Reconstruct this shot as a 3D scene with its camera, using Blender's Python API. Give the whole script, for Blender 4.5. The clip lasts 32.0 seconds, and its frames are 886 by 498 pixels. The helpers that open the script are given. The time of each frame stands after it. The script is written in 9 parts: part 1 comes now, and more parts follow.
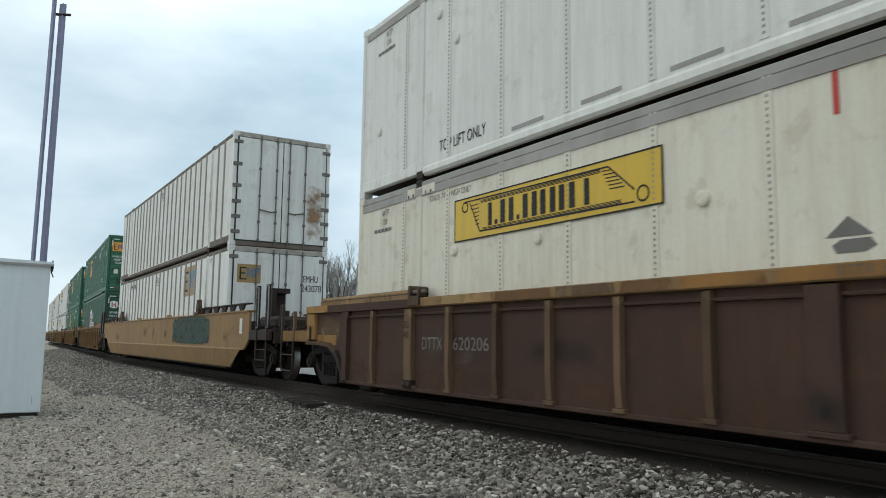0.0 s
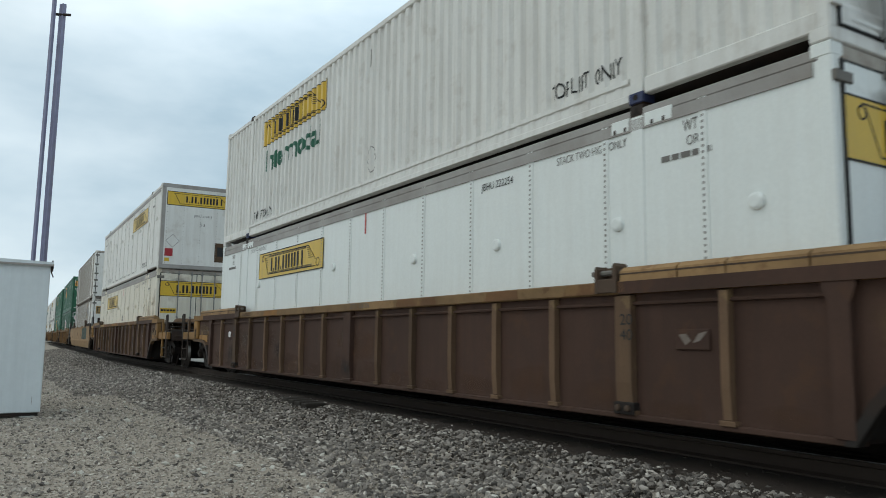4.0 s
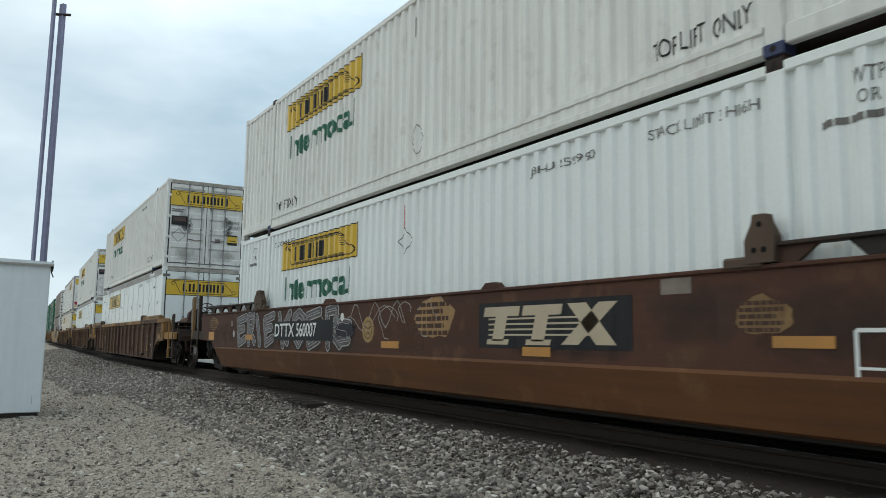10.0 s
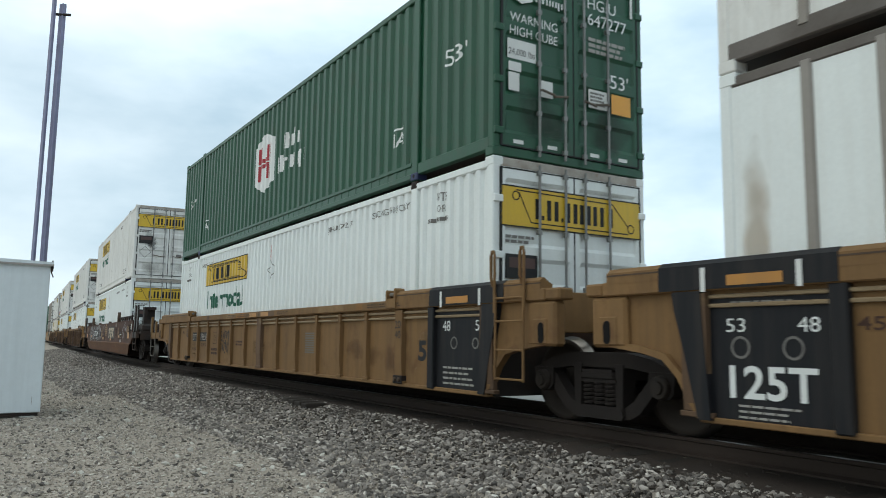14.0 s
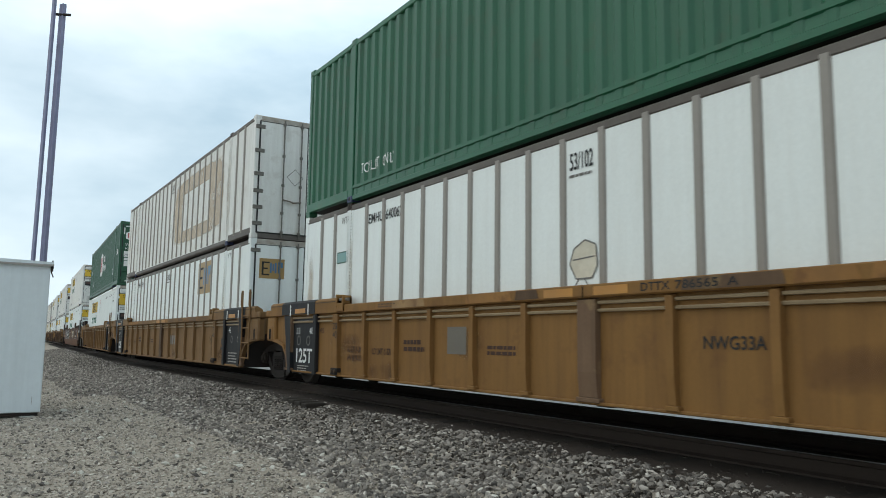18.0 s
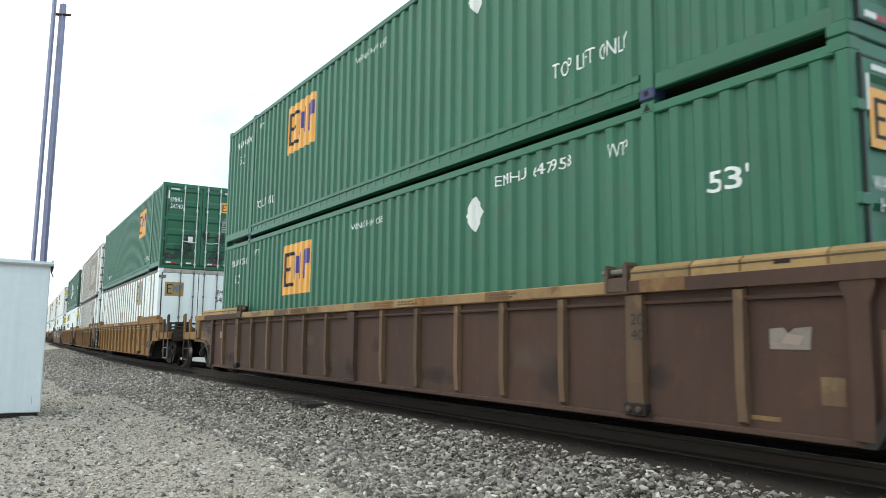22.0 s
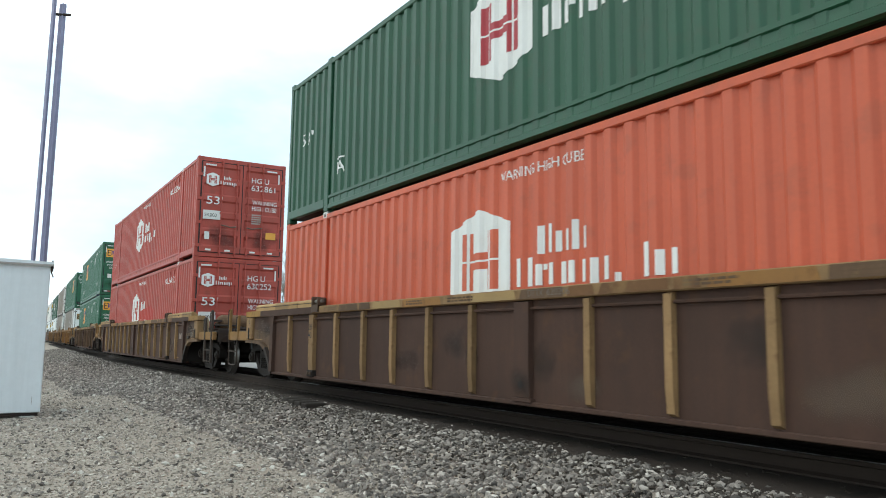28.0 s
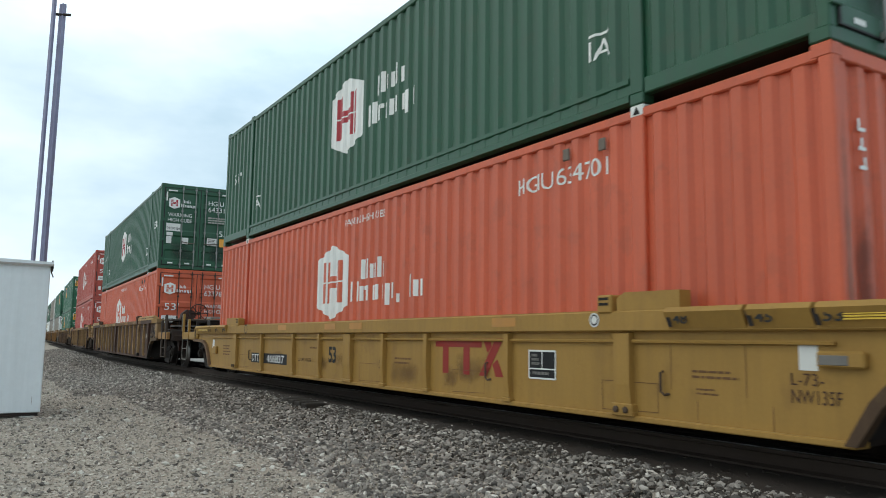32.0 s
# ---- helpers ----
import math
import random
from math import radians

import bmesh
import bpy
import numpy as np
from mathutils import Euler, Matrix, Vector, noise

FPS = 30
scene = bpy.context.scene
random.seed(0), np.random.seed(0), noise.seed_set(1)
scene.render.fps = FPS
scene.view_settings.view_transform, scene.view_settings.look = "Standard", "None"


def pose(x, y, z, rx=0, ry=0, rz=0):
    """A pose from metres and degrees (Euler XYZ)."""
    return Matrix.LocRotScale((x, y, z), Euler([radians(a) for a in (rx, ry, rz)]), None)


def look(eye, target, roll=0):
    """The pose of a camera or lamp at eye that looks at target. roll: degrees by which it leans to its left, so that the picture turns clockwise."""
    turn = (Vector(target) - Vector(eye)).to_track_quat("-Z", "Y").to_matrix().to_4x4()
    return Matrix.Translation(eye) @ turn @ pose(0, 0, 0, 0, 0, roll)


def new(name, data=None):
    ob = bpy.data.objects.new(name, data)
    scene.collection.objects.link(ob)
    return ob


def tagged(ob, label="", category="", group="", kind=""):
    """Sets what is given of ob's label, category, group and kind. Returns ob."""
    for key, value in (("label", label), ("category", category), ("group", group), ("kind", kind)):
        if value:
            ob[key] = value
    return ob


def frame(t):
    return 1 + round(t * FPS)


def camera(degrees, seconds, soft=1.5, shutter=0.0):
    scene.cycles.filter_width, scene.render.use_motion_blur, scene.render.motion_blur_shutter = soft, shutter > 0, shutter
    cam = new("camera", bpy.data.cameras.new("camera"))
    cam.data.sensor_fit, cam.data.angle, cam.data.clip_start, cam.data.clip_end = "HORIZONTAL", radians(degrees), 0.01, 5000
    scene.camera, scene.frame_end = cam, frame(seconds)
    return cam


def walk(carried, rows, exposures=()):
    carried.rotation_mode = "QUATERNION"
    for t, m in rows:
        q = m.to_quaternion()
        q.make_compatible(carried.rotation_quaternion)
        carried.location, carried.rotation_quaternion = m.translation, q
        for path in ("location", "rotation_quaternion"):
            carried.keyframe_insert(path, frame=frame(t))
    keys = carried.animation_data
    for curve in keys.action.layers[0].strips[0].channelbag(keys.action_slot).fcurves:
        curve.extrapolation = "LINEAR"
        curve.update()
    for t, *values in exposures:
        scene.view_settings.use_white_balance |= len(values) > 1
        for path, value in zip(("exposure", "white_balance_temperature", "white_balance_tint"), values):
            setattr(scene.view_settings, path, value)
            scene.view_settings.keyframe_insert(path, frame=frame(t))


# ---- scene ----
cam = camera(59.9, 32.0, soft=0.9, shutter=0.12)
EYE = Vector((0.0, 0.0, 0.865))
YAW, PITCH, ROLL = radians(-31.54), radians(6.864), 0.76
AIM = EYE + Vector((-math.sin(YAW) * math.cos(PITCH), math.cos(YAW) * math.cos(PITCH), math.sin(PITCH))) * 10
walk(cam, [(0, look(EYE, AIM, ROLL)), (32, look(EYE, AIM, ROLL))], exposures=[(0, -0.14), (1.2, -0.15), (2, -0.2), (5, -0.27), (9, -0.22), (12.5, -0.16), (14, -0.02), (19.4, -0.06), (20.2, -0.14), (21, 0.46), (21.9, 0.76), (22.4, 0.72), (23, 0.19), (24, 0.30), (25, 0.44), (26, 0.42), (28.4, 0.48), (29, 0.38), (29.8, -0.04), (31, 0.0), (32, 0.12)])

# ---------------------------------------------------------------- light
SUN_EL, SUN_AZ = radians(52), radians(-68)
SUN_WAY = (math.sin(SUN_AZ) * math.cos(SUN_EL), math.cos(SUN_AZ) * math.cos(SUN_EL), math.sin(SUN_EL))
world = bpy.data.worlds.new("overcast_sky")
scene.world = world
world.use_nodes = True
wn, wl = world.node_tree.nodes, world.node_tree.links
wn.clear()
sky = wn.new("ShaderNodeTexSky")
sky.sky_type, sky.sun_disc, sky.sun_elevation, sky.sun_rotation = "NISHITA", False, SUN_EL, SUN_AZ
sky.air_density, sky.dust_density = 1.0, 2.0
w_coord = wn.new("ShaderNodeTexCoord")
w_map = wn.new("ShaderNodeMapping")
w_map.inputs["Scale"].default_value = (1.0, 1.0, 2.4)
w_map.inputs["Location"].default_value = (0.35, 0.1, 0.2)
w_noise = wn.new("ShaderNodeTexNoise")
w_noise.inputs["Scale"].default_value, w_noise.inputs["Detail"].default_value = 2.2, 6.0
w_noise.inputs["Roughness"].default_value = 0.5
w_ramp = wn.new("ShaderNodeValToRGB")
w_ramp.color_ramp.elements[0].position, w_ramp.color_ramp.elements[0].color = 0.34, (4.75, 6.6, 7.85, 1)
w_ramp.color_ramp.elements[1].position, w_ramp.color_ramp.elements[1].color = 0.66, (10.3, 11.8, 12.5, 1)
# thin cloud is brighter round the hidden sun
w_dot = wn.new("ShaderNodeVectorMath")
w_dot.operation = "DOT_PRODUCT"
w_dot.inputs[1].default_value = SUN_WAY
w_glow = wn.new("ShaderNodeMapRange")
w_glow.inputs["From Min"].default_value, w_glow.inputs["From Max"].default_value = 0.42, 1.0
w_warm = wn.new("ShaderNodeMix")
w_warm.data_type = "RGBA"
w_warm.inputs[6].default_value, w_warm.inputs[7].default_value = (1, 1, 1, 1), (1.30, 1.20, 1.06, 1)
# and a thin bright break in it up the line
w_dot2 = wn.new("ShaderNodeVectorMath")
w_dot2.operation = "DOT_PRODUCT"
w_dot2.inputs[1].default_value = (0.245, 0.745, 0.62)
w_break = wn.new("ShaderNodeMapRange")
w_break.interpolation_type = "SMOOTHSTEP"
w_break.inputs["From Min"].default_value, w_break.inputs["From Max"].default_value = 0.90, 1.0
w_break.inputs["To Min"].default_value, w_break.inputs["To Max"].default_value = 1.0, 1.28
# and a wider, fainter one over the far fields
w_dot3 = wn.new("ShaderNodeVectorMath")
w_dot3.operation = "DOT_PRODUCT"
w_dot3.inputs[1].default_value = (0.80, 0.52, 0.30)
w_break3 = wn.new("ShaderNodeMapRange")
w_break3.interpolation_type = "SMOOTHSTEP"
w_break3.inputs["From Min"].default_value, w_break3.inputs["From Max"].default_value = 0.80, 1.0
w_break3.inputs["To Min"].default_value, w_break3.inputs["To Max"].default_value = 1.0, 1.22
w_both = wn.new("ShaderNodeMath")
w_both.operation = "MULTIPLY"
w_lit = wn.new("ShaderNodeVectorMath")
w_lit.operation = "MULTIPLY"
w_lit2 = wn.new("ShaderNodeVectorMath")
w_lit2.operation = "SCALE"
w_mix = wn.new("ShaderNodeMix")
w_mix.data_type = "RGBA"
w_mix.inputs[0].default_value = 0.88
w_back = wn.new("ShaderNodeBackground")
w_back.inputs["Strength"].default_value = 0.105
w_out = wn.new("ShaderNodeOutputWorld")
wl.new(w_coord.outputs["Generated"], w_map.inputs["Vector"])
wl.new(w_coord.outputs["Generated"], w_dot.inputs[0])
wl.new(w_dot.outputs["Value"], w_glow.inputs["Value"])
wl.new(w_map.outputs["Vector"], w_noise.inputs["Vector"])
wl.new(w_noise.outputs["Fac"], w_ramp.inputs["Fac"])
wl.new(w_ramp.outputs["Color"], w_lit.inputs[0])
wl.new(w_glow.outputs["Result"], w_warm.inputs[0])
wl.new(w_warm.outputs[2], w_lit.inputs[1])
wl.new(w_coord.outputs["Generated"], w_dot2.inputs[0])
wl.new(w_dot2.outputs["Value"], w_break.inputs["Value"])
wl.new(w_lit.outputs["Vector"], w_lit2.inputs[0])
wl.new(w_coord.outputs["Generated"], w_dot3.inputs[0])
wl.new(w_dot3.outputs["Value"], w_break3.inputs["Value"])
wl.new(w_break.outputs["Result"], w_both.inputs[0])
wl.new(w_break3.outputs["Result"], w_both.inputs[1])
wl.new(w_both.outputs["Value"], w_lit2.inputs["Scale"])
wl.new(sky.outputs["Color"], w_mix.inputs[6])
wl.new(w_lit2.outputs["Vector"], w_mix.inputs[7])
wl.new(w_mix.outputs[2], w_back.inputs["Color"])
wl.new(w_back.outputs["Background"], w_out.inputs["Surface"])

sun = new("sun", bpy.data.lights.new("sun", "SUN"))
sun.data.energy, sun.data.angle, sun.data.color = 0.18, radians(40), (1.0, 0.88, 0.72)
sun.matrix_world = look([60 * c for c in SUN_WAY], (0, 0, 0))

# ---------------------------------------------------------------- the line and the train's run
TRACK_X = 6.6615
CURVE_FROM, CURVE_TO, CURVE_K = 26.0, 41.0, 0.0018


def line_x(y):
    """The track's centre line: straight past the eye, then bending away to its right."""
    if y < CURVE_FROM:
        return TRACK_X
    if y < CURVE_TO:
        return TRACK_X + CURVE_K * (y - CURVE_FROM) ** 2
    e = CURVE_TO - CURVE_FROM
    return TRACK_X + CURVE_K * e * e + 2 * CURVE_K * e * (y - CURVE_TO)


def line_pose(y, z=0.0):
    slope = (line_x(y + 0.5) - line_x(y - 0.5))
    return pose(line_x(y), y, z, 0, 0, -math.degrees(math.atan(slope)))


GONE = [0.0, 7.91, 15.76, 23.62, 31.43, 39.19, 46.94, 54.67, 62.4, 69.99, 77.41, 84.94, 92.46, 99.89, 107.36, 114.66, 121.93, 129.12, 136.41, 143.67, 150.89, 158.08, 165.22, 172.33, 179.4, 186.4, 193.39, 200.41, 207.48, 214.51, 221.49, 228.48, 235.48]


def run(t):
    """Metres the train has gone since the start, second by second; it slows down a little."""
    k = min(31, max(0, int(t)))
    return GONE[k] + (GONE[k + 1] - GONE[k]) * (t - k)


# ---------------------------------------------------------------- materials
def material(name, base, rough=0.7, metal=0.0, dirt=None, dirt_amount=0.4, grain=30.0, bump=0.05, streak=False,
             vary=0.0, big=0.6, stain=None, stain_amount=0.0, random_value=0.0, island=None):
    """Base colour with wear at two scales, a second dirt colour (in upright streaks if asked), and fine relief."""
    m = bpy.data.materials.new(name)
    m.use_nodes = True
    nt = m.node_tree
    n, l = nt.nodes, nt.links
    bsdf = n["Principled BSDF"]
    bsdf.inputs["Roughness"].default_value, bsdf.inputs["Metallic"].default_value = rough, metal
    bsdf.inputs["Specular IOR Level"].default_value = 0.5 if rough < 0.6 else 0.28
    coord = n.new("ShaderNodeTexCoord")
    src = coord.outputs["Object"]

    def noise_tex(scale, detail=4.0, stretch=None):
        v = src
        if stretch:
            mp = n.new("ShaderNodeMapping")
            mp.inputs["Scale"].default_value = stretch
            l.new(src, mp.inputs["Vector"])
            v = mp.outputs["Vector"]
        t = n.new("ShaderNodeTexNoise")
        t.inputs["Scale"].default_value, t.inputs["Detail"].default_value = scale, detail
        t.inputs["Roughness"].default_value = 0.62
        l.new(v, t.inputs["Vector"])
        return t.outputs["Fac"]

    def ramp(fac, a, b, lo=(0, 0, 0, 1), hi=(1, 1, 1, 1)):
        r = n.new("ShaderNodeValToRGB")
        r.color_ramp.elements[0].position, r.color_ramp.elements[1].position = a, b
        r.color_ramp.elements[0].color, r.color_ramp.elements[1].color = lo, hi
        l.new(fac, r.inputs["Fac"])
        return r.outputs["Color"]

    def mix(fac, a, b, kind="MIX"):
        x = n.new("ShaderNodeMix")
        x.data_type, x.blend_type = "RGBA", kind
        for sock, v in ((x.inputs[0], fac), (x.inputs[6], a), (x.inputs[7], b)):
            if isinstance(v, (int, float, tuple)):
                sock.default_value = v
            else:
                l.new(v, sock)
        return x.outputs[2]

    col = (*base, 1.0)
    shade = 1.0 - vary
    out = mix(ramp(noise_tex(grain, 5.0), 0.3, 0.7), tuple(c * (1 - 0.05 - vary * 0.25) for c in base) + (1,), col)
    if vary:
        out = mix(ramp(noise_tex(big, 4.0), 0.35, 0.68), out, mix(1.0, out, (shade, shade, shade, 1), "MULTIPLY"))
    if dirt:
        f = noise_tex(1.0, 6.0, (3, 0.5, 11)) if streak == "long" else noise_tex(1.0, 5.0, (7, 7, 0.55)) if streak else noise_tex(big * 2.3, 6.0)
        k = n.new("ShaderNodeMath")
        k.operation = "MULTIPLY"
        l.new(ramp(f, 0.42, 0.78), k.inputs[0])
        k.inputs[1].default_value = dirt_amount
        out = mix(k.outputs[0], out, (*dirt, 1.0))
    if stain:
        k = n.new("ShaderNodeMath")
        k.operation = "MULTIPLY"
        l.new(ramp(noise_tex(big * 5.0, 8.0), 0.56, 0.66), k.inputs[0])
        k.inputs[1].default_value = stain_amount
        out = mix(k.outputs[0], out, (*stain, 1.0))
    if random_value:
        info = n.new("ShaderNodeObjectInfo")
        out = mix(1.0, out, ramp(info.outputs["Random"], 0.0, 1.0, (1 - random_value,) * 3 + (1,), (1 + random_value,) * 3 + (1,)), "MULTIPLY")
    if island:
        geo = n.new("ShaderNodeNewGeometry")
        r = n.new("ShaderNodeValToRGB")
        while len(r.color_ramp.elements) < len(island):
            r.color_ramp.elements.new(0.5)
        for e, (pos_, c_) in zip(r.color_ramp.elements, island):
            e.position, e.color = pos_, (*c_, 1)
        l.new(geo.outputs["Random Per Island"], r.inputs["Fac"])
        out = mix(0.85, out, r.outputs["Color"])
    l.new(out, bsdf.inputs["Base Color"])
    if bump:
        b = n.new("ShaderNodeBump")
        b.inputs["Strength"].default_value, b.inputs["Distance"].default_value = bump, 0.01
        l.new(noise_tex(grain * 1.7, 6.0), b.inputs["Height"])
        l.new(b.outputs["Normal"], bsdf.inputs["Normal"])
    return m


RUST = (0.10, 0.042, 0.02)
white_paint = material("white_container_paint", (0.80, 0.79, 0.755), 0.5, dirt=(0.47, 0.43, 0.38), dirt_amount=0.42, streak=True, vary=0.08, stain=(0.30, 0.22, 0.15), stain_amount=0.18, random_value=0.05)
clean_paint = material("fresh_white_paint", (0.83, 0.86, 0.84), 0.42, dirt=(0.62, 0.60, 0.56), dirt_amount=0.25, streak=True, vary=0.05)
cream_paint = material("weathered_cream_white_paint", (0.80, 0.75, 0.635), 0.55, dirt=(0.48, 0.38, 0.26), dirt_amount=0.45, streak=True, vary=0.12, stain=(0.27, 0.17, 0.09), stain_amount=0.25)
green_paint = material("green_container_paint", (0.0122, 0.1261, 0.0592), 0.45, dirt=(0.03, 0.10, 0.06), dirt_amount=0.5, streak=True, vary=0.18, stain=(0.09, 0.06, 0.03), stain_amount=0.16, random_value=0.12)
dark_green_paint = material("dark_green_container_paint", (0.012, 0.088, 0.042), 0.45, dirt=(0.025, 0.06, 0.038), dirt_amount=0.5, streak=True, vary=0.16, stain=(0.08, 0.05, 0.03), stain_amount=0.14)
red_paint = material("faded_red_container_paint", (0.47, 0.072, 0.048), 0.52, dirt=(0.29, 0.06, 0.042), dirt_amount=0.6, streak=True, vary=0.2, stain=(0.12, 0.05, 0.03), stain_amount=0.3)
orange_paint = material("orange_red_container_paint", (0.63, 0.115, 0.047), 0.5, dirt=(0.38, 0.085, 0.05), dirt_amount=0.5, streak=True, vary=0.15, stain=(0.2, 0.07, 0.04), stain_amount=0.22)
grey_rail = material("dull_grey_aluminium", (0.42, 0.40, 0.38), 0.6, 0.1, dirt=(0.20, 0.17, 0.145), dirt_amount=0.65, vary=0.2, grain=60)
grey_post = material("grey_post_metal", (0.33, 0.30, 0.27), 0.6, 0.1, dirt=(0.17, 0.135, 0.10), dirt_amount=0.5, streak=True, vary=0.1)
steel_dark = material("dark_steel", (0.034, 0.028, 0.025), 0.7, 0.15, dirt=RUST, dirt_amount=0.5, vary=0.2, grain=60)
rod_steel = material("galvanised_rod", (0.30, 0.30, 0.29), 0.45, 0.5, dirt=(0.12, 0.10, 0.09), dirt_amount=0.6, vary=0.2, grain=70)
bright_rod = material("bright_galvanised_rod", (0.62, 0.63, 0.61), 0.4, 0.4, dirt=(0.28, 0.27, 0.25), dirt_amount=0.5, grain=70)
car_brown = material("dirty_brown_wagon_paint", (0.086, 0.0455, 0.0325), 0.8, dirt=(0.050, 0.0295, 0.0225), dirt_amount=0.6, vary=0.3, streak=True, stain=(0.10, 0.048, 0.025), stain_amount=0.4)
car_tan = material("dusty_tan_wagon_paint", (0.33, 0.20, 0.092), 0.75, dirt=(0.17, 0.10, 0.05), dirt_amount=0.75, vary=0.25, big=0.9, stain=RUST, stain_amount=0.5, random_value=0.3)
rib_tan = material("worn_brown_rib_paint", (0.150, 0.090, 0.053), 0.8, dirt=(0.075, 0.045, 0.029), dirt_amount=0.7, vary=0.25, streak=True, stain=(0.24, 0.16, 0.075), stain_amount=0.5, random_value=0.35)
rust_tan = material("rusty_chord_paint", (0.20, 0.10, 0.045), 0.8, dirt=(0.10, 0.055, 0.033), dirt_amount=0.6, vary=0.25, stain=(0.30, 0.19, 0.08), stain_amount=0.4)
stencil_tan = material("tan_touch_up_paint", (0.37, 0.245, 0.105), 0.7, dirt=(0.22, 0.14, 0.07), dirt_amount=0.5, vary=0.15, grain=40)
dirty_frame = material("grimy_brown_frame", (0.20, 0.165, 0.135), 0.7, dirt=(0.07, 0.055, 0.045), dirt_amount=0.6, vary=0.25, stain=(0.16, 0.08, 0.04), stain_amount=0.4)
worn_rod = material("worn_brown_grey_rod", (0.20, 0.185, 0.165), 0.6, 0.2, dirt=(0.09, 0.07, 0.055), dirt_amount=0.6, vary=0.2, grain=60)
car_ochre = material("ochre_wagon_paint", (0.255, 0.128, 0.038), 0.75, dirt=(0.13, 0.062, 0.022), dirt_amount=0.6, vary=0.15, streak=True, stain=RUST, stain_amount=0.25, random_value=0.06)
car_yellow = material("yellow_wagon_paint", (0.375, 0.213, 0.052), 0.6, dirt=(0.22, 0.125, 0.038), dirt_amount=0.45, vary=0.12, streak=True, stain=(0.16, 0.08, 0.03), stain_amount=0.25)
car_rust = material("oxide_brown_wagon_paint", (0.089, 0.0365, 0.022), 0.75, dirt=(0.050, 0.024, 0.016), dirt_amount=0.8, vary=0.3, big=0.4, streak="long", stain=(0.15, 0.08, 0.04), stain_amount=0.35)
car_rust_low = material("rust_orange_lower_panel", (0.142, 0.057, 0.021), 0.75, dirt=(0.075, 0.033, 0.016), dirt_amount=0.8, vary=0.3, big=0.4, streak="long", stain=(0.22, 0.12, 0.05), stain_amount=0.35)
car_dull = material("dull_ochre_wagon_paint", (0.34, 0.205, 0.092), 0.7, dirt=(0.20, 0.12, 0.06), dirt_amount=0.6, vary=0.2, streak=True, stain=RUST, stain_amount=0.3)
black_panel = material("black_wagon_panel", (0.0099, 0.0102, 0.0130), 0.65, dirt=(0.045, 0.038, 0.032), dirt_amount=0.5, vary=0.2, streak=True)
orange_patch = material("orange_reflector", (0.50, 0.22, 0.035), 0.5, dirt=(0.25, 0.13, 0.045), dirt_amount=0.6, grain=80)
bogie_iron = material("greasy_cast_iron", (0.021, 0.016, 0.014), 0.8, 0.05, dirt=(0.036, 0.0265, 0.022), dirt_amount=0.6, vary=0.2, grain=40)
# slots and holes are uncut black faces; their inner shade is this colour
hole_shade = material("painted_black_hole_shade", (0.006, 0.005, 0.005), 0.95, grain=60)
wheel_iron = material("brown_wheel_iron", (0.026, 0.020, 0.016), 0.75, 0.0, dirt=(0.045, 0.030, 0.021), dirt_amount=0.5, grain=40)
tread_steel = material("worn_bright_tread", (0.24, 0.225, 0.21), 0.3, 0.9, dirt=(0.05, 0.04, 0.032), dirt_amount=0.6, vary=0.2, grain=25)
yellow_sign = material("yellow_sign_film", (0.72, 0.46, 0.028), 0.4, dirt=(0.42, 0.28, 0.05), dirt_amount=0.45, streak=True, grain=60, vary=0.08)
ink = material("black_ink", (0.019, 0.019, 0.020), 0.65, dirt=(0.08, 0.08, 0.07), dirt_amount=0.3, grain=60)
faded_ink = material("faded_grey_ink", (0.16, 0.15, 0.14), 0.6, dirt=(0.30, 0.28, 0.25), dirt_amount=0.4, grain=60)
white_ink = material("white_lettering_paint", (0.78, 0.79, 0.77), 0.5, dirt=(0.5, 0.48, 0.44), dirt_amount=0.4, grain=60)
green_ink = material("green_lettering_film", (0.010, 0.112, 0.062), 0.5, dirt=(0.03, 0.15, 0.09), dirt_amount=0.3, grain=60)
red_ink = material("maroon_film", (0.38, 0.018, 0.028), 0.4, grain=60, vary=0.05)
dull_maroon = material("dull_brown_maroon_film", (0.085, 0.040, 0.034), 0.5, dirt=(0.05, 0.035, 0.03), dirt_amount=0.5, grain=60)
bright_red = material("bright_red_film", (0.52, 0.045, 0.03), 0.45, grain=60, vary=0.05)
blue_ink = material("blue_lettering_film", (0.0650, 0.1710, 0.3024), 0.4, grain=60, vary=0.05)
violet_ink = material("violet_lettering_film", (0.055, 0.03, 0.20), 0.4, grain=60, vary=0.05)
amber_sign = material("amber_sign_film", (0.78, 0.36, 0.045), 0.4, dirt=(0.5, 0.24, 0.05), dirt_amount=0.35, grain=60)
brass_sign = material("faded_bronze_sign_film", (0.36, 0.225, 0.078), 0.45, dirt=(0.27, 0.18, 0.09), dirt_amount=0.4, grain=60, streak=True)
pink_film = material("rubbed_pink_paint", (0.46, 0.068, 0.054), 0.6, dirt=(0.5, 0.09, 0.065), dirt_amount=0.6, grain=40)
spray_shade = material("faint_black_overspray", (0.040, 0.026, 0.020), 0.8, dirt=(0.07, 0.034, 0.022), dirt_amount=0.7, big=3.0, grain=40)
spray_white = material("silver_spray_paint", (0.40, 0.41, 0.42), 0.5, dirt=(0.25, 0.23, 0.22), dirt_amount=0.5, grain=50)
spray_fill = material("dark_grey_spray_paint", (0.075, 0.062, 0.058), 0.6, dirt=(0.22, 0.21, 0.205), dirt_amount=0.7, grain=50, big=3.0)
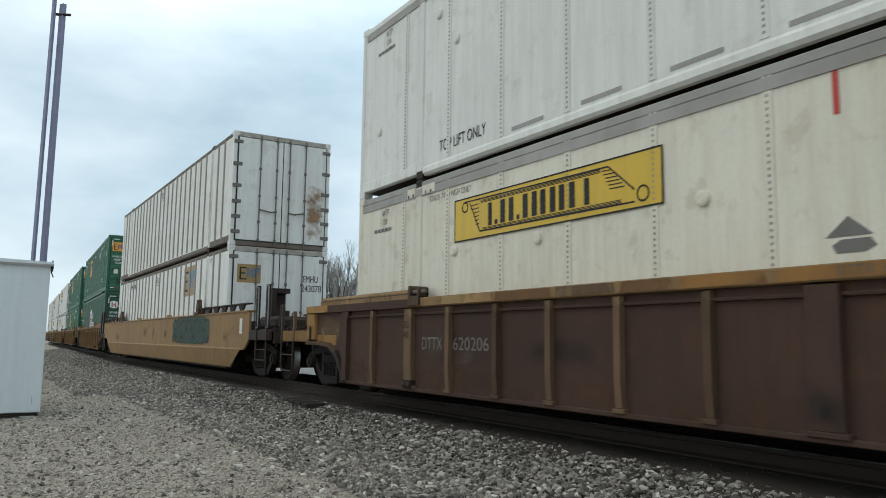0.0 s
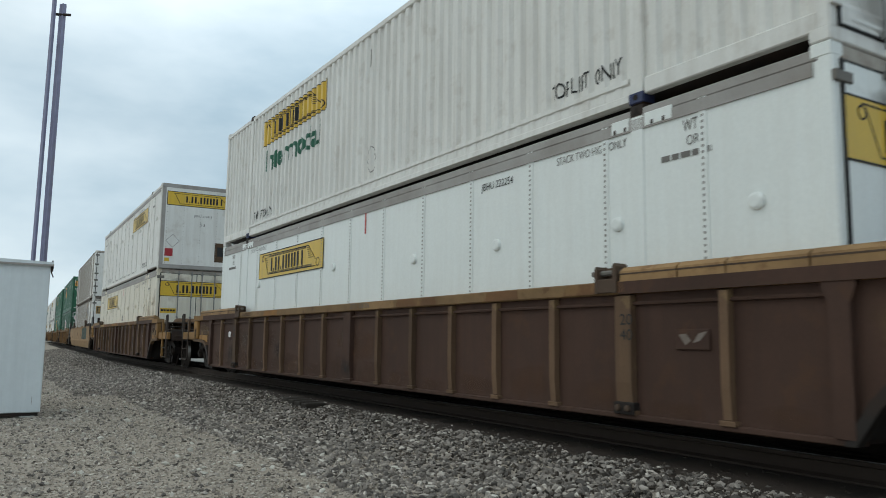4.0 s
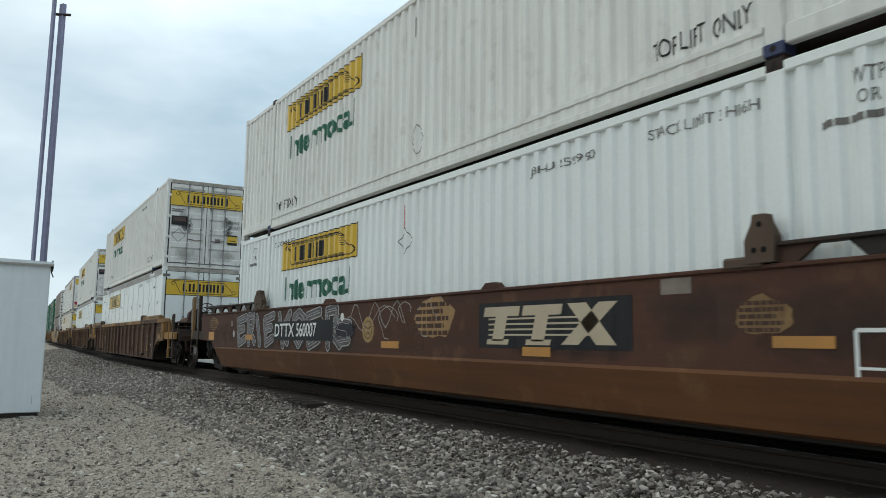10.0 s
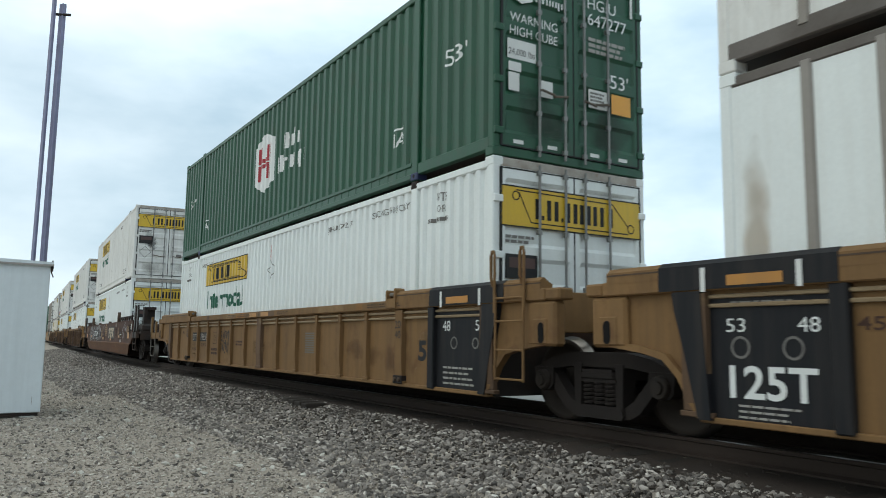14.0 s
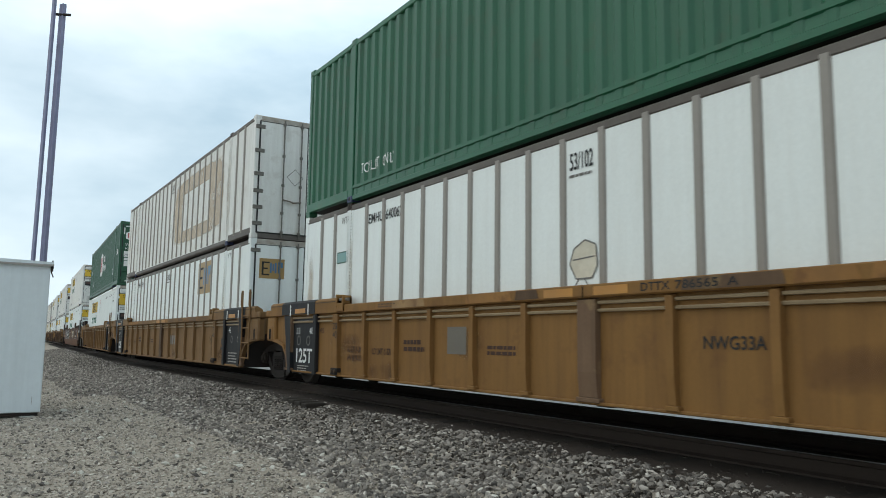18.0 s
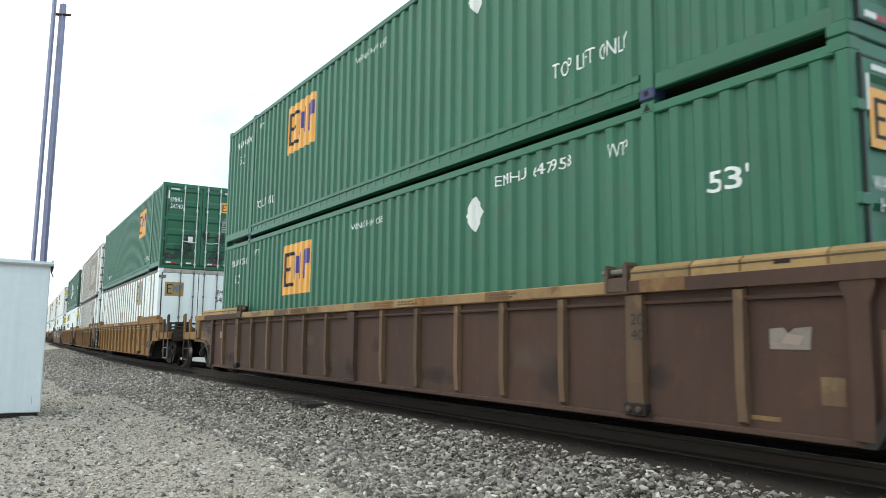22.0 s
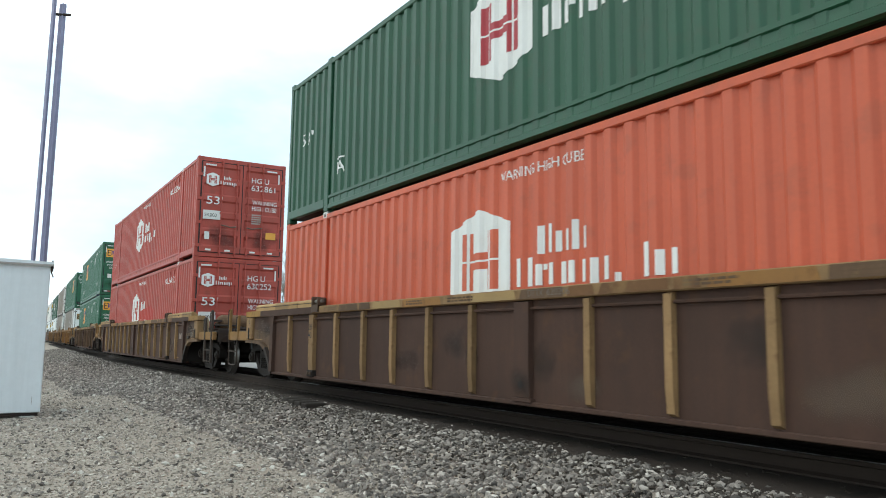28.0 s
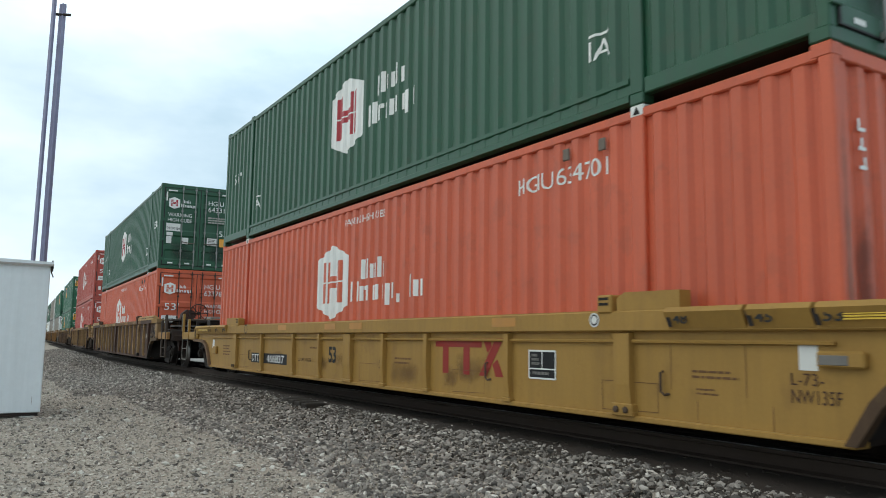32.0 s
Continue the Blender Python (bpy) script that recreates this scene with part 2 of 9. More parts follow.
emblem_red = material("faded_red_emblem_paint", (0.30, 0.028, 0.022), 0.6, dirt=(0.24, 0.06, 0.035), dirt_amount=0.5, grain=50, vary=0.1)
faded_label = material("faded_pink_label", (0.30, 0.22, 0.18), 0.6, dirt=(0.2, 0.13, 0.1), dirt_amount=0.5, grain=60)
dull_ink = material("dull_pale_lettering", (0.38, 0.36, 0.33), 0.6, dirt=(0.2, 0.17, 0.14), dirt_amount=0.6, grain=40)
dark_pipe = material("dark_greasy_pipe", (0.064, 0.046, 0.036), 0.7, 0.1, dirt=(0.03, 0.025, 0.021), dirt_amount=0.6, grain=40)
dusty_ochre = material("dusty_dull_ochre_wagon_paint", (0.235, 0.130, 0.052), 0.75, dirt=(0.12, 0.070, 0.034), dirt_amount=0.65, vary=0.15, streak=True, stain=RUST, stain_amount=0.3, random_value=0.06)
worn_ochre = material("pale_dusty_ochre_pipe", (0.34, 0.25, 0.15), 0.6, dirt=(0.16, 0.10, 0.055), dirt_amount=0.5, grain=40, vary=0.2)
end_ochre = material("rusty_ochre_end_paint", (0.34, 0.185, 0.062), 0.75, dirt=(0.14, 0.075, 0.035), dirt_amount=0.6, vary=0.25, stain=RUST, stain_amount=0.5, random_value=0.2)
soiled_frame = material("soiled_white_frame", (0.46, 0.42, 0.37), 0.65, dirt=(0.17, 0.13, 0.10), dirt_amount=0.7, vary=0.2, stain=(0.20, 0.11, 0.06), stain_amount=0.4, big=1.5)
grey_patch = material("grey_touch_up_paint", (0.17, 0.15, 0.125), 0.75, dirt=(0.12, 0.10, 0.08), dirt_amount=0.5, grain=30)
worn_orange = material("worn_orange_chord_paint", (0.34, 0.165, 0.05), 0.75, dirt=(0.16, 0.085, 0.04), dirt_amount=0.7, vary=0.2, stain=RUST, stain_amount=0.5)
teal_film = material("faded_teal_film", (0.17, 0.33, 0.32), 0.5, dirt=(0.3, 0.4, 0.38), dirt_amount=0.4, grain=60)
guide_tan = material("pale_dusty_tan_paint", (0.40, 0.25, 0.105), 0.75, dirt=(0.18, 0.115, 0.065), dirt_amount=0.55, vary=0.2, stain=RUST, stain_amount=0.35, random_value=0.25)
end_gold = material("chipped_gold_end_paint", (0.36, 0.195, 0.045), 0.7, dirt=(0.14, 0.08, 0.035), dirt_amount=0.6, vary=0.25, stain=RUST, stain_amount=0.5)
brake_red = material("rusty_red_brown_casting", (0.060, 0.028, 0.022), 0.7, 0.1, dirt=(0.03, 0.022, 0.018), dirt_amount=0.6, grain=50, vary=0.2)
rivet_grey = material("dull_dark_rivet_heads", (0.30, 0.285, 0.265), 0.6, 0.1, dirt=(0.16, 0.135, 0.11), dirt_amount=0.6, grain=60)
lock_blue = material("blue_cast_lock_paint", (0.022, 0.035, 0.115), 0.55, dirt=(0.03, 0.03, 0.04), dirt_amount=0.6, grain=60, vary=0.2)
rusty_tank = material("rusty_tan_tank_paint", (0.15, 0.085, 0.045), 0.75, dirt=(0.07, 0.042, 0.028), dirt_amount=0.6, vary=0.3, big=2.0, stain=(0.2, 0.13, 0.07), stain_amount=0.4)
latch_iron = material("rusty_brown_latch_iron", (0.11, 0.072, 0.05), 0.75, 0.1, dirt=(0.035, 0.024, 0.018), dirt_amount=0.6, vary=0.25, grain=50)
emblem_tan = material("yellowed_emblem_paint", (0.52, 0.43, 0.31), 0.6, dirt=(0.33, 0.25, 0.17), dirt_amount=0.5, grain=50, vary=0.1)
cream_placard = material("torn_cream_placard_film", (0.70, 0.64, 0.52), 0.6, dirt=(0.48, 0.41, 0.31), dirt_amount=0.5, big=3.0, grain=50, vary=0.15)
torn_paper = material("weathered_paper", (0.26, 0.215, 0.185), 0.7, dirt=(0.16, 0.12, 0.09), dirt_amount=0.7, vary=0.25, grain=40, big=3.0)
grey_dirty = material("dirty_grey_steel_plate", (0.17, 0.15, 0.135), 0.6, 0.2, dirt=(0.06, 0.045, 0.035), dirt_amount=0.65, vary=0.2, grain=40)
label_paper = material("white_label_film", (0.72, 0.72, 0.69), 0.5, dirt=(0.45, 0.44, 0.42), dirt_amount=0.4, grain=60)


def stain_film(name, base, across, amount=0.9, rough=0.75, scale=9.0, edge=1.0):
    """Thin dirt or paint whose cover thins out unevenly towards the rim of its patch."""
    m = bpy.data.materials.new(name)
    m.use_nodes = True
    n, l = m.node_tree.nodes, m.node_tree.links
    bsdf, out = n["Principled BSDF"], n["Material Output"]
    bsdf.inputs["Roughness"].default_value = rough
    coord = n.new("ShaderNodeTexCoord")
    split = n.new("ShaderNodeSeparateXYZ")
    l.new(coord.outputs["Generated"], split.inputs[0])

    def calc(kind, a, b):
        k = n.new("ShaderNodeMath")
        k.operation = kind
        for sock, v in ((k.inputs[0], a), (k.inputs[1], b)):
            if isinstance(v, (int, float)):
                sock.default_value = v
            else:
                l.new(v, sock)
        return k.outputs[0]

    hill = 1.0
    for axis in (across, "Z"):
        g = split.outputs[axis]
        hill = calc("MULTIPLY", hill, calc("MULTIPLY", 4.0, calc("MULTIPLY", g, calc("SUBTRACT", 1.0, g))))
    tex = n.new("ShaderNodeTexNoise")
    tex.inputs["Scale"].default_value, tex.inputs["Detail"].default_value = scale, 6.0
    l.new(coord.outputs["Object"], tex.inputs["Vector"])
    cover = calc("ADD", calc("MINIMUM", calc("MULTIPLY", hill, 1.5 * edge), 1.7), calc("MULTIPLY", calc("SUBTRACT", tex.outputs["Fac"], 0.72), 2.6))
    lim = n.new("ShaderNodeClamp")
    l.new(cover, lim.inputs[0])
    clear = n.new("ShaderNodeBsdfTransparent")
    both = n.new("ShaderNodeMixShader")
    tone = n.new("ShaderNodeMix")
    tone.data_type = "RGBA"
    l.new(tex.outputs["Fac"], tone.inputs[0])
    tone.inputs[6].default_value, tone.inputs[7].default_value = (*[c * 0.7 for c in base], 1), (*[c * 1.25 for c in base], 1)
    l.new(tone.outputs[2], bsdf.inputs["Base Color"])
    l.new(calc("MULTIPLY", lim.outputs[0], amount), both.inputs[0])
    l.new(clear.outputs[0], both.inputs[1])
    l.new(bsdf.outputs[0], both.inputs[2])
    l.new(both.outputs[0], out.inputs["Surface"])
    return m


soot_end = stain_film("soot_smudge_on_doors", (0.05, 0.048, 0.045), "X", 0.85)
grime_dark = stain_film("dark_road_grime_on_doors", (0.035, 0.032, 0.028), "X", 0.45, scale=3.5)
rust_end = stain_film("rust_wash_on_doors", (0.30, 0.165, 0.075), "X", 0.85, scale=5.0)
grime_end = stain_film("grime_on_doors", (0.20, 0.17, 0.14), "X", 0.38, scale=2.5)
rust_side = stain_film("rust_wash_on_sides", (0.125, 0.056, 0.026), "Y", 0.38, scale=3.0)
dust_side = stain_film("pale_dust_on_sides", (0.16, 0.115, 0.082), "Y", 0.4, scale=3.0)
tan_wash = stain_film("dusty_tan_wash_on_sides", (0.19, 0.115, 0.055), "Y", 0.75, scale=3.0)
ochre_dust = stain_film("pale_ochre_dust_on_sides", (0.25, 0.155, 0.07), "Y", 0.4, scale=3.0)
glue_side = stain_film("pale_glue_stain_on_side", (0.60, 0.46, 0.32), "Y", 0.48, scale=1.6, edge=9.0)
rust_wash = stain_film("thin_rust_wash", (0.42, 0.29, 0.17), "Y", 0.4, scale=2.0)
soot_side = stain_film("dark_grime_on_sides", (0.03, 0.025, 0.022), "Y", 0.4, scale=4.0)
navy_spray = stain_film("navy_black_spray_on_sides", (0.018, 0.018, 0.028), "Y", 0.9, scale=5.0, edge=2.5)
spray_side = stain_film("dark_spray_on_sides", (0.035, 0.06, 0.048), "Y", 0.95, scale=6.0, edge=6.0)

# ---------------------------------------------------------------- building helpers
STORE = {}


def to_mesh(name, bm):
    me = bpy.data.meshes.new(name)
    bm.normal_update()
    bm.to_mesh(me)
    bm.free()
    return me


def stored(key, maker):
    """One mesh for all alike pieces."""
    if key not in STORE:
        STORE[key] = to_mesh(str(key[0]), maker())
    return STORE[key]


def part(name, shape, mat, parent, label="", at=None):
    """Links a bmesh or a mesh as one object under a thing or a part."""
    me = shape if isinstance(shape, bpy.types.Mesh) else to_mesh(name, shape)
    ob = new(name, me)
    if not me.materials:
        me.materials.append(mat)
    elif me.materials[0] is not mat:
        ob.material_slots[0].link = "OBJECT"
        ob.material_slots[0].material = mat
    ob.parent = parent
    if at is not None:
        ob.matrix_basis = at
    if label:
        ob["label"] = label
    return ob


def thing(name, label, category, group="", kind=""):
    return tagged(new(name), label, category, group, kind)


def box(x0, x1, y0, y1, z0, z1, bevel=0.0, bm=None):
    bm = bm or bmesh.new()
    v = [bm.verts.new(c) for c in ((x0, y0, z0), (x1, y0, z0), (x1, y1, z0), (x0, y1, z0), (x0, y0, z1), (x1, y0, z1), (x1, y1, z1), (x0, y1, z1))]
    fs = [bm.faces.new([v[i] for i in q]) for q in ((3, 2, 1, 0), (4, 5, 6, 7), (0, 1, 5, 4), (1, 2, 6, 5), (2, 3, 7, 6), (3, 0, 4, 7))]
    if bevel:
        es = {e for f in fs for e in f.edges}
        bmesh.ops.bevel(bm, geom=list(es), offset=bevel, segments=1, affect="EDGES")
    return bm


def boxes(*rows):
    bm = bmesh.new()
    for r in rows:
        box(*r, bm=bm)
    return bm


def prism(points, a0, a1, axis="x", bm=None):
    """An outline in the two other axes, drawn out along one axis."""
    bm = bm or bmesh.new()

    def at(p, a):
        return {"x": (a, p[0], p[1]), "y": (p[0], a, p[1]), "z": (p[0], p[1], a)}[axis]
    lo, hi = [bm.verts.new(at(p, a0)) for p in points], [bm.verts.new(at(p, a1)) for p in points]
    bm.faces.new(lo), bm.faces.new(hi[::-1])
    for i in range(len(points)):
        j = (i + 1) % len(points)
        bm.faces.new((lo[j], lo[i], hi[i], hi[j]))
    bmesh.ops.recalc_face_normals(bm, faces=bm.faces[:])
    return bm


def tube(points, radius, sides=8, bm=None, closed=False, end_radius=None):
    """A round bar along a line of points; it may taper."""
    bm = bm or bmesh.new()
    pts = [Vector(p) for p in points]
    rings = []
    for i, p in enumerate(pts):
        if closed:
            d = (pts[(i + 1) % len(pts)] - pts[i - 1]).normalized()
        else:
            d = (pts[min(i + 1, len(pts) - 1)] - pts[max(i - 1, 0)]).normalized()
        a = d.cross(Vector((0.3, 0.2, 1.0)) if abs(d.z) < 0.9 else Vector((1, 0.1, 0))).normalized()
        b = d.cross(a)
        r = radius if end_radius is None else radius + (end_radius - radius) * i / max(1, len(pts) - 1)
        rings.append([bm.verts.new(p + (a * math.cos(k * 2 * math.pi / sides) + b * math.sin(k * 2 * math.pi / sides)) * r) for k in range(sides)])
    n = len(rings)
    for i in range(n if closed else n - 1):
        q, s = rings[i], rings[(i + 1) % n]
        for k in range(sides):
            bm.faces.new((q[k], q[(k + 1) % sides], s[(k + 1) % sides], s[k]))
    if not closed:
        bm.faces.new(rings[0][::-1]), bm.faces.new(rings[-1])
    return bm


def lathe(outline, sides=28, bm=None):
    """(across, out) pairs turned about the x axis."""
    bm = bm or bmesh.new()
    rings = [[bm.verts.new((a, r * math.cos(k * 2 * math.pi / sides), r * math.sin(k * 2 * math.pi / sides))) for k in range(sides)] for a, r in outline]
    for q, s in zip(rings, rings[1:]):
        for k in range(sides):
            bm.faces.new((q[k], q[(k + 1) % sides], s[(k + 1) % sides], s[k]))
    bm.faces.new(rings[0][::-1]), bm.faces.new(rings[-1])
    bmesh.ops.recalc_face_normals(bm, faces=bm.faces[:])
    return bm


LETTERS = {}


def word(text, bold=0.0):
    """The faces of a line of lettering, scaled to one unit high, as lists of (u, v), and its width."""
    key = (text, bold)
    if key not in LETTERS:
        cu = bpy.data.curves.new("lettering", "FONT")
        cu.body, cu.resolution_u, cu.offset = text, 4, bold
        ob = bpy.data.objects.new("lettering", cu)
        me = bpy.data.meshes.new_from_object(ob)
        pts = [v.co for v in me.vertices]
        u0, v0 = min(p.x for p in pts), min(p.y for p in pts)
        h = max(p.y for p in pts) - v0
        polys = [[((pts[i].x - u0) / h, (pts[i].y - v0) / h) for i in f.vertices] for f in me.polygons]
        LETTERS[key] = (polys, (max(p.x for p in pts) - u0) / h)
        bpy.data.objects.remove(ob)
        bpy.data.curves.remove(cu)
        bpy.data.meshes.remove(me)
    return LETTERS[key]


def written(text, width, height, bold=0.0):
    polys, w = word(text, bold)
    return [[(u * width / w, v * height) for u, v in p] for p in polys]


def rect(u0, v0, u1, v1, slant=0.0):
    return [(u0, v0), (u1, v0), (u1 + slant, v1), (u0 + slant, v1)]


def ring(cu, cv, r, thick, n=20, squash=1.0):
    out = []
    for k in range(n):
        a, b = k * 2 * math.pi / n, (k + 1) * 2 * math.pi / n
        out.append([(cu + r * math.cos(a), cv + r * squash * math.sin(a)), (cu + r * math.cos(b), cv + r * squash * math.sin(b)),
                    (cu + (r - thick) * math.cos(b), cv + (r - thick) * squash * math.sin(b)), (cu + (r - thick) * math.cos(a), cv + (r - thick) * squash * math.sin(a))])
    return out


def disc(cu, cv, r, n=18):
    return [(cu + r * math.cos(k * 2 * math.pi / n), cv + r * math.sin(k * 2 * math.pi / n)) for k in range(n)]


def stroke(points, thick):
    """A line of given thickness through points, as quads."""
    out = []
    for (a, b), (c, d) in zip(points, points[1:]):
        e = math.hypot(c - a, d - b) or 1.0
        nu, nv = -(d - b) / e * thick / 2, (c - a) / e * thick / 2
        out.append([(a + nu, b + nv), (a - nu, b - nv), (c - nu, d - nv), (c + nu, d + nv)])
    return out


def sprayed(points, thick):
    """A sprayed line: rounded at its ends and bends."""
    return stroke(points, thick) + [disc(u, v, thick / 2, 10) for u, v in points]


def bars(pattern, width, height, gap=0.28):
    """A row of plain upright bars that stands for a word: one digit a bar, its width."""
    total = sum(int(c) for c in pattern) + gap * (len(pattern) - 1)
    k, u, out = width / total, 0.0, []
    for c in pattern:
        out.append(rect(u, 0, u + int(c) * k, height))
        u += (int(c) + gap) * k
    return out


# Upright bars that stand for one letter of a mark: (from, to, foot, head) in its cell, and the cell's width.
STEMS = {
    "|": (((0.0, 0.33, 0, 1), (0.60, 0.93, 0, 1)), 1.14),
    "i": (((0.0, 0.28, 0, 1),), 0.5),
    "t": (((0.3, 0.58, 0, 1),), 1.0),
    "j": (((0.32, 0.6, 0, 1),), 0.82),
    ".": (((0.0, 0.2, 0, 0.2),), 0.42),
    ",": (((0.0, 0.2, -0.2, 0.2),), 0.6),
    "n": (((0.0, 0.26, 0, 0.72), (0.54, 0.8, 0, 0.72)), 1.0),
    "b": (((0.0, 0.26, 0, 1), (0.54, 0.8, 0, 0.72)), 1.0),
    "p": (((0.0, 0.26, -0.28, 0.72), (0.54, 0.8, 0, 0.72)), 1.0),
    "r": (((0.0, 0.26, 0, 0.72), (0.3, 0.5, 0.52, 0.72)), 0.66),
    " ": ((), 0.5),
}


def stems(pattern, width, height):
    """A mark's word as plain upright bars of its letters' widths and heights."""
    total = sum(STEMS[c][1] for c in pattern) - 0.2
    k, u, out = width / total, 0.0, []
    for c in pattern:
        cells, wide = STEMS[c]
        out += [rect((u + a) * k, lo * height, (u + b) * k, hi * height) for a, b, lo, hi in cells]
        u += wide
    return out


def lines_of_print(width, height, rows, seed=1, fill=0.62):
    """Plain bars of the size of small print that cannot be read."""
    rnd = random.Random(seed)
    out, pitch = [], height / rows
    for r in range(rows):
        u, end = 0.0, width * rnd.uniform(0.7, 1.0)
        while u < end:
            w = min(end - u, width * rnd.uniform(0.07, 0.2))
            out.append(rect(u, height - (r + 0.1 + fill) * pitch, u + w, height - r * pitch - pitch * 0.1))
            u += w + width * 0.025
    return out


# Corrugation: (pitch, depth); outer flats lie in the wall's plane.
WAVE_STEPS = ((0.0, 0.0), (0.30, 0.0), (0.46, 1.0), (0.80, 1.0), (0.96, 0.0))


def wave(y, pitch, depth):
    u = (y / pitch) % 1.0
    pts = WAVE_STEPS + ((1.0, 0.0),)
    for (a, da), (b, db) in zip(pts, pts[1:]):
        if a <= u <= b:
            return depth * (da + (db - da) * (u - a) / (b - a))
    return 0.0


def breaks(y0, y1, pitch):
    out = []
    k = math.floor(y0 / pitch) - 1
    while k * pitch < y1:
        out += [k * pitch + u * pitch for u, _ in WAVE_STEPS[1:]]
        k += 1
    return [y for y in out if y0 + 1e-4 < y < y1 - 1e-4]


def side_film(name, polys, y0, z0, mat, parent, plane, corr=None, lift=0.004, label=""):
    """Film or paint on the side that faces the lot: u runs towards the tail, v up from (y0, z0). It follows the corrugation."""
    bm = bmesh.new()
    for p in polys:
        vs = [bm.verts.new((plane, y0 - u, z0 + v)) for u, v in p]
        try:
            bm.faces.new(vs)
        except ValueError:
            pass
    if corr and bm.verts:
        ys = [v.co.y for v in bm.verts]
        for y in breaks(min(ys), max(ys), corr[0]):
            bmesh.ops.bisect_plane(bm, geom=bm.verts[:] + bm.edges[:] + bm.faces[:], plane_co=(0, y, 0), plane_no=(0, 1, 0), dist=1e-5)
    for v in bm.verts:
        v.co.x = plane + (wave(v.co.y, *corr) if corr else 0.0) - lift
    for f in bm.faces:
        f.normal_update()
        if f.normal.x > 0:
            f.normal_flip()
    return part(name, bm, mat, parent, label)


def end_film(name, polys, x0, z0, mat, parent, plane, lift=0.004, label=""):
    """Film or paint on the door end: u runs across, v up from (x0, z0)."""
    bm = bmesh.new()
    for p in polys:
        bm.faces.new([bm.verts.new((x0 + u, plane - lift, z0 + v)) for u, v in p])
    for f in bm.faces:
        f.normal_update()
        if f.normal.y > 0:
            f.normal_flip()
    return part(name, bm, mat, parent, label)

# ---------------------------------------------------------------- containers, 53 feet long
CL, CW, CH = 16.154, 2.591, 2.896
HL, HW, POST_Y = CL / 2, CW / 2, 6.096


def wavy_wall(y0, y1, z0, z1, plane, corr, sign):
    """A corrugated steel sheet with depth behind it."""
    bm = bmesh.new()
    ys = [y0] + breaks(y0, y1, corr[0]) + [y1]
    cols = [[bm.verts.new((sign * (plane - wave(y, *corr)), y, z)) for z in (z0, z1)] for y in ys]
    for a, b in zip(cols, cols[1:]):
        bm.faces.new((a[0], b[0], b[1], a[1]) if sign < 0 else (b[0], a[0], a[1], b[1]))
    for f in bm.faces:
        f.normal_update()
        if f.normal.x * sign < 0:
            f.normal_flip()
    return bm


def plate_wall(z0, z1, plane, sign):
    """Flat plates with overlapped, riveted seams."""
    bm = box(min(sign * plane, sign * (plane - 0.03)), max(sign * plane, sign * (plane - 0.03)), -HL + 0.1, HL - 0.1, z0, z1)
    return bm


def rivet_rows(ys, z0, z1, plane, sign):
    bm = bmesh.new()
    for y in ys:
        z = z0 + 0.04
        while z < z1:
            box(*sorted((sign * plane, sign * (plane + 0.006))), y - 0.010, y + 0.010, z - 0.011, z + 0.011, bm=bm)
            z += 0.055
    return bm


def door_leaf(side, style):
    """One door leaf; steel ones have pressed horizontal bands."""
    x0, x1 = (-HW + 0.10, -0.012) if side < 0 else (0.012, HW - 0.10)
    y = -HL
    if style != "pressed":
        return box(x0, x1, y - 0.012, y + 0.04, 0.14, CH - 0.13, 0.006)
    bm = bmesh.new()
    rows = [(0.14, 0)]
    n = 5
    step = (CH - 0.13 - 0.30) / n
    for k in range(n):
        a = 0.30 + k * step
        rows += [(a, 0), (a + 0.05, 0.032), (a + step * 0.62, 0.032), (a + step * 0.62 + 0.05, 0)]
    rows += [(CH - 0.13, 0)]
    m = 0.07
    xs = [(x0, 0.0), (x0 + m, 0.0), (x0 + m + 0.03, 1.0), (x1 - m - 0.03, 1.0), (x1 - m, 0.0), (x1, 0.0)]
    grid = [[bm.verts.new((x, y - 0.012 + d * f, zz)) for x, f in xs] for zz, d in rows]
    for a, b in zip(grid, grid[1:]):
        for i in range(len(xs) - 1):
            bm.faces.new((a[i], a[i + 1], b[i + 1], b[i]))
    return bm


def casting():
    bm = box(-0.081, 0.081, -0.089, 0.089, -0.059, 0.059, 0.012)
    return bm


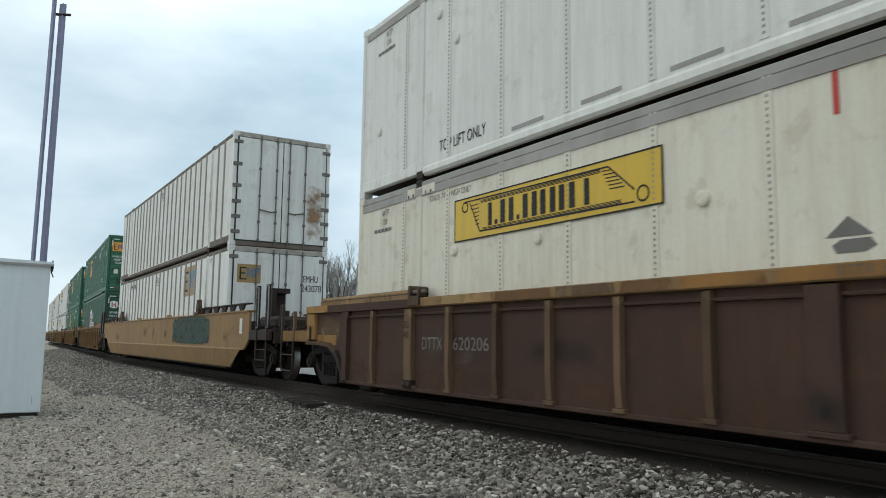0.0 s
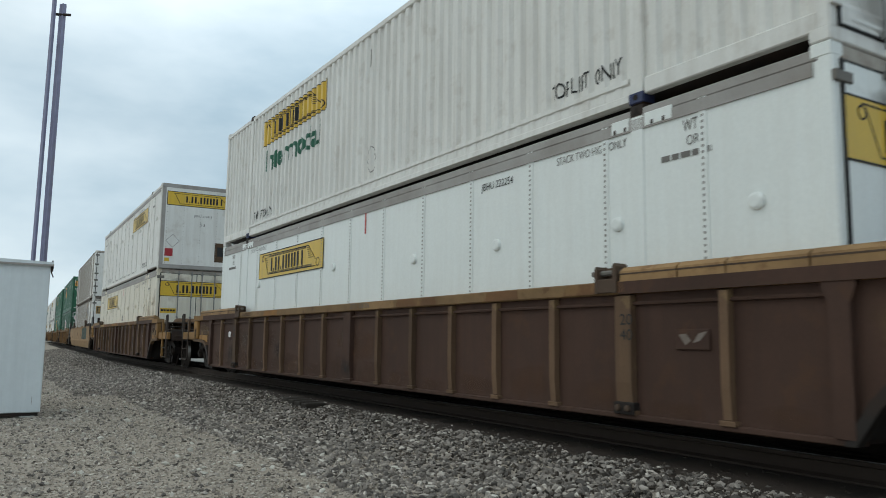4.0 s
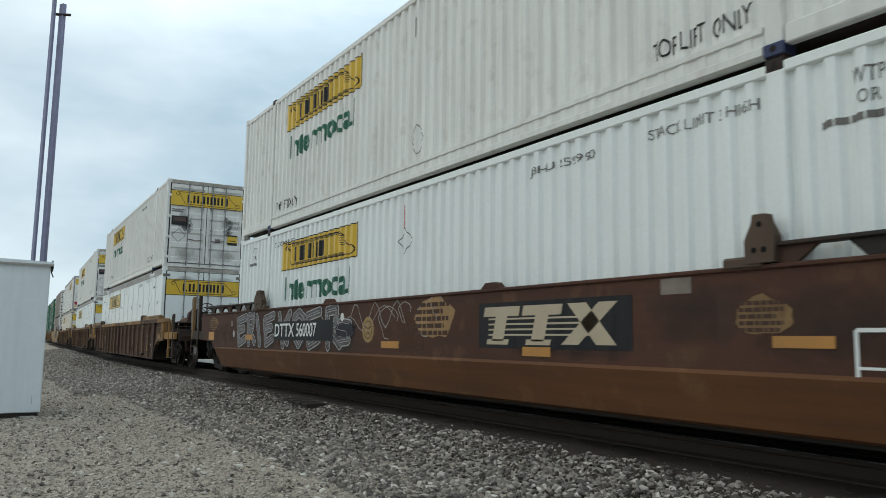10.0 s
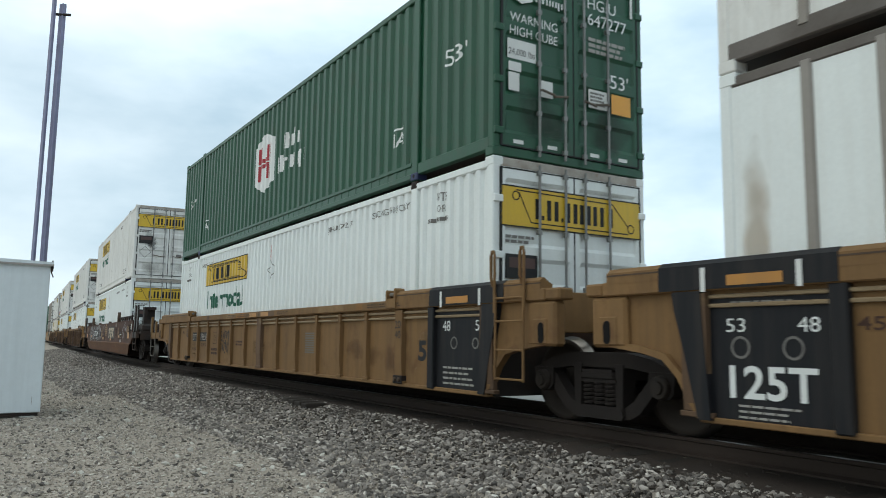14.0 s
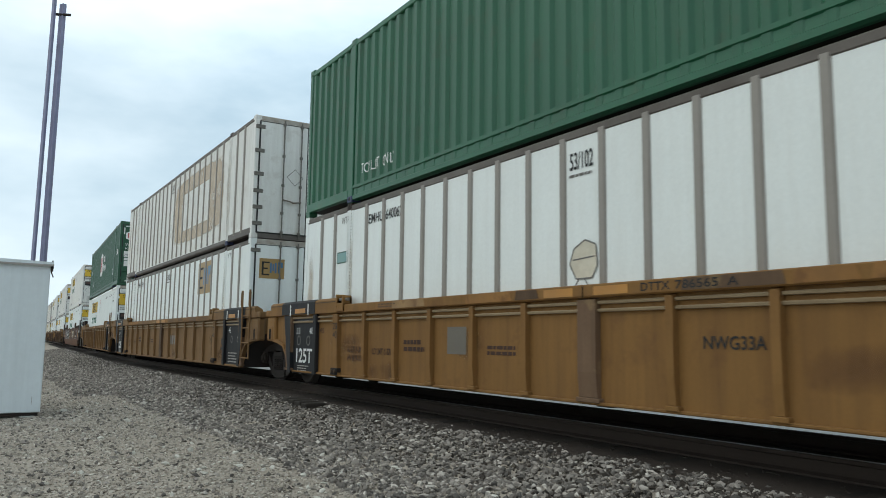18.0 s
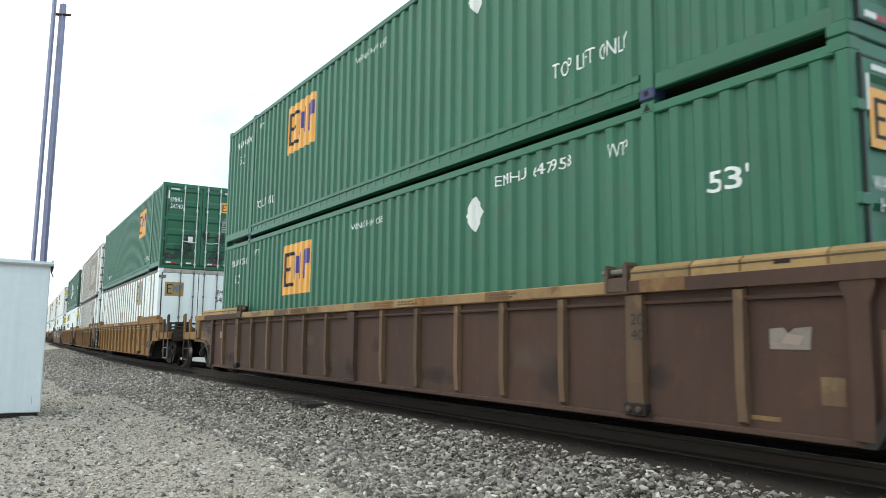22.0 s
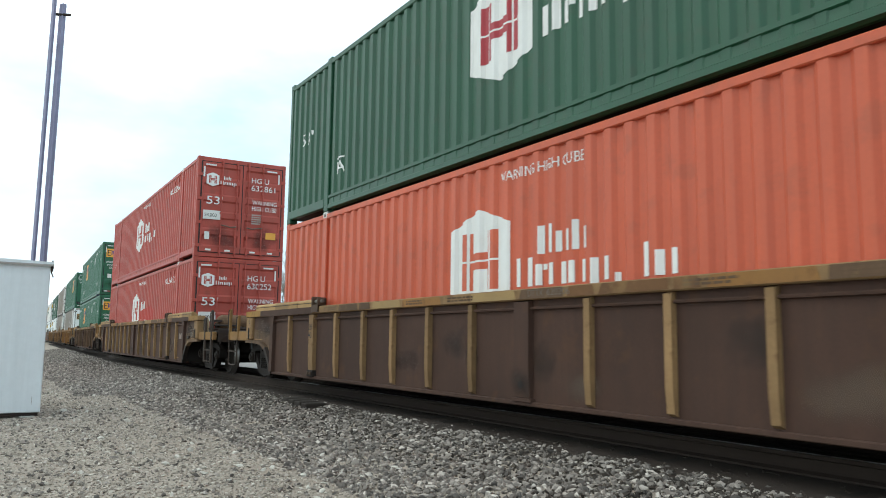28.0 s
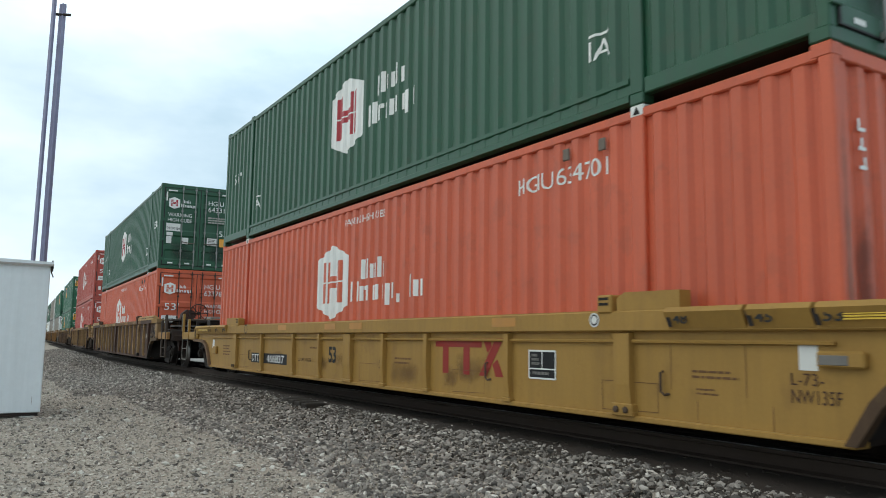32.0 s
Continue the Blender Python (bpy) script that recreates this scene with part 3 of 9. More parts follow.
def container(label, group, style, paint, rail_paint=None, post_paint=None, rods=None, corr=(0.28, 0.036), hinge_plates=False, frame=None, blank=False):
    """Parts: two side walls, roof, front wall, posts, rails, corner castings, two doors with rods and hinges."""
    rail_paint, post_paint, rods = rail_paint or paint, post_paint or paint, rods or rod_steel
    c = thing("shipping_container", label, "container", group)
    frame = frame or rail_paint
    wall_plane = HW - 0.012
    wave_ = corr if style == "corrugated" else None
    for sign in (-1, 1):
        if style == "corrugated":
            me = stored(("side_wall", corr, sign), lambda: wavy_wall(-HL + 0.06, HL - 0.06, 0.1, CH - 0.06, wall_plane, corr, sign))
        else:
            me = stored(("side_wall", "flat", sign), lambda: plate_wall(0.1, CH - 0.05, wall_plane, sign))
        wall = part("side_wall", me, paint, c)
        if sign < 0:
            near = wall
        # rails
        part("top_rail", stored(("top_rail", sign), lambda: box(*sorted((sign * HW, sign * (HW - 0.09))), -HL + 0.12, HL - 0.12, CH - 0.135, CH - 0.038, 0.012)), frame, c)
        part("bottom_rail", stored(("bottom_rail", sign, style == "corrugated"), lambda: prism([(sign * (HW - 0.05), 0.035), (sign * (HW + 0.004), 0.05), (sign * (HW + 0.004), 0.115), (sign * (HW - 0.016), 0.128), (sign * (HW - 0.022), 0.225), (sign * (HW + 0.002), 0.24), (sign * (HW + 0.002), 0.288), (sign * (HW - 0.02), 0.292), (sign * (HW - 0.1), 0.292), (sign * (HW - 0.1), 0.035)] if style == "corrugated" else
             [(sign * (HW - 0.035), 0.04), (sign * (HW + 0.002), 0.075), (sign * (HW + 0.002), 0.14), (sign * (HW - 0.02), 0.19), (sign * (HW - 0.1), 0.19), (sign * (HW - 0.1), 0.04)], -POST_Y + 0.1, POST_Y - 0.1, "y")), frame, c)
        for e in (-1, 1):
            part("end_rail", stored(("end_rail", sign, e), lambda: box(*sorted((sign * (HW + 0.002), sign * (HW - 0.1))), *sorted((e * (POST_Y + 0.1), e * (HL - 0.1))), 0.085, 0.25, 0.012)), frame, c)
            part("lift_post", stored(("lift_post", sign, e), lambda: box(*sorted((sign * (HW + 0.004), sign * (HW - 0.07))), e * POST_Y - 0.085, e * POST_Y + 0.085, 0.11, CH - 0.11, 0.012)), post_paint, c)
            part("corner_post", stored(("corner_post", sign, e), lambda: box(*sorted((sign * HW, sign * (HW - 0.12))), *sorted((e * HL, e * (HL - 0.12))), 0.1, CH - 0.1, 0.015)), post_paint, c)
            for yy in (e * POST_Y, e * (HL - 0.089)):
                for zz in (0.059, CH - 0.059):
                    mt = post_paint if abs(yy) > POST_Y + 0.5 or paint in (green_paint, dark_green_paint) else (steel_dark if paint not in (red_paint, orange_paint) else (label_paper if zz > 1 else post_paint))
                    part("corner_casting", stored(("corner_casting",), casting), mt, c, at=pose(sign * (HW - 0.077), yy, zz))
    part("roof", stored(("roof",), lambda: box(-HW + 0.05, HW - 0.05, -HL + 0.06, HL - 0.06, CH - 0.075, CH - 0.045)), paint, c)
    part("floor", stored(("floor",), lambda: box(-HW + 0.1, HW - 0.1, -HL + 0.06, HL - 0.06, 0.09, 0.16)), steel_dark, c)
    part("front_wall", stored(("front_wall",), lambda: box(-HW + 0.1, HW - 0.1, HL - 0.06, HL - 0.015, 0.1, CH - 0.06)), paint, c)
    part("door_header", stored(("door_header",), lambda: box(-HW + 0.12, HW - 0.12, -HL, -HL + 0.12, CH - 0.135, CH - 0.008, 0.012)), frame if paint not in (white_paint, clean_paint, cream_paint) else soiled_frame, c)
    part("door_sill", stored(("door_sill",), lambda: box(-HW + 0.12, HW - 0.12, -HL, -HL + 0.14, 0.004, 0.13, 0.012)), frame, c)
    if style == "corrugated" or style == "pressed_doors":
        leaf_style = "pressed"
    else:
        leaf_style = "flat"
    leaves = []
    if blank:
        steps = [(-HW + 0.12 + 0.247 * k + u, -HL + (0.02 if v else 0.058)) for k in range(10) for u, v in ((0.0, 1), (0.085, 1), (0.123, 0), (0.209, 0))]
        outline = [p for p in steps if p[0] < HW - 0.12] + [(HW - 0.12, -HL + 0.058), (HW - 0.12, -HL + 0.09), (-HW + 0.12, -HL + 0.09)]
        end = part("end_wall", prism(outline, 0.13, CH - 0.135, "z"), paint, c, "plain corrugated end")
        return c, near, [end, end], wave_
    for side in (-1, 1):
        d = part("door", stored(("door", side, leaf_style), lambda: door_leaf(side, leaf_style)), paint, c)
        leaves.append(d)
        for k, rx in enumerate((0.17, 0.60)):
            part("lock_rod", stored(("lock_rod",), lambda: tube([(0, -HL - 0.045, 0.05), (0, -HL - 0.045, CH - 0.06)], 0.017, 8)), rods, d, at=pose(side * rx, 0, 0))
            part("rod_bracket", stored(("rod_bracket",), lambda: boxes(*[(-0.03, 0.03, -HL - 0.058, -HL - 0.008, z - 0.03, z + 0.03) for z in (0.16, 0.62, 1.28, 1.98, CH - 0.16)])), rods, d, at=pose(side * rx, 0, 0))
            hz = 0.92 if k else 0.90
            part("lock_handle", stored(("lock_handle", side, k), lambda: tube([(side * rx, -HL - 0.065, hz), (side * (rx - 0.02), -HL - 0.075, hz + 0.01), (side * (rx - 0.24 if k else rx + 0.20), -HL - 0.06, hz - 0.02)], 0.017, 6)), rods if rods is bright_rod else dirty_frame, d)
        for z in ((0.32, 0.98, 1.66, 2.36) if not hinge_plates else ((0.5, 2.62) if hinge_plates == "two" else (0.34, 0.72, 1.1, 1.5, 2.05, 2.62))):
            w = 0.07 if not hinge_plates else 0.16
            part("hinge", stored(("hinge", side, w), lambda: box(*sorted((side * (HW - 0.006), side * (HW - 0.07 - w))), -HL - 0.03, -HL + 0.03, -0.045, 0.045, 0.008)), post_paint if not hinge_plates else worn_rod, d, at=pose(0, 0, z))
    part("door_seal", stored(("door_seal",), lambda: boxes((-HW + 0.096, -HW + 0.130, -HL - 0.018, -HL + 0.02, 0.13, CH - 0.135), (HW - 0.124, HW - 0.100, -HL - 0.018, -HL + 0.02, 0.13, CH - 0.135), (-HW + 0.124, HW - 0.124, -HL - 0.016, -HL + 0.02, CH - 0.152, CH - 0.135), (-HW + 0.124, HW - 0.124, -HL - 0.016, -HL + 0.02, 0.13, 0.148))), ink, c, "dark rubber door seal")
    part("door_gasket", stored(("door_gasket",), lambda: box(-0.014, 0.014, -HL - 0.006, -HL + 0.02, 0.14, CH - 0.13)), ink, leaves[0])
    return c, near, leaves, wave_


def seam_lines(c, near, ys, paint, rivets=True):
    """Overlapping plate edges with rivets on a flat wall."""
    for y in ys:
        s = part("plate_seam", stored(("plate_seam",), lambda: box(-HW + 0.002, -HW + 0.016, -0.045, 0.045, 0.19, CH - 0.1)), paint, near, at=pose(0, y, 0))
    if rivets:
        rivets_ = part("rivet", stored(("rivet", tuple(ys)), lambda: rivet_rows(ys, 0.2, CH - 0.12, HW - 0.002, -1)), rivet_grey, near)
        tagged(rivets_, "rows of small rivets along the plate seams", kind="stuff")


def stake_posts(c, near, ys, mat):
    for y in ys:
        part("stake_post", stored(("stake_post",), lambda: prism([(-HW + 0.012, -0.052), (-HW - 0.012, -0.035), (-HW - 0.012, 0.035), (-HW + 0.012, 0.052)], 0.19, CH - 0.1, "z")), mat, near, at=pose(0, y, 0))


def scroll_sign(near, y0, z0, w, h, corr, plane=-HW + 0.012, lift=0.004):
    """A yellow film sign with a rolled ribbon and dark bars on it."""
    side_film("sign", [rect(0, 0, w, h)], y0, z0, yellow_sign, near, plane, corr, lift, "yellow film sign with a ribbon scroll and dark bars")
    b = 0.018
    polys = [rect(0, 0, w, b), rect(0, h - b, w, h), rect(0, 0, b, h), rect(w - b, 0, w, h)]
    polys += ring(0.07 * w, 0.78 * h, 0.13 * h, 0.02, 14) + ring(0.93 * w, 0.25 * h, 0.15 * h, 0.02, 14)
    polys += stroke([(0.10 * w, 0.86 * h), (0.165 * w, 0.16 * h), (0.9 * w, 0.13 * h)], 0.018) + stroke([(0.07 * w, 0.9 * h), (0.80 * w, 0.86 * h), (0.90 * w, 0.34 * h)], 0.018)
    for k in range(6):
        polys += stroke([(0.775 * w + 0.006 * k * w, (0.8 - 0.07 * k) * h), (0.815 * w + 0.010 * k * w, (0.79 - 0.07 * k) * h)], 0.012)
        polys += stroke([(0.11 * w + 0.006 * k * w, (0.78 - 0.09 * k) * h), (0.16 * w, (0.79 - 0.09 * k) * h)], 0.012)
    for k in range(3):
        polys += stroke([(0.17 * w, (0.8 + 0.025 * k) * h), (0.77 * w, (0.79 + 0.025 * k) * h)], 0.008)
        polys += stroke([(0.18 * w, (0.17 + 0.025 * k) * h), (0.85 * w, (0.16 + 0.025 * k) * h)], 0.008)
    side_film("sign_ribbon", polys, y0, z0, ink, near, plane, corr, lift + 0.003)
    letters = [[(u + 0.19 * w, v + 0.25 * h) for u, v in p] for p in stems("j.|.|||t", 0.55 * w, 0.50 * h)]
    for p in letters:
        side_film("sign_bar", [p], y0, z0, ink, near, plane, corr, lift + 0.004)


def door_sign(leaf, z0, corr=None):
    w, h = 2.40, 0.52
    plane = -HL - 0.014
    end_film("sign", [rect(0, 0, w, h)], -1.2, z0, yellow_sign, leaf, plane, 0.004, "yellow film sign with dark bars across the doors")
    b = 0.018
    polys = [rect(0, 0, w, b), rect(0, h - b, w, h), rect(0, 0, b, h), rect(w - b, 0, w, h)]
    polys += stroke([(0.12 * w, 0.85 * h), (0.20 * w, 0.14 * h), (0.9 * w, 0.12 * h)], 0.016) + stroke([(0.1 * w, 0.9 * h), (0.78 * w, 0.86 * h), (0.90 * w, 0.3 * h)], 0.016)
    polys += ring(0.10 * w, 0.76 * h, 0.12 * h, 0.018, 12) + ring(0.92 * w, 0.26 * h, 0.13 * h, 0.018, 12)
    end_film("sign_ribbon", polys, -1.2, z0, ink, leaf, plane, 0.006)
    letters = [[(u + 0.20 * w, v + 0.24 * h) for u, v in p] for p in stems("j.|.|||t", 0.60 * w, 0.50 * h)]
    for p in letters:
        end_film("sign_bar", [p], -1.2, z0, ink, leaf, plane, 0.007)


def side_words(near, text, y0, z0, w, h, mat, corr, bold=0.0, plane=-HW + 0.012):
    side_film("lettering", written(text, w, h, bold), y0, z0, mat, near, plane, corr, 0.006)


def end_words(leaf, text, x0, z0, w, h, mat, bold=0.0):
    end_film("lettering", written(text, w, h, bold), x0, z0, mat, leaf, -HL - 0.014, 0.006)


def hex_badge(add, w, h, field, mark):
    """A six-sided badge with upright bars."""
    hexa = [(0.5 * w, 0), (w, 0.17 * h), (w, 0.83 * h), (0.5 * w, h), (0, 0.83 * h), (0, 0.17 * h)]
    add("badge", [hexa], field, 0.005)
    polys = [rect(u0 * w, v0 * h, u1 * w, v1 * h) for u0, u1 in ((0.20, 0.30), (0.70, 0.80)) for v0, v1 in ((0.22, 0.49), (0.51, 0.78))]
    polys += [rect(u0 * w, v0 * h, u1 * w, v1 * h) for u0, u1 in ((0.325, 0.375), (0.625, 0.675)) for v0, v1 in ((0.22, 0.49), (0.51, 0.78))]
    polys += [rect(0.375 * w, 0.42 * h, 0.625 * w, 0.49 * h), rect(0.375 * w, 0.51 * h, 0.625 * w, 0.58 * h)]
    add("badge_bar", polys, mark, 0.007)


def side_badge(near, y0, zc, w, h, field, mark, words, corr, word_mat):
    def add(name, polys, mat, lift):
        side_film(name, [[(u, v - h / 2) for u, v in p] for p in polys], y0, zc, mat, near, -HW + 0.012, corr, lift)
    hex_badge(add, w, h, field, mark)
    for u, v, ww, hh, pattern in words:
        for p in stems(pattern, ww, hh):
            side_film("word_bar", [p], y0 - u, zc + v, word_mat, near, -HW + 0.012, corr, 0.006)


def end_badge(leaf, x0, zc, w, h, field, mark, words, word_mat):
    def add(name, polys, mat, lift):
        end_film(name, [[(u, v - h / 2) for u, v in p] for p in polys], x0, zc, mat, leaf, -HL - 0.014, lift)
    hex_badge(add, w, h, field, mark)
    for u, v, ww, hh, pattern in words:
        for p in stems(pattern, ww, hh):
            end_film("word_bar", [p], x0 + u, zc + v, word_mat, leaf, -HL - 0.014, 0.006)


def square_sign(add, w, h, field, dark, tone):
    """A square sign with plain bars in two colours."""
    add("sign", [rect(0, 0, w, h)], field, 0.004)
    add("sign_bar", [rect(0.10 * w, 0.16 * h, 0.17 * w, 0.84 * h), rect(0.17 * w, 0.16 * h, 0.40 * w, 0.23 * h), rect(0.17 * w, 0.47 * h, 0.34 * w, 0.54 * h), rect(0.17 * w, 0.77 * h, 0.40 * w, 0.84 * h)], dark, 0.007)
    add("sign_bar", [rect(0.42 * w, 0.28 * h, 0.49 * w, 0.80 * h), rect(0.52 * w, 0.40 * h, 0.58 * w, 0.74 * h), rect(0.61 * w, 0.28 * h, 0.68 * w, 0.80 * h), rect(0.74 * w, 0.28 * h, 0.81 * w, 0.84 * h), rect(0.81 * w, 0.56 * h, 0.93 * w, 0.84 * h)], tone, 0.007)


def side_square(near, y0, z0, w, h, field, dark, tone, corr):
    square_sign(lambda name, polys, mat, lift: side_film(name, polys, y0, z0, mat, near, -HW + 0.012, corr, lift), w, h, field, dark, tone)


def end_square(leaf, x0, z0, w, h, field, dark, tone):
    square_sign(lambda name, polys, mat, lift: end_film(name, polys, x0, z0, mat, leaf, -HL - 0.014, lift), w, h, field, dark, tone)


def diamond(cu, cv, r):
    return [(cu - r, cv), (cu, cv - r), (cu + r, cv), (cu, cv + r)]


def plate_container(label, paint, number, sign_y, top_deck=False, doors=True):
    c, near, leaves, wv = container(label, "double-stacked containers", "plate", paint, grey_rail if not top_deck else paint, paint, hinge_plates="two" if doors else False)
    seams = [6.55 - 1.22 * k for k in range(12)]
    seam_lines(c, near, seams, paint)
    part("top_band", stored(("top_band",), lambda: box(-HW - 0.004, -HW + 0.01, -HL + 0.16, HL - 0.16, CH - 0.25, CH - 0.138)), grey_rail, near, "dull grey riveted band")
    scroll_sign(near, sign_y, 1.88, 3.58, 0.56, None, lift=0.014)
    part("vent_cap", stored(("vent_cap",), lambda: lathe([(-HW - 0.03, 0.05), (-HW - 0.02, 0.07), (-HW + 0.012, 0.075)], 14)), paint, near, at=pose(0, 1.11, 1.86))
    for y, z in ((5.14, 1.78), (-1.75, 1.76), (-3.78, 1.76), (-5.82, 1.76), (-7.39, 1.76)) + (((5.6, 2.3), (3.3, 1.9), (7.4, 1.0)) if top_deck else ()):
        part("vent_cap", STORE[("vent_cap",)], paint, near, at=pose(0, y, z))
    if top_deck:
        side_words(near, "TOP LIFT ONLY", 5.56, 0.29, 1.12, 0.16, ink, None)
        side_words(near, "TOP LIFT ONLY", -4.75, 0.24, 1.1, 0.17, ink, None)
        for y in (3.9, 2.67, 1.45, 0.23, -1.0, -2.2):
            side_film("chalk_smear", [rect(0, 0, 0.6, 0.05)], y, 0.205, grey_rail, near, -HW + 0.012, None, 0.004)
    else:
        side_words(near, "STACK TWO HIGH ONLY", 5.8, 2.52, 1.05, 0.085, faded_ink, None)
        side_words(near, "STACK TWO HIGH ONLY", -4.9, 2.52, 1.05, 0.085, faded_ink, None)
    side_words(near, number, -3.44, 2.44, 0.66, 0.12, ink, None)
    for y in (7.25, -6.65):
        side_words(near, "WTP", y, 2.50, 0.22, 0.11, faded_ink, None)
        side_words(near, "OR", y - 0.04, 2.37, 0.14, 0.09, faded_ink, None)
        side_film("small_print", lines_of_print(0.74, 0.09, 1, 3), y + 0.26, 2.24, faded_ink, near, -HW + 0.012, None, 0.005)
    side_film("red_strip", [rect(0, 0, 0.05, 0.34)], -0.10, 2.31, bright_red, near, -HW + 0.012, None, 0.005)
    if not top_deck:
        for e in (-1, 1):
            for a, b in ((0.10, 0.44), (-0.34, -0.10)):
                pad = part("lift_pad", stored(("lift_pad", e, a), lambda: box(-HW - 0.008, -HW + 0.012, *sorted((e * POST_Y - a, e * POST_Y - b)), CH - 0.235, CH - 0.105, 0.006)), paint, near, "white lift pad beside the post")
                for k in range(2):
                    y_ = e * POST_Y - (a + b) / 2 + 0.14 * (k - 0.5)
                    part("pad_slot", stored(("pad_slot",), lambda: box(-HW - 0.011, -HW, -0.014, 0.014, CH - 0.232, CH - 0.19)), steel_dark, pad, at=pose(0, y_, 0))
    return c, near, leaves


def wavy_container(label, paint, number, rods=None, top_deck=True, stack="STACKING 3 HIGH ONLY"):
    corr = (0.235, 0.042)
    c, near, leaves, wv = container(label, "double-stacked containers", "corrugated", paint, rods=rods, corr=corr)
    scroll_sign(near, 5.32, 1.97, 3.66, 0.58, corr)
    side_words(near, "Intermodal", 5.05, 1.36, 3.10, 0.48, green_ink, corr, 0.026)
    if top_deck:
        side_words(near, "TOP LIFT ONLY", -4.78, 0.37, 1.12, 0.18, ink, corr)
        side_words(near, "TOP LIFT ONLY", 5.72, 0.37, 1.12, 0.18, ink, corr)
    else:
        side_words(near, stack, -4.72, 2.52, 1.2, 0.10, faded_ink, corr)
        side_words(near, stack, 5.75, 2.50, 1.2, 0.10, faded_ink, corr)
        for y in (7.2, -6.7):
            side_words(near, "WTP", y, 2.5, 0.24, 0.12, faded_ink, corr)
            side_words(near, "OR", y - 0.05, 2.35, 0.15, 0.10, faded_ink, corr)
            side_film("small_print", lines_of_print(0.74, 0.09, 1, 3), y + 0.25, 2.2, faded_ink, near, -HW + 0.012, corr, 0.006)
    side_words(near, number, -2.87, 2.47, 1.13, 0.12, faded_ink, corr)
    if top_deck:
        side_film("placard", stroke([(0, 0.22), (0.2, 0.44), (0.4, 0.22), (0.2, 0), (0, 0.22)], 0.012), -0.05, 0.40, faded_ink, near, -HW + 0.012, corr, 0.006)
        side_film("strip", [rect(0, 0, 0.03, 0.30)], -0.16, 2.2, faded_ink, near, -HW + 0.012, corr, 0.006)
    else:
        side_film("red_strip", [rect(0, 0, 0.03, 0.32)], 0.08, 2.27, bright_red, near, -HW + 0.012, corr, 0.006)
        side_film("placard", stroke([(0, 0.2), (0.18, 0.4), (0.36, 0.2), (0.18, 0), (0, 0.2)], 0.014), 0.24, 1.86, faded_ink, near, -HW + 0.012, corr, 0.006)
    return c, near, leaves


def wavy_doors(leaves, number, smudge=False):
    a, b = leaves
    door_grime(leaves, 0.8)
    door_sign(a, 2.02)
    pl = -HL - 0.014
    end_film("label", [rect(0, 0, 0.5, 0.30)], -1.12, 1.38, ink, a, pl, 0.004, "black and red warning label")
    end_film("label_band", [rect(0.06, 0.13, 0.46, 0.26)], -1.12, 1.38, dull_maroon, a, pl, 0.006)
    end_film("small_print", lines_of_print(0.5, 0.12, 2, 5), -1.12, 1.80, faded_ink, a, pl, 0.005)
    end_film("placard", stroke([(0, 0.22), (0.22, 0.44), (0.44, 0.22), (0.22, 0), (0, 0.22)], 0.014), -1.1, 0.82, faded_ink, a, pl, 0.005)
    end_film("label", [rect(0, 0, 0.32, 0.34)], 0.72, 0.83, yellow_sign, b, pl, 0.004, "yellow and black caution label")
    end_film("label_band", [rect(0.0, 0.0, 0.32, 0.08), rect(0, 0.29, 0.32, 0.34), rect(0.06, 0.13, 0.26, 0.16)], 0.72, 0.83, ink, b, pl, 0.006)
    end_film("label", [rect(0, 0, 0.18, 0.12)], 0.30, 0.88, faded_ink, b, pl, 0.004)
    end_words(b, "JBHU", 0.78, 1.52, 0.30, 0.09, faded_ink)
    end_words(b, number, 0.72, 1.37, 0.42, 0.10, faded_ink)
    end_film("sill_label", [rect(0, 0, 0.4, 0.03)], -1.0, 0.2, label_paper, a, pl, 0.004)
    if smudge:
        for cx, cz, r in ((-0.72, 1.55, 0.24), (-0.62, 1.35, 0.2), (0.70, 1.55, 0.18), (0.74, 1.28, 0.15)):
            end_film("smudge", [rect(-r * 1.2, -r * 1.5, r * 1.2, r * 1.5)], cx, cz, soot_end, a if cx < 0 else b, pl, 0.0035)


def door_grime(leaves, amount=1.0):
    """Washed-down dirt on the foot and the head of the doors."""
    for leaf, x in ((leaves[0], -0.62), (leaves[1], 0.62)):
        end_film("door_grime", [rect(-0.55, 0, 0.55, 0.75 * amount)], x, 0.14, grime_end, leaf, -HL - 0.014, 0.0025, "washed-down brown grime")
        end_film("door_grime", [rect(-0.5, 0, 0.5, 0.3)], x * 0.95, 2.36, grime_end, leaf, -HL - 0.014, 0.0025)


def plate_doors(leaves, number):
    a, b = leaves
    door_grime(leaves)
    door_sign(a, 1.98)
    end_words(b, "JBHU", 0.86, 1.68, 0.26, 0.10, faded_ink)
    end_words(b, number, 0.80, 1.54, 0.38, 0.10, faded_ink)
    if number == "221034":
        end_film("label", [rect(0, 0, 0.5, 0.16)], -1.14, 1.42, yellow_sign, a, -HL - 0.014, 0.004)
        end_film("small_print", lines_of_print(0.46, 0.1, 1, 2), -1.12, 1.45, ink, a, -HL - 0.014, 0.006)


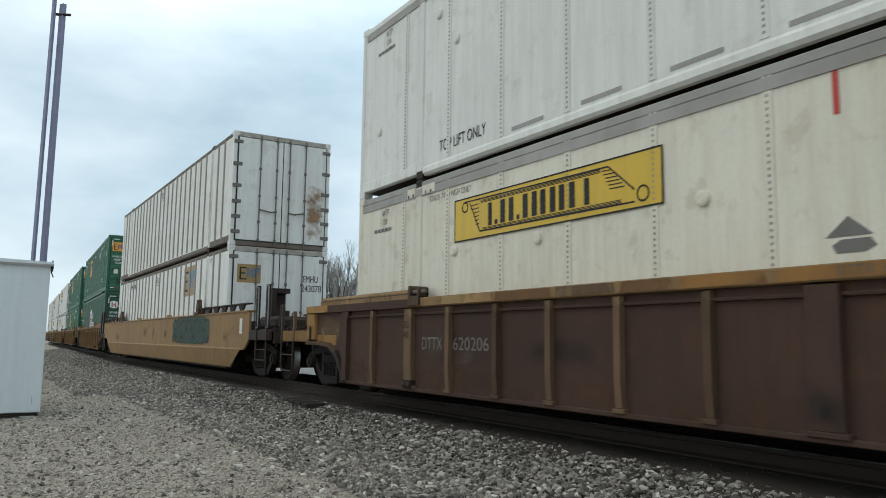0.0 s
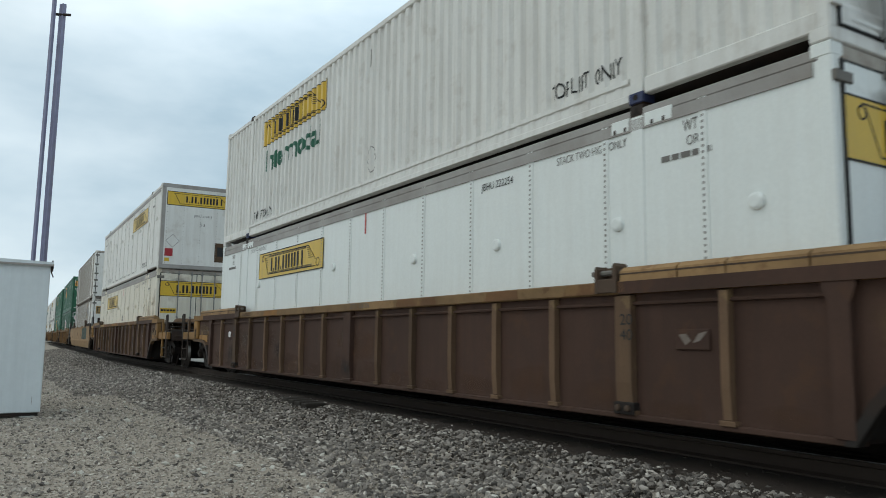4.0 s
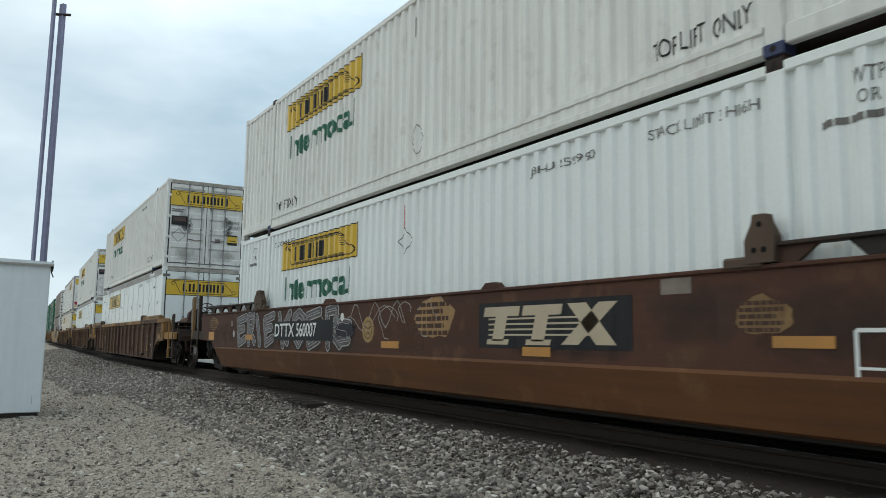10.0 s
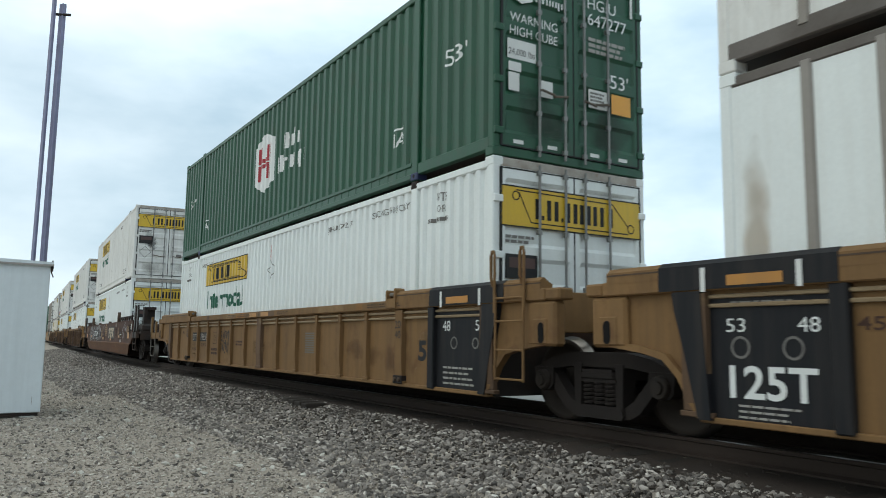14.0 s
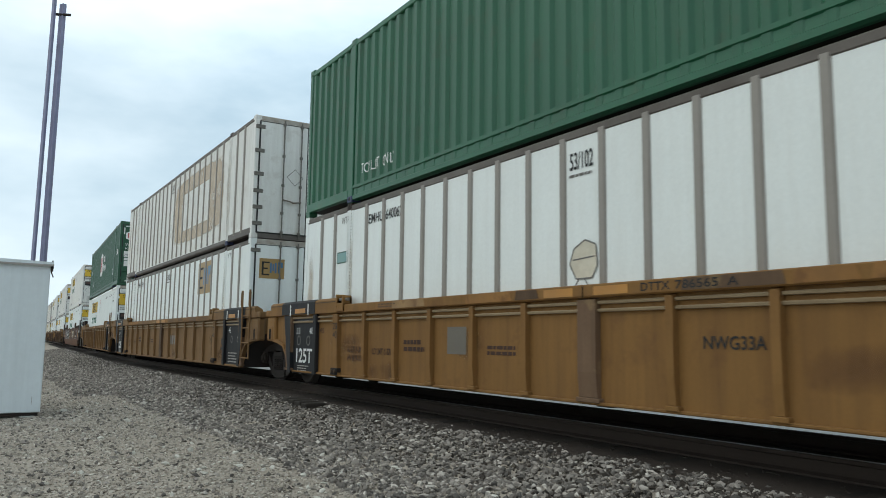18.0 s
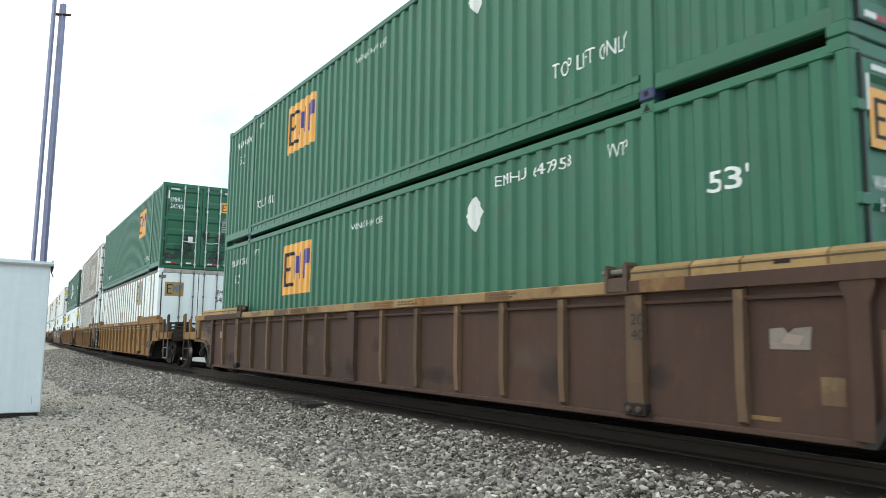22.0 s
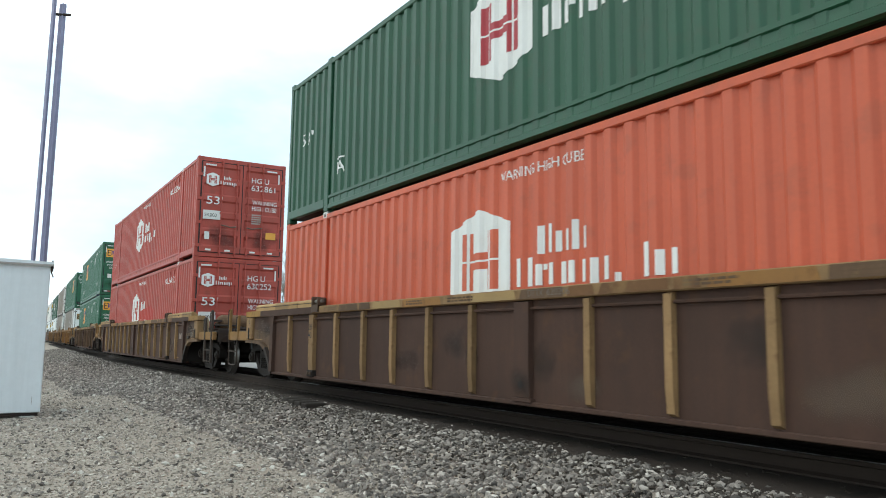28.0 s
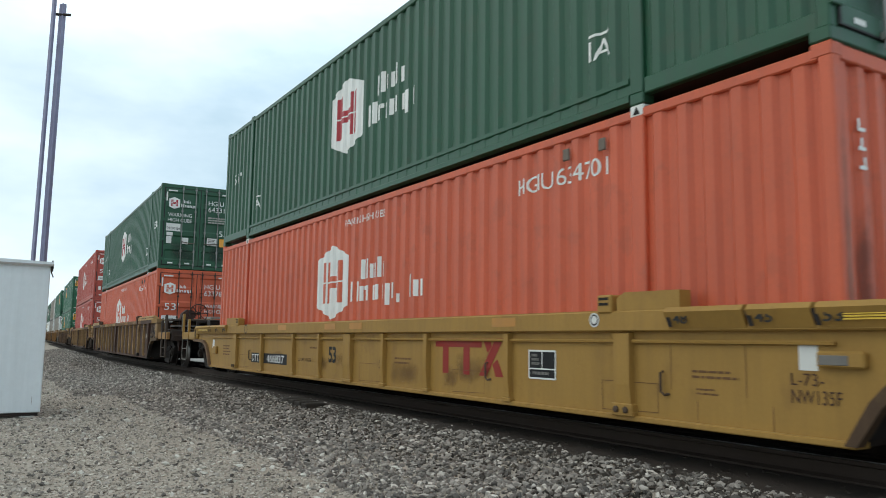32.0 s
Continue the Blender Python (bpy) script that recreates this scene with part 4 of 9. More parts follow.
def stake_container(label, paint, number, sign=True, lower=True, dark=False):
    c, near, leaves, wv = container(label, "double-stacked containers", "stake", paint, paint, paint, hinge_plates="two" if lower else "six", rods=worn_rod, frame=dirty_frame if dark else grey_dirty)
    stake_posts(c, near, [5.436 - 0.604 * k for k in range(19)], grey_post)
    stake_posts(c, near, [7.27, 6.68, -6.68, -7.27], grey_post)
    seam_lines(c, near, [-6.02, 6.02], paint)
    for y in (6.16, -5.88, 7.9):
        side_film("rust_streak", [rect(0, 0, 0.3, 2.5)], y, 0.2, rust_wash, near, -HW + 0.012, None, 0.016 if abs(y) < 7 else 0.003)
    if sign:
        side_square(near, -3.45, 1.80, 1.35, 0.86, brass_sign, ink, blue_ink, None)
        end_square(leaves[0], -1.08, 1.98, 0.60, 0.46, brass_sign, ink, blue_ink)
        if number == "290165":
            end_words(leaves[1], "EMHU " + number, 0.19, 2.06, 0.95, 0.17, ink)
        else:
            end_words(leaves[1], number, 0.60, 1.82, 0.54, 0.17, ink)
            end_words(leaves[1], "EMHU", 0.64, 2.06, 0.40, 0.17, ink)
    if lower:
        side_words(near, "EMHU", 5.36, 2.45, 0.50, 0.16, ink, None, 0.01)
        side_words(near, number, 4.77, 2.45, 0.53, 0.16, ink, None, 0.01)
        for y in (6.42, -6.25):
            side_words(near, "WTP", y, 2.57, 0.3, 0.12, faded_ink, None)
    side_words(near, "53/102", 0.49, 2.42, 0.36, 0.19, ink, None, 0.012)
    side_film("small_print", lines_of_print(0.46, 0.05, 1, 8), 0.50, 2.33, faded_ink, near, -HW + 0.012, None, 0.005)
    side_film("placard", stroke([(0, 0.2), (0.18, 0.4), (0.36, 0.2), (0.18, 0), (0, 0.2)], 0.014), 0.5, 0.9, faded_ink, near, -HW + 0.012, None, 0.005)
    return c, near, leaves


def amber_sign_container(label, number, sign_y, top_deck):
    corr = (0.28, 0.038)
    c, near, leaves, wv = container(label, "double-stacked containers", "corrugated", green_paint, rods=bright_rod, corr=corr)
    side_square(near, sign_y, 1.48, 1.52, 1.0, amber_sign, ink, violet_ink, corr)
    side_words(near, "TOP LIFT ONLY", -4.7, 0.62 if sign_y > 0 else 0.44, 1.15, 0.17, white_ink, corr)
    side_words(near, "TOP LIFT ONLY", 5.7, 0.62 if sign_y > 0 else 0.44, 1.15, 0.17, white_ink, corr)
    if sign_y > 0:
        side_film("placard", [diamond(0.23, 0.22, 0.23)], -2.9, 1.99, label_paper, near, -HW + 0.012, corr, 0.005, "white diamond placard")
        side_words(near, "WARNING HIGH CUBE", 0.56, 2.43, 1.14, 0.10, white_ink, corr)
        side_words(near, "EMHU " + number, 7.47, 2.32, 1.16, 0.15, white_ink, corr)
        side_words(near, "EMHU " + number, -3.6, 2.48, 1.4, 0.13, white_ink, corr)
        for y in (7.15, -6.75):
            side_words(near, "53'", y, 1.90, 0.42, 0.20, white_ink, corr, 0.01)
        side_words(near, "WTP", 5.7, 2.45, 0.28, 0.14, white_ink, corr)
        side_words(near, "WTP", -5.55, 2.45, 0.28, 0.14, white_ink, corr)
    a, b = leaves
    pl = -HL - 0.014
    tape = ([rect(0.0, 0, 0.28, 0.045)], [rect(0, 0, 0.045, 0.28)])
    for leaf, x in ((a, -1.05), (b, 0.74)):
        end_film("tape", tape[0], x, 2.66, label_paper, leaf, pl, 0.004)
        end_film("tape", tape[1], x - 0.08 if x < 0 else x + 0.36, 2.34, label_paper, leaf, pl, 0.004)
    if sign_y > 0:
        end_square(a, -1.1, 2.06, 0.62, 0.46, amber_sign, ink, violet_ink)
        for k, line in enumerate(("WARNING", "HIGH", "CUBE")):
            end_words(a, line, -1.1 + 0.09 * k, 1.74 - 0.16 * k, 0.5 - 0.14 * min(k, 1), 0.11, white_ink, 0.01)
        end_words(a, "53'", -0.52, 1.40, 0.42, 0.2, white_ink, 0.01)
        end_film("placard", [diamond(0, 0, 0.2)], 0.38, 2.22, label_paper, b, pl, 0.004)
        end_words(b, "EMHU", 0.68, 2.24, 0.32, 0.14, white_ink)
        end_words(b, number, 0.68, 2.02, 0.46, 0.14, white_ink)
        end_film("label", [rect(0, 0, 0.42, 0.28)], 0.16, 1.42, amber_sign, b, pl, 0.004)
        end_film("label", [rect(0, 0, 0.40, 0.24)], 0.68, 0.78, label_paper, b, pl, 0.004)
        end_words(b, "LBS", 0.78, 0.82, 0.2, 0.09, ink)
    else:
        end_words(a, "EMHU", -1.05, 2.24, 0.36, 0.16, white_ink)
        end_words(a, number, -1.05, 2.02, 0.48, 0.15, white_ink)
        end_square(b, 0.62, 2.0, 0.50, 0.36, amber_sign, ink, violet_ink)
        end_film("placard", [diamond(0, 0, 0.19)], 0.88, 1.72, faded_ink, b, pl, 0.004)
    end_film("small_print", lines_of_print(0.42, 0.4, 5, 4), 0.68, 1.3, dull_ink, b, pl, 0.005)
    for leaf, x in ((a, -0.6), (b, 0.6)):
        end_film("door_grime", [rect(-0.55, 0, 0.55, 0.8)], x, 0.14, grime_dark, leaf, pl, 0.0025, "dark road grime")
    if sign_y < 0:
        for leaf, x, z, w, h in ((b, 0.66, 0.75, 0.55, 0.7), (b, 0.16, 0.9, 0.4, 0.5), (a, -0.4, 0.5, 0.5, 0.8), (a, -1.0, 0.2, 0.6, 0.4), (b, 0.5, 0.15, 0.7, 0.4)):
            end_film("door_soot", [rect(-w / 2, 0, w / 2, h)], x, z, soot_end, leaf, pl, 0.003)
    for x in ((-0.98, -0.42) if sign_y > 0 else (-0.42,)):
        end_film("label", [rect(0, 0, 0.2, 0.22) if sign_y > 0 else rect(0, 0, 0.15, 0.18)], x, 0.92, label_paper, a, pl, 0.004)
    for leaf, x in ((a, -1.1), (a, -0.45), (b, 0.25), (b, 0.8)):
        end_film("reflector", [rect(0, 0, 0.16, 0.05)], x, 0.17, label_paper, leaf, pl, 0.004)
        end_film("reflector", [rect(0.16, 0, 0.32, 0.05)], x, 0.17, red_ink, leaf, pl, 0.004)
    return c, near, leaves


def badge_container(label, paint, number, mark, badge_y=1.42, blank=False):
    corr = (0.29, 0.038)
    c, near, leaves, wv = container(label, "double-stacked containers", "corrugated", paint, corr=corr, rods={red_paint: red_paint, orange_paint: dark_pipe}.get(paint), blank=blank)
    if paint is dark_green_paint:
        words = [(1.80, 0.05, 0.90, 0.34, "|nb"), (1.48, -0.40, 1.60, 0.36, "|rnnp")]
        side_badge(near, badge_y, 1.60, 1.32, 1.36, white_ink, mark, words, corr, white_ink)
        side_words(near, "IA", -5.42, 0.63, 0.32, 0.22, white_ink, corr)
        side_words(near, "IA", 5.72, 0.63, 0.32, 0.22, white_ink, corr)
        for y in (-5.42, 5.72):
            side_film("lettering_bar", [rect(0, 0, 0.30, 0.03)], y, 0.89, white_ink, near, -HW + 0.012, corr, 0.006)
        for y in (7.4, -6.9):
            side_words(near, "53'", y, 1.46, 0.5, 0.25, white_ink, corr)
    else:
        words = [(1.82, -0.02, 0.80, 0.32, "|nb"), (1.40, -0.37, 2.42, 0.33, "|rnnp, in")]
        side_badge(near, badge_y + 0.4, 1.60, 1.28, 1.30, white_ink, mark, words, corr, white_ink)
        side_words(near, "WARNING HIGH CUBE", 0.75, 2.52, 1.5, 0.12, white_ink, corr)
        for y in (7.4,):
            side_words(near, "53'", y, 0.72, 0.45, 0.25, white_ink, corr)
    if paint is not dark_green_paint:
        side_words(near, "HGIU " + number, -4.16, 2.30, 1.49, 0.19, white_ink, corr)
        for y in (-5.08, -5.63):
            part("vent_plate", stored(("vent_plate",), lambda: box(-HW - 0.03, -HW + 0.0, -0.05, 0.05, 0, 0.13, 0.01)), red_paint if paint is red_paint else dirty_frame, near, at=pose(0, y, 2.54))
    a, b = leaves
    pl = -HL - 0.014
    if blank:
        for k in range(3):
            end_film("lettering_bar", [rect(0, 0, 0.10, 0.03), rect(0.03 * k, 0.03, 0.03 * k + 0.03, 0.10)], -0.97, 2.24 - 0.15 * k, white_ink, a, -HL + 0.02, 0.004)
        end_film("door_grime", [rect(-0.16, 0, 0.16, 1.7)], -0.98, 0.14, grime_dark, a, -HL + 0.018, 0.003, "dark road grime")
        end_film("door_grime", [rect(-0.06, 0, 0.06, 2.4)], -1.20, 0.14, grime_end, a, -HL, 0.003)
        end_film("door_grime", [rect(-0.8, 0, 0.8, 0.9)], 0.2, 0.14, grime_dark, a, -HL + 0.018, 0.003)
        return c, near, leaves
    for leaf, x in ((a, -0.6), (b, 0.6)):
        end_film("door_grime", [rect(-0.55, 0, 0.55, 0.9)], x, 0.14, grime_dark, leaf, pl, 0.0025, "dark road grime")
    end_badge(a, -1.05, 2.24, 0.36, 0.40, white_ink, mark, [(0.44, 0.02, 0.26, 0.11, "|nb"), (0.40, -0.12, 0.46, 0.11, "|rnnp")], white_ink)
    end_words(b, "HGIU", 0.26, 2.26, 0.52, 0.16, white_ink)
    end_words(b, number, 0.26, 2.03, 0.72, 0.17, white_ink)
    if paint is dark_green_paint:
        end_words(a, "WARNING", -1.06, 1.78, 0.78, 0.12, white_ink)
        end_words(a, "HIGH CUBE", -1.06, 1.6, 0.78, 0.12, white_ink)
        end_film("small_print", lines_of_print(0.72, 0.24, 3, 6), 0.27, 1.62, dull_ink, b, pl, 0.005)
        end_words(b, "53'", 0.66, 1.2, 0.34, 0.2, white_ink)
        end_film("label", [rect(0, 0, 0.46, 0.26)], -1.1, 1.28, label_paper, a, pl, 0.004)
        end_words(a, "24,000 lbs", -1.08, 1.32, 0.42, 0.10, ink)
        for x, z, w, h in ((-1.08, 0.86, 0.17, 0.24), (-0.56, 0.86, 0.2, 0.22), (-1.08, 1.12, 0.2, 0.12)):
            end_film("label", [rect(0, 0, w, h)], x, z, label_paper, a, pl, 0.004)
        end_film("label", [rect(0, 0, 0.36, 0.26)], 0.26, 0.86, label_paper, b, pl, 0.004)
        end_film("small_print", lines_of_print(0.3, 0.2, 4, 9), 0.29, 0.89, faded_ink, b, pl, 0.006)
        end_film("label", [rect(0, 0, 0.36, 0.28)], 0.68, 0.84, amber_sign, b, pl, 0.004)
    else:
        end_words(a, "53'", -1.02, 1.52, 0.46, 0.24, white_ink, 0.005)
        end_words(b, "WARNING", 0.3, 1.62, 0.74, 0.13, white_ink)
        end_words(b, "HIGH CUBE", 0.3, 1.44, 0.74, 0.13, white_ink)
        end_film("small_print", lines_of_print(0.34, 0.32, 5, 6), 0.3, 1.02, dull_ink, b, pl, 0.005)
        end_film("label", [rect(0, 0, 0.5, 0.26)], -1.1, 1.08, label_paper, a, pl, 0.004)
        end_words(a, "24,000", -1.06, 1.14, 0.34, 0.11, ink)
        end_film("label", [rect(0, 0, 0.14, 0.22)], -1.04, 0.5, label_paper, a, pl, 0.004)
        end_film("label", [rect(0, 0, 0.3, 0.2)], 0.74, 0.62, amber_sign, b, pl, 0.004)
    for leaf, x in ((a, -1.08), (b, 0.72)):
        end_film("tape", [rect(0, 0, 0.3, 0.045)], x, 2.64, label_paper, leaf, pl, 0.004)
        end_film("tape", [rect(0, 0, 0.045, 0.3)], x - 0.06 if x < 0 else x + 0.34, 2.30, label_paper, leaf, pl, 0.004)
    for leaf, x in ((a, -1.0), (a, -0.45), (b, 0.28), (b, 0.8)):
        end_film("reflector", [rect(0, 0, 0.16, 0.05)], x, 0.18, label_paper, leaf, pl, 0.004)
    return c, near, leaves

# ---------------------------------------------------------------- well wagons
SPIN = []
WHEEL_R = 0.46


def wheel_pair():
    """Two flanged wheels on an axle; the running faces are worn bright."""
    bm = bmesh.new()
    lathe([(-1.02, 0.07), (-0.86, 0.085), (-0.85, 0.075), (0.85, 0.075), (0.86, 0.085), (1.02, 0.07)], 14, bm)
    for s in (-1, 1):
        n0 = len(bm.faces)
        lathe([(s * 0.83, 0.12), (s * 0.835, 0.15), (s * 0.775, 0.20), (s * 0.765, 0.36), (s * 0.795, 0.39), (s * 0.80, 0.452), (s * 0.695, WHEEL_R), (s * 0.688, 0.487), (s * 0.665, 0.487), (s * 0.655, 0.40),
               (s * 0.72, 0.36), (s * 0.72, 0.20), (s * 0.66, 0.15), (s * 0.66, 0.12)], 32, bm)
        bm.faces.ensure_lookup_table()
        for f in bm.faces[n0:]:
            c = f.calc_center_median()
            r = math.hypot(c.y, c.z)
            f.smooth = True
            if r > 0.44 and abs(c.x) > 0.69:
                f.material_index = 1
    return bm


def frame_casting():
    """The cast side of a bogie, with its two windows."""
    bm = bmesh.new()
    x0, x1 = -0.075, 0.075
    prism([(-1.02, 0.50), (-0.74, 0.585), (-0.45, 0.625), (0.45, 0.625), (0.74, 0.585), (1.02, 0.50), (1.03, 0.60), (0.72, 0.72), (0.4, 0.775), (-0.4, 0.775), (-0.72, 0.72), (-1.03, 0.60)], x0, x1, "x", bm)
    for s in (-1, 1):
        prism([(s * 0.88, 0.56), (s * 0.74, 0.59), (s * 0.48, 0.31), (s * 0.36, 0.235), (s * 0.31, 0.12), (s * 0.42, 0.125), (s * 0.54, 0.18), (s * 0.72, 0.37)], x0 + 0.01, x1 - 0.01, "x", bm)
        prism([(s * 0.35, 0.16), (s * 0.26, 0.16), (s * 0.25, 0.66), (s * 0.36, 0.66)], x0 - 0.015, x1 + 0.015, "x", bm)
        prism([(s * 1.0, 0.40), (s * 0.96, 0.36), (s * 0.76, 0.36), (s * 0.71, 0.42), (s * 0.70, 0.60), (s * 1.03, 0.60)], x0 - 0.02, x1 + 0.02, "x", bm)
    prism([(-0.33, 0.105), (0.33, 0.105), (0.36, 0.15), (0.32, 0.235), (-0.32, 0.235), (-0.36, 0.15)], x0 - 0.02, x1 + 0.02, "x", bm)
    prism([(-0.27, 0.47), (0.27, 0.47), (0.27, 0.50), (-0.27, 0.50)], x0 - 0.03, x1, "x", bm)
    prism([(-0.22, 0.565), (0.22, 0.565), (0.22, 0.60), (-0.22, 0.60)], x0 - 0.03, x1, "x", bm)
    return bm


def coil_spring():
    bm = bmesh.new()
    tube([(0.075 * math.cos(a * math.pi / 5), 0.078 * math.sin(a * math.pi / 5), 0.24 + a * 0.0042) for a in range(58)], 0.018, 5, bm)
    return bm


def bogie(car, y):
    t = part("bogie", stored(("bogie",), lambda: boxes((-1.0, 1.0, -0.2, 0.2, 0.50, 0.66), (-0.35, 0.35, -0.3, 0.3, 0.58, 0.70), (-1.05, 1.05, -0.10, 0.10, 0.36, 0.42))), bogie_iron, car, "greasy two-axle bogie", pose(0, y, 0))
    for s in (-1, 1):
        part("side_frame", stored(("side_frame",), frame_casting), bogie_iron, t, at=pose(s * 1.0, 0, 0))
        for y_ in (-0.16, 0.0, 0.16) if s < 0 else ():
            part("coil_spring", stored(("coil_spring",), coil_spring), bogie_iron, t, at=pose(s * 1.02, y_, 0))
        part("spring_cap", stored(("spring_cap",), lambda: box(-0.09, 0.11, -0.24, 0.24, 0.50, 0.575, 0.015)), bogie_iron, t, at=pose(s * 1.02, 0, 0))
        for e in (-1, 1):
            part("bearing", stored(("bearing",), lambda: lathe([(-0.11, 0.035), (-0.11, 0.06), (-0.085, 0.065), (-0.085, 0.10), (-0.06, 0.115), (0.06, 0.12), (0.08, 0.1)], 18)), wheel_iron, t, at=pose(s * 1.06, e * 0.86, WHEEL_R, 0, 0, 0 if s < 0 else 180))
    for e in (-1, 1):
        me = stored(("wheelset",), wheel_pair)
        w = part("wheelset", me, wheel_iron, t, at=pose(0, e * 0.86, WHEEL_R))
        if len(me.materials) < 2:
            me.materials.append(tread_steel)
        SPIN.append((w, e * 0.86))
    return t


def ladder(car, y0, y1, z0, z1, rungs, mat, x=-1.47):
    bm = bmesh.new()
    for s in (1, -1):
        xx = x * s
        for y in (y0, y1):
            tube([(xx, y, z0), (xx, y, z1)], 0.016, 6, bm)
        for k in range(rungs):
            z = z0 + 0.02 + (z1 - z0) * k / max(1, rungs)
            tube([(xx, y0, z), (xx, y1, z)], 0.013, 6, bm)
        part("ladder", bm, mat, car)
        bm = bmesh.new()
    bm.free()


def hand_loop(car, y, z0, z1, out, mat, s):
    """A bent grab iron beside an end post."""
    x = s * 1.47
    part("grab_iron", tube([(x, y, z0), (x, y + out, z0 + 0.01), (x, y + out * 1.15, z0 + 0.05), (x, y + out * 1.15, z1 - 0.05), (x, y + out, z1 - 0.01), (x, y, z1)], 0.012, 6), mat, car)


def spoked_wheel(r):
    bm = bmesh.new()
    tube([(r * math.cos(a * math.pi / 12), 0, r * math.sin(a * math.pi / 12)) for a in range(24)], 0.016, 6, bm, closed=True)
    for k in range(8):
        a = k * math.pi / 4
        tube([(0, 0.03, 0), (0.6 * r * math.cos(a), 0.015, 0.6 * r * math.sin(a)), (r * math.cos(a), 0, r * math.sin(a))], 0.012, 5, bm)
    box(-0.04, 0.04, -0.01, 0.06, -0.04, 0.04, bm=bm)
    return bm


def hand_brake(car, x, y, z, face, housing=True, r=0.27):
    """A hand brake wheel on its gear housing; face is -1 or 1 along the wagon."""
    if housing:
        h = part("brake_housing", prism([(-0.44, -0.66), (-0.22, -0.66), (-0.20, -0.05), (-0.10, 0.0), (-0.06, 0.3), (-0.14, 0.52), (-0.26, 0.58), (-0.40, 0.46), (-0.46, 0.2)], -0.13, 0.13, "y"), brake_red, car, "rusty red-brown hand brake housing", pose(x, y, z - 0.45))
        part("brake_drum", tube([(-0.16, 0.0, 0.40), (-0.16, face * 0.20, 0.42)], 0.15, 14), brake_red, h)
        part("brake_shaft", tube([(-0.16, face * 0.1, 0.44), (0.06, face * 0.26, 0.47)], 0.03, 8), bogie_iron, h)
    part("brake_wheel", stored(("brake_wheel", r), lambda: spoked_wheel(r)), steel_dark, car, "black spoked hand brake wheel", pose(x + 0.06, y + face * 0.24, z + 0.02))


STYLES = {
    "brown": dict(panel=car_brown, trim=car_tan, rib=rib_tan, top=1.45, chord=0.125, base=0.215, ribs=(1.03, 2.06, 3.07, 4.03, 5.06, 7.2), wide=(6.08,), pipe=False),
    "ochre": dict(panel=car_ochre, trim=car_ochre, top=1.44, chord=0.13, base=0.265, ribs=(1.03, 2.06, 3.06, 4.05, 5.03, 7.22), wide=(6.09,), pipe=True, pipes=(0.05, 0.125), pipe_paint=worn_ochre),
    "yellow": dict(panel=car_yellow, trim=car_yellow, top=1.17, chord=0.19, base=0.20, ribs=(1.2, 2.45, 4.25), wide=(6.05,), pipe=True),
}


def rib_shape(w, z0, z1, foot=True):
    bm = prism([(-1.43, z1), (-1.505, z1 - 0.02), (-1.505, z0 + 0.30), (-1.485, z0 + 0.06), (-1.43, z0 + 0.03)], -w / 2, w / 2, "y")
    if foot:
        box(-1.50, -1.42, -w / 2 - 0.035, w / 2 + 0.035, z0 + 0.01, z0 + 0.055, 0.006, bm)
    return bm


def gusset_post(z0, z1):
    """A narrow post that flares out under the top chord."""
    bm = prism([(-0.08, z0 + 0.02), (0.08, z0 + 0.02), (0.08, z1 - 0.16), (0.125, z1 - 0.04), (0.125, z1), (-0.125, z1), (-0.125, z1 - 0.04), (-0.08, z1 - 0.16)], -1.505, -1.43, "x")
    return bm


